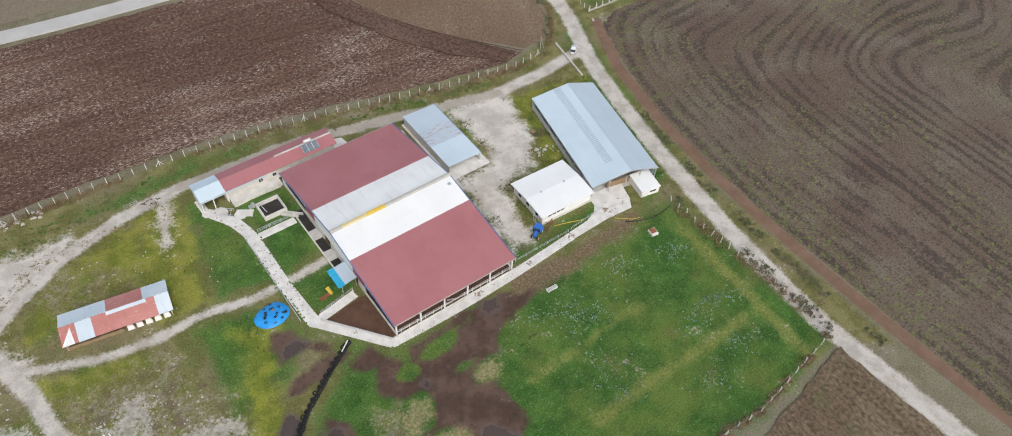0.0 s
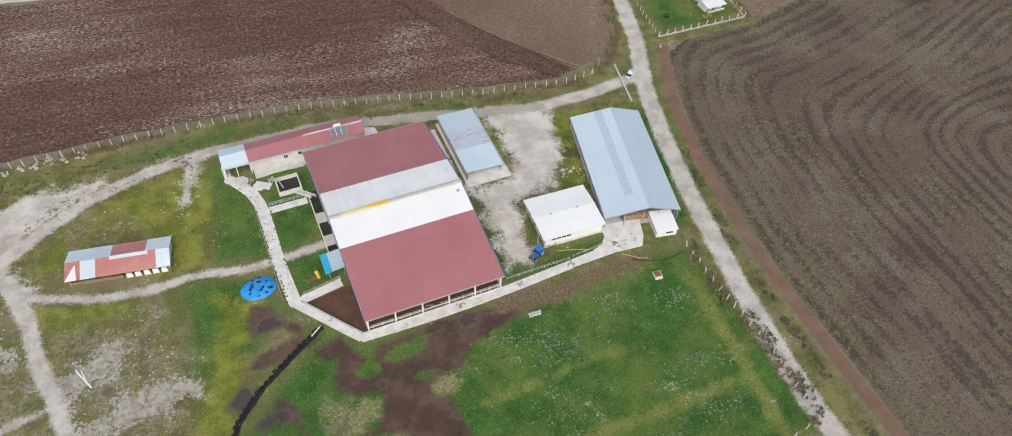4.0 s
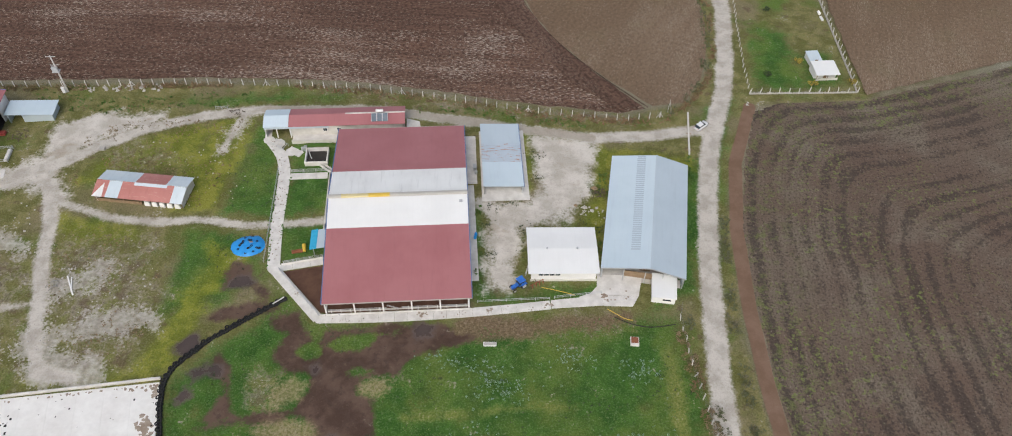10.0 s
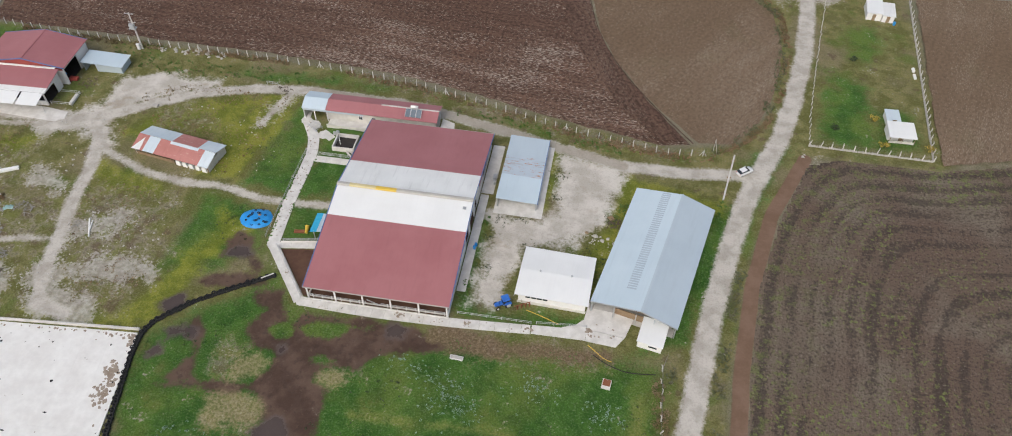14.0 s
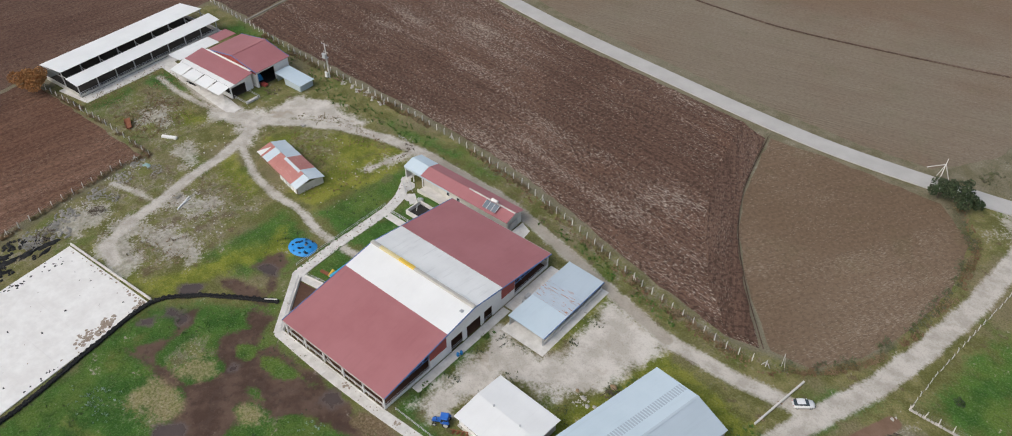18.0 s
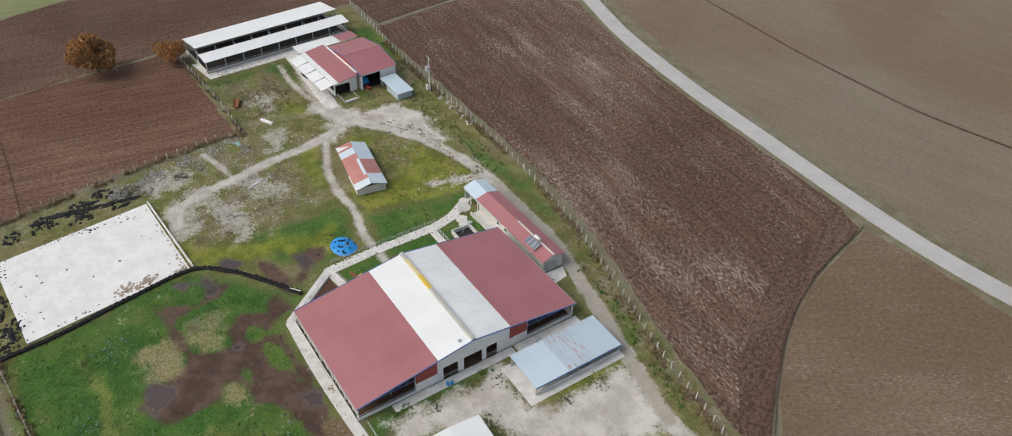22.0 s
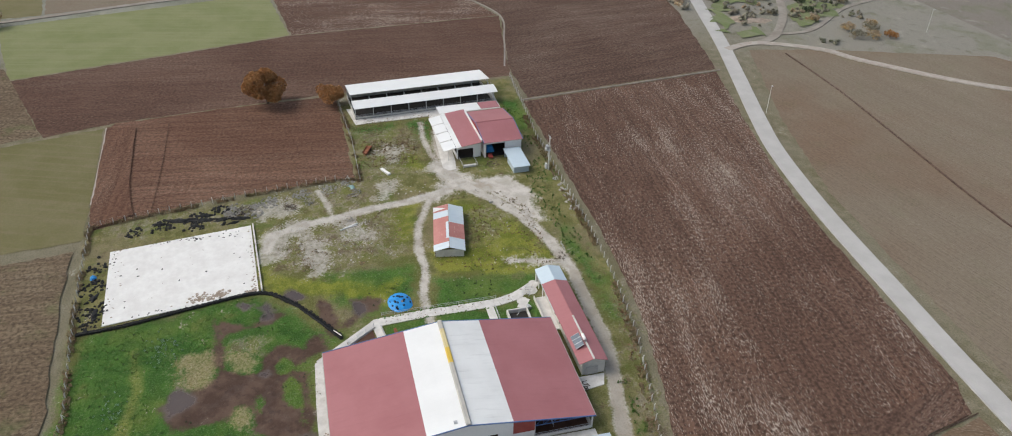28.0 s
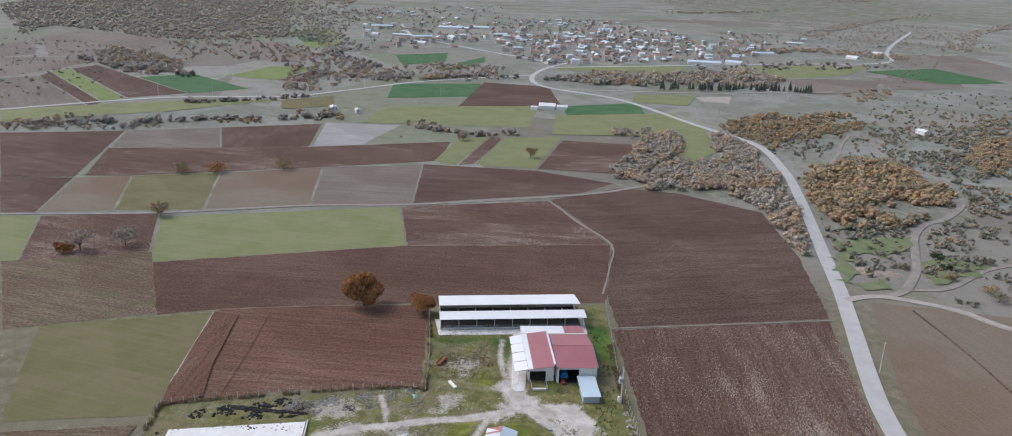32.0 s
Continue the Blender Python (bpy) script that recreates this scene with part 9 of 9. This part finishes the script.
for y in (-0.85, 0.85):
    part("mudguard", Geo().hexa([(-1.5, y - 0.22, 1.3), (-0.1, y - 0.22, 1.3), (-0.1, y + 0.22, 1.3), (-1.5, y + 0.22, 1.3)], [(-1.3, y - 0.2, 1.62), (-0.3, y - 0.2, 1.62), (-0.3, y + 0.2, 1.62), (-1.3, y + 0.2, 1.62)]), TRACTOR_BLUE, tr)
    wheel(tr, -0.8, y, 0.75, 0.75, 0.42, RENDER_WALL)
    wheel(tr, 1.45, y * 0.85, 0.45, 0.45, 0.28, RENDER_WALL)
part("exhaust", Geo().tube((1.0, 0.36, 1.4), (1.0, 0.36, 2.3), 0.05), DARK, tr)
pl = thing("plough", 43.6, 5.3, 0, 25, "brown rusted plough standing behind the tractor", "plough")
part("beam", Geo().beam((-1.6, 0, 0.75), (1.8, 0.2, 0.75), 0.14), RUST, pl)
for i in range(4):
    x = -1.2 + i * 0.85
    part("share", Geo().hexa([(x, -0.5, 0.02), (x + 0.5, 0.1, 0.02), (x + 0.45, 0.15, 0.02), (x - 0.05, -0.45, 0.02)], [(x, -0.3, 0.6), (x + 0.4, 0.3, 0.6), (x + 0.35, 0.34, 0.6), (x - 0.05, -0.25, 0.6)]), RUST, pl)
    part("leg", Geo().beam((x + 0.1, 0, 0.1), (x + 0.1, 0, 0.75), 0.08), RUST, pl)


def hose(name, pts, r, mat, label, category):
    line = smooth_line(pts, 0.8)
    g = Geo()
    vs, k = [], 8
    for i, p in enumerate(line):
        d = (line[min(i + 1, len(line) - 1)] - line[max(i - 1, 0)]).normalized()
        for j in range(k):
            q = 2 * math.pi * j / k
            vs.append((p.x - d.y * r * math.cos(q), p.y + d.x * r * math.cos(q), r + r * math.sin(q)))
    fs = [(i * k + j, i * k + (j + 1) % k, (i + 1) * k + (j + 1) % k, (i + 1) * k + j) for i in range(len(line) - 1) for j in range(k)]
    g.add(vs, fs + [tuple(range(k)), tuple(range((len(line) - 1) * k, len(line) * k))])
    return solid(name, g, mat, label, category)


hose("yellow_hose", [(44.6, 4.6), (47.0, 3.9), (49.0, 3.2), (51.4, 2.3)], 0.07, YELLOW_PAINT, "yellow hose lying on the grass", "hose")
hose("yellow_hose", [(57.6, -1.5), (59.4, -2.9), (60.8, -4.0), (62.5, -4.6)], 0.07, YELLOW_PAINT, "yellow hose crossing the path edge", "hose")
hose("drain_pipe", [(58.8, -3.6), (62, -5.4), (66, -6.4), (71, -6.0)], 0.1, DARK, "dark drain pipe in the pasture", "pipe")
tk = thing("water_trough", 33.0, -8.9, 0, -3, "white water trough on the pasture", "trough")
part("basin", Geo().hexa([(-1.2, -0.3, 0.15), (1.2, -0.3, 0.15), (1.2, 0.3, 0.15), (-1.2, 0.3, 0.15)], [(-1.3, -0.42, 0.65), (1.3, -0.42, 0.65), (1.3, 0.42, 0.65), (-1.3, 0.42, 0.65)]), WHITE_PAINT, tk)
part("water", Geo().box(-1.2, 1.2, -0.33, 0.33, 0.64, 0.67), CONCRETE_GREY, tk)
for x in (-0.9, 0.9):
    part("foot", Geo().box(x - 0.12, x + 0.12, -0.3, 0.3, 0, 0.16), CONCRETE, tk)
wb = thing("well_box", 61.9, -9.7, 0, -8, "small concrete well box with rusty lid", "well box")
part("box", Geo().box(-0.85, 0.85, -0.95, 0.95, 0, 0.55), CONCRETE, wb)
part("lid", Geo().box(-0.7, 0.7, -0.5, 0.85, 0.56, 0.64), RUST, wb, "rusty sheet lid")
ym = thing("yellow_machine", -6.6, 16.4, 0, 8, "yellow feed machine beside the yard rail", "machine")
part("drum", Geo().tube((0.9, -0.2, 0.5), (0.9, 1.5, 0.9), 0.35, 0.45, 10), YELLOW_PAINT, ym)
part("frame", Geo().box(-1.8, 0.5, -0.1, 0.5, 0.2, 0.75), RUST, ym, "rusty brown frame")
old_cart = thing("rusty_cart", -94.6, 19.4, 0, -24, "long rusty red-brown cart wreck on the grass", "cart")
part("bed", Geo().hexa([(-2.4, -0.7, 0.35), (2.2, -0.6, 0.3), (2.3, 0.6, 0.3), (-2.3, 0.7, 0.35)], [(-2.5, -0.85, 0.8), (2.3, -0.75, 0.6), (2.4, 0.7, 0.7), (-2.4, 0.85, 0.85)]), RUST, old_cart)
for y in (-0.8, 0.8):
    part("side_board", Geo().beam((-2.4, y, 0.95), (2.2, y * 0.9, 0.8), 0.08, 0.4), RUST, old_cart)
    part("wheel", Geo().tube((-0.9, y - 0.1, 0.35), (-0.9, y + 0.1, 0.35), 0.36, n=12), RUBBER, old_cart, "worn black wheel")
part("drawbar", Geo().beam((2.3, 0, 0.45), (3.6, 0.1, 0.15), 0.12), RUST, old_cart)
solid("insulation_board", Geo().beam((-82.3, 22.3, 0.35), (-78.4, 24.3, 0.35), 0.9, 0.5), WHITE_PAINT, "white sandwich panel lying on the grass", "panel")
solid("white_pipe", Geo().beam((-54.3, 12.4, 0.15), (-51.9, 7.6, 0.15), 0.28, 0.28).beam((-53.4, 12.2, 0.15), (-52.6, 9.0, 0.15), 0.2, 0.2), WHITE_PAINT, "white pipes lying among stones", "pipe")
solid("stone_block", Geo().box(-57.6, -56.4, 50.0, 51.0, 0, 0.5), STONE, "pale stone block on the grass", "stone")
solid("feed_bin", Geo().box(31.6, 32.4, 39.2, 40.6, 0.1, 1.1).tube((32.2, 38.2, 0.1), (32.2, 38.2, 1.0), 0.35), STEEL, "grey feed bin beside the barn gable", "bin")
for x, y in ((31.2, 18.5), (31.4, 19.3)):
    solid("blue_barrel", Geo().tube((x, y, 0.1), (x, y, 0.55), 0.28, 0.34, 10).tube((x, y, 0.55), (x, y, 1.0), 0.34, 0.28, 10), BLUE_TARP, "blue plastic barrel beside the barn", "barrel", "blue barrels", smooth=True)
for i, (x, y, s, m) in enumerate(((56.5, 26.5, 0.6, STONE), (58.2, 25.4, 0.55, STONE), (59.4, 26.2, 0.45, STONE), (54.6, 27.2, 0.5, WOOD), (59.5, 32.4, 0.8, WOOD))):
    mound("boulder" if m is STONE else "brush_mound", x, y, s, s * 0.8, s * 0.7, m, "pale boulder beside the gravel yard" if m is STONE else "small heap of brown brushwood", "stone" if m is STONE else "brushwood", 90 + i, 0, 0.6, 5, 12)
fw = thing("cattle_stand", -15.0, 49.8, 0, -35, "grey tube cattle frame by the long house", "cattle frame")
for k in range(4):
    part("bar", Geo().tube((-1.5 + k, -0.8, 0.1), (-1.2 + k, 0.9, 1.0), 0.05, n=6), STEEL, fw)
for z in (0.5, 1.0):
    part("rail", Geo().tube((-1.8, 0.9, z), (2.2, 0.9, z), 0.05, n=6).tube((-1.8, -0.8, z), (2.2, -0.8, z), 0.05, n=6), STEEL, fw)
railing("railing", -32.5, 63.8, -29.5, 63.8, "short grey gate rail by the track", 0, 1.0, 2, 1.5)
mound("pit_weeds", -6.0, 49.3, 5.0, 1.2, 0.5, GRASS, "dense dark weeds behind the pit", "weeds", 120, 0, 0.5)
mound("hay_scraps", -100, 43.2, 3.0, 0.5, 0.3, RUBBER, "dark litter along the paving edge", "litter", 121, 2, 0.6)

# ---- the village ----
WALL_CREAM = worn("cream_house_wall", (0.48, 0.44, 0.39), (0.62, 0.58, 0.52), 0.05, 1, 0.9, island=0.3)
TILE = worn("terracotta_tiles", (0.34, 0.21, 0.16), (0.42, 0.28, 0.22), 0.1, 1.5, 0.9, island=0.6)
rv = random.Random(21)


def village_house(x, y, rz, sx, sy, high, roof, wall, label):
    t = thing("village_house", x, y, float(rise(x, y)) - 0.2, rz, label, "house", "village houses")
    part("wall", Geo().box(-sx / 2, sx / 2, -sy / 2, sy / 2, 0, high), wall, t)
    r = high + sy * 0.22
    g = Geo()
    ox, oy = sx / 2 + 0.5, sy / 2 + 0.5
    g.add([(-ox, -oy, high), (ox, -oy, high), (ox, oy, high), (-ox, oy, high), (-ox, 0, r), (ox, 0, r)], [(0, 1, 5, 4), (2, 3, 4, 5), (1, 2, 5), (3, 0, 4), (3, 2, 1, 0)])
    ro = part("roof", g, roof, t)
    part("chimney", Geo().box(sx * 0.2, sx * 0.2 + 0.7, -0.35, 0.35, high, r + 0.9), WALL_CREAM, ro)
    for i in range(max(1, int(sx / 3.5))):
        wx = -sx / 2 + 1.2 + i * 3.3
        part("window", Geo().box(sx / 2 + 0.01, sx / 2 + 0.06, -sy / 2 + 1.0 + 2.6 * i if -sy / 2 + 2.2 + 2.6 * i < sy / 2 else -0.6, -sy / 2 + 2.0 + 2.6 * i if -sy / 2 + 2.2 + 2.6 * i < sy / 2 else 0.6, high * 0.4, high * 0.4 + 1.3), GLASS, t)
    return t


QUARTERS = [
    ([(-1000, 68), (-920, 124), (-948, 221), (-1006, 362), (-1221, 435), (-1581, 440), (-1850, 300), (-1800, 96), (-1300, 60)], 235),
    ([(-1587, -210), (-2025, -231), (-2200, 104), (-1300, 60), (-1116, -6), (-1052, -115), (-1161, -158)], 75),
    ([(-1221, 435), (-1581, 540), (-1547, 707), (-1314, 622), (-1006, 380)], 34),
]
spots = []
for poly, count in QUARTERS:
    made = 0
    q = np.array(poly)
    while made < count:
        x, y = rv.uniform(q[:, 0].min(), q[:, 0].max()), rv.uniform(q[:, 1].min(), q[:, 1].max())
        x = x if rv.random() < 0.5 else q[:, 0].max() - (q[:, 0].max() - x) * 0.5
        if not inside(poly, np.array([[x, y]]))[0] or any((x - a) ** 2 + (y - b) ** 2 < 190 for a, b in spots):
            continue
        spots.append((x, y))
        made += 1
        k = rv.random()
        long_shed = k < 0.06
        sx, sy = (rv.uniform(20, 36), rv.uniform(8, 11)) if long_shed else (rv.uniform(7, 12), rv.uniform(6, 9))
        roof, lab = ((OLD_GREY, "long grey-roofed farm shed in the village") if long_shed else (TILE, "village house with terracotta roof") if k < 0.62 else (OLD_GREY, "village house with grey sheet roof") if k < 0.86 else (WHITE_STAIN, "village house with pale roof"))
        village_house(x, y, rv.choice((0, 90)) + rv.uniform(-25, 25), sx, sy, 3.5 if long_shed else rv.uniform(3, 6.5), roof, WHITE_PAINT if rv.random() < 0.2 else WALL_CREAM, lab)
for x, y, rz, sx in ((-577, 92, 80, 14), (-572, 105, 80, 9), (-566, 80, 70, 6), (-540, -92, 20, 7), (-530, -70, 20, 6), (-982, 345, 80, 45), (-992, 390, 60, 22), (-1490, -20, 80, 60), (-1516, 30, 80, 40), (-1290, -150, 70, 12), (-1120, 620, 40, 18), (-1200, 700, 30, 16), (-500, 395, 20, 9), (-1150, -60, 70, 14)):
    village_house(x, y, rz, sx, min(11, sx * 0.7), 3.2, OLD_GREY if sx > 20 else WHITE_STAIN, WHITE_PAINT, "grey-roofed long farm building" if sx > 20 else "white-roofed outlying farm building")
scatter_woods("village_trees", [(QUARTERS[0][0], 520, 4, 8), (QUARTERS[1][0], 260, 4, 8), (QUARTERS[2][0], 120, 4, 8)], WOOD_GREY, "bare grey trees among the village houses", 15, 2, 1, 10, 0.4)

mound("earth_heap", -182, 200.5, 9.5, 5.0, 0.9, SMEAR, "low heap of grey-brown rubble beside the road", "earth heap", 130, 65, 0.5)
ribbon("village_road", [(-2025, -231), (-1807, -169), (-1336, -94), (-1232, -54), (-1100, 20), (-965, 111), (-922, 118)], 3.0, ASPHALT, "pale road through the village", 0.4, 0.3)
ribbon("village_road", [(-1232, -54), (-1241, 76), (-1162, 140), (-1213, 202), (-1560, 233), (-1823, 287)], 3.0, EARTH_ROAD, "pale lane through the village", 0.42, 0.3)


def scrap(name, spots, label, seed, mat):
    """Broken boards and sticks lying over one another: spots of (x, y, spread, count, length)."""
    rng = random.Random(seed)
    g = Geo()
    for x, y, r, n, size in spots:
        for _ in range(n):
            a, q, h = rng.uniform(0, 6.28), rng.uniform(0, 6.28), rng.uniform(0.06, 0.5)
            d, k = r * math.sqrt(rng.random()), size * rng.uniform(0.3, 1.0) / 2
            cx, cy = x + d * math.cos(a), y + d * math.sin(a)
            g.beam((cx - k * math.cos(q), cy - k * math.sin(q), h), (cx + k * math.cos(q), cy + k * math.sin(q), max(0.05, h + rng.uniform(-0.3, 0.3))), rng.uniform(0.06, 0.2), 0.06)
    return tagged(new(name, g.mesh(name, mat)), label, "scrap wood", kind="stuff")


scrap("timber_scrap", [(-66.7, -21, 2.0, 44, 2.0), (-69.6, -15, 1.6, 36, 1.8), (-68.4, -0.2, 1.8, 30, 1.6), (-70.5, 13, 2.4, 26, 1.6), (-56.8, 10.4, 1.2, 14, 1.4)], "broken grey boards and sticks along the fence", 51, RUBBLE)
scrap("brushwood_litter", [(-67.6, -18, 2.4, 50, 1.6), (-66.6, -5.6, 2.0, 40, 1.4), (-78, 56.4, 2.0, 24, 1.4), (-27, 61.6, 2.2, 22, 1.2), (60.4, 30.5, 1.6, 24, 1.8), (44.2, 6.6, 1.2, 14, 1.2), (18.6, 52.5, 1.4, 22, 1.4)], "brown sticks and dry brush lying on the grass", 52, BARK)
mound("torn_sheet", -74.0, 12.6, 1.2, 0.8, 0.35, worn("teal_sheet", (0.2, 0.36, 0.36), (0.35, 0.45, 0.44), 0.8, 4, 0.6), "torn teal plastic sheet in the rubble", "sheet", 150, 20, 0.8)
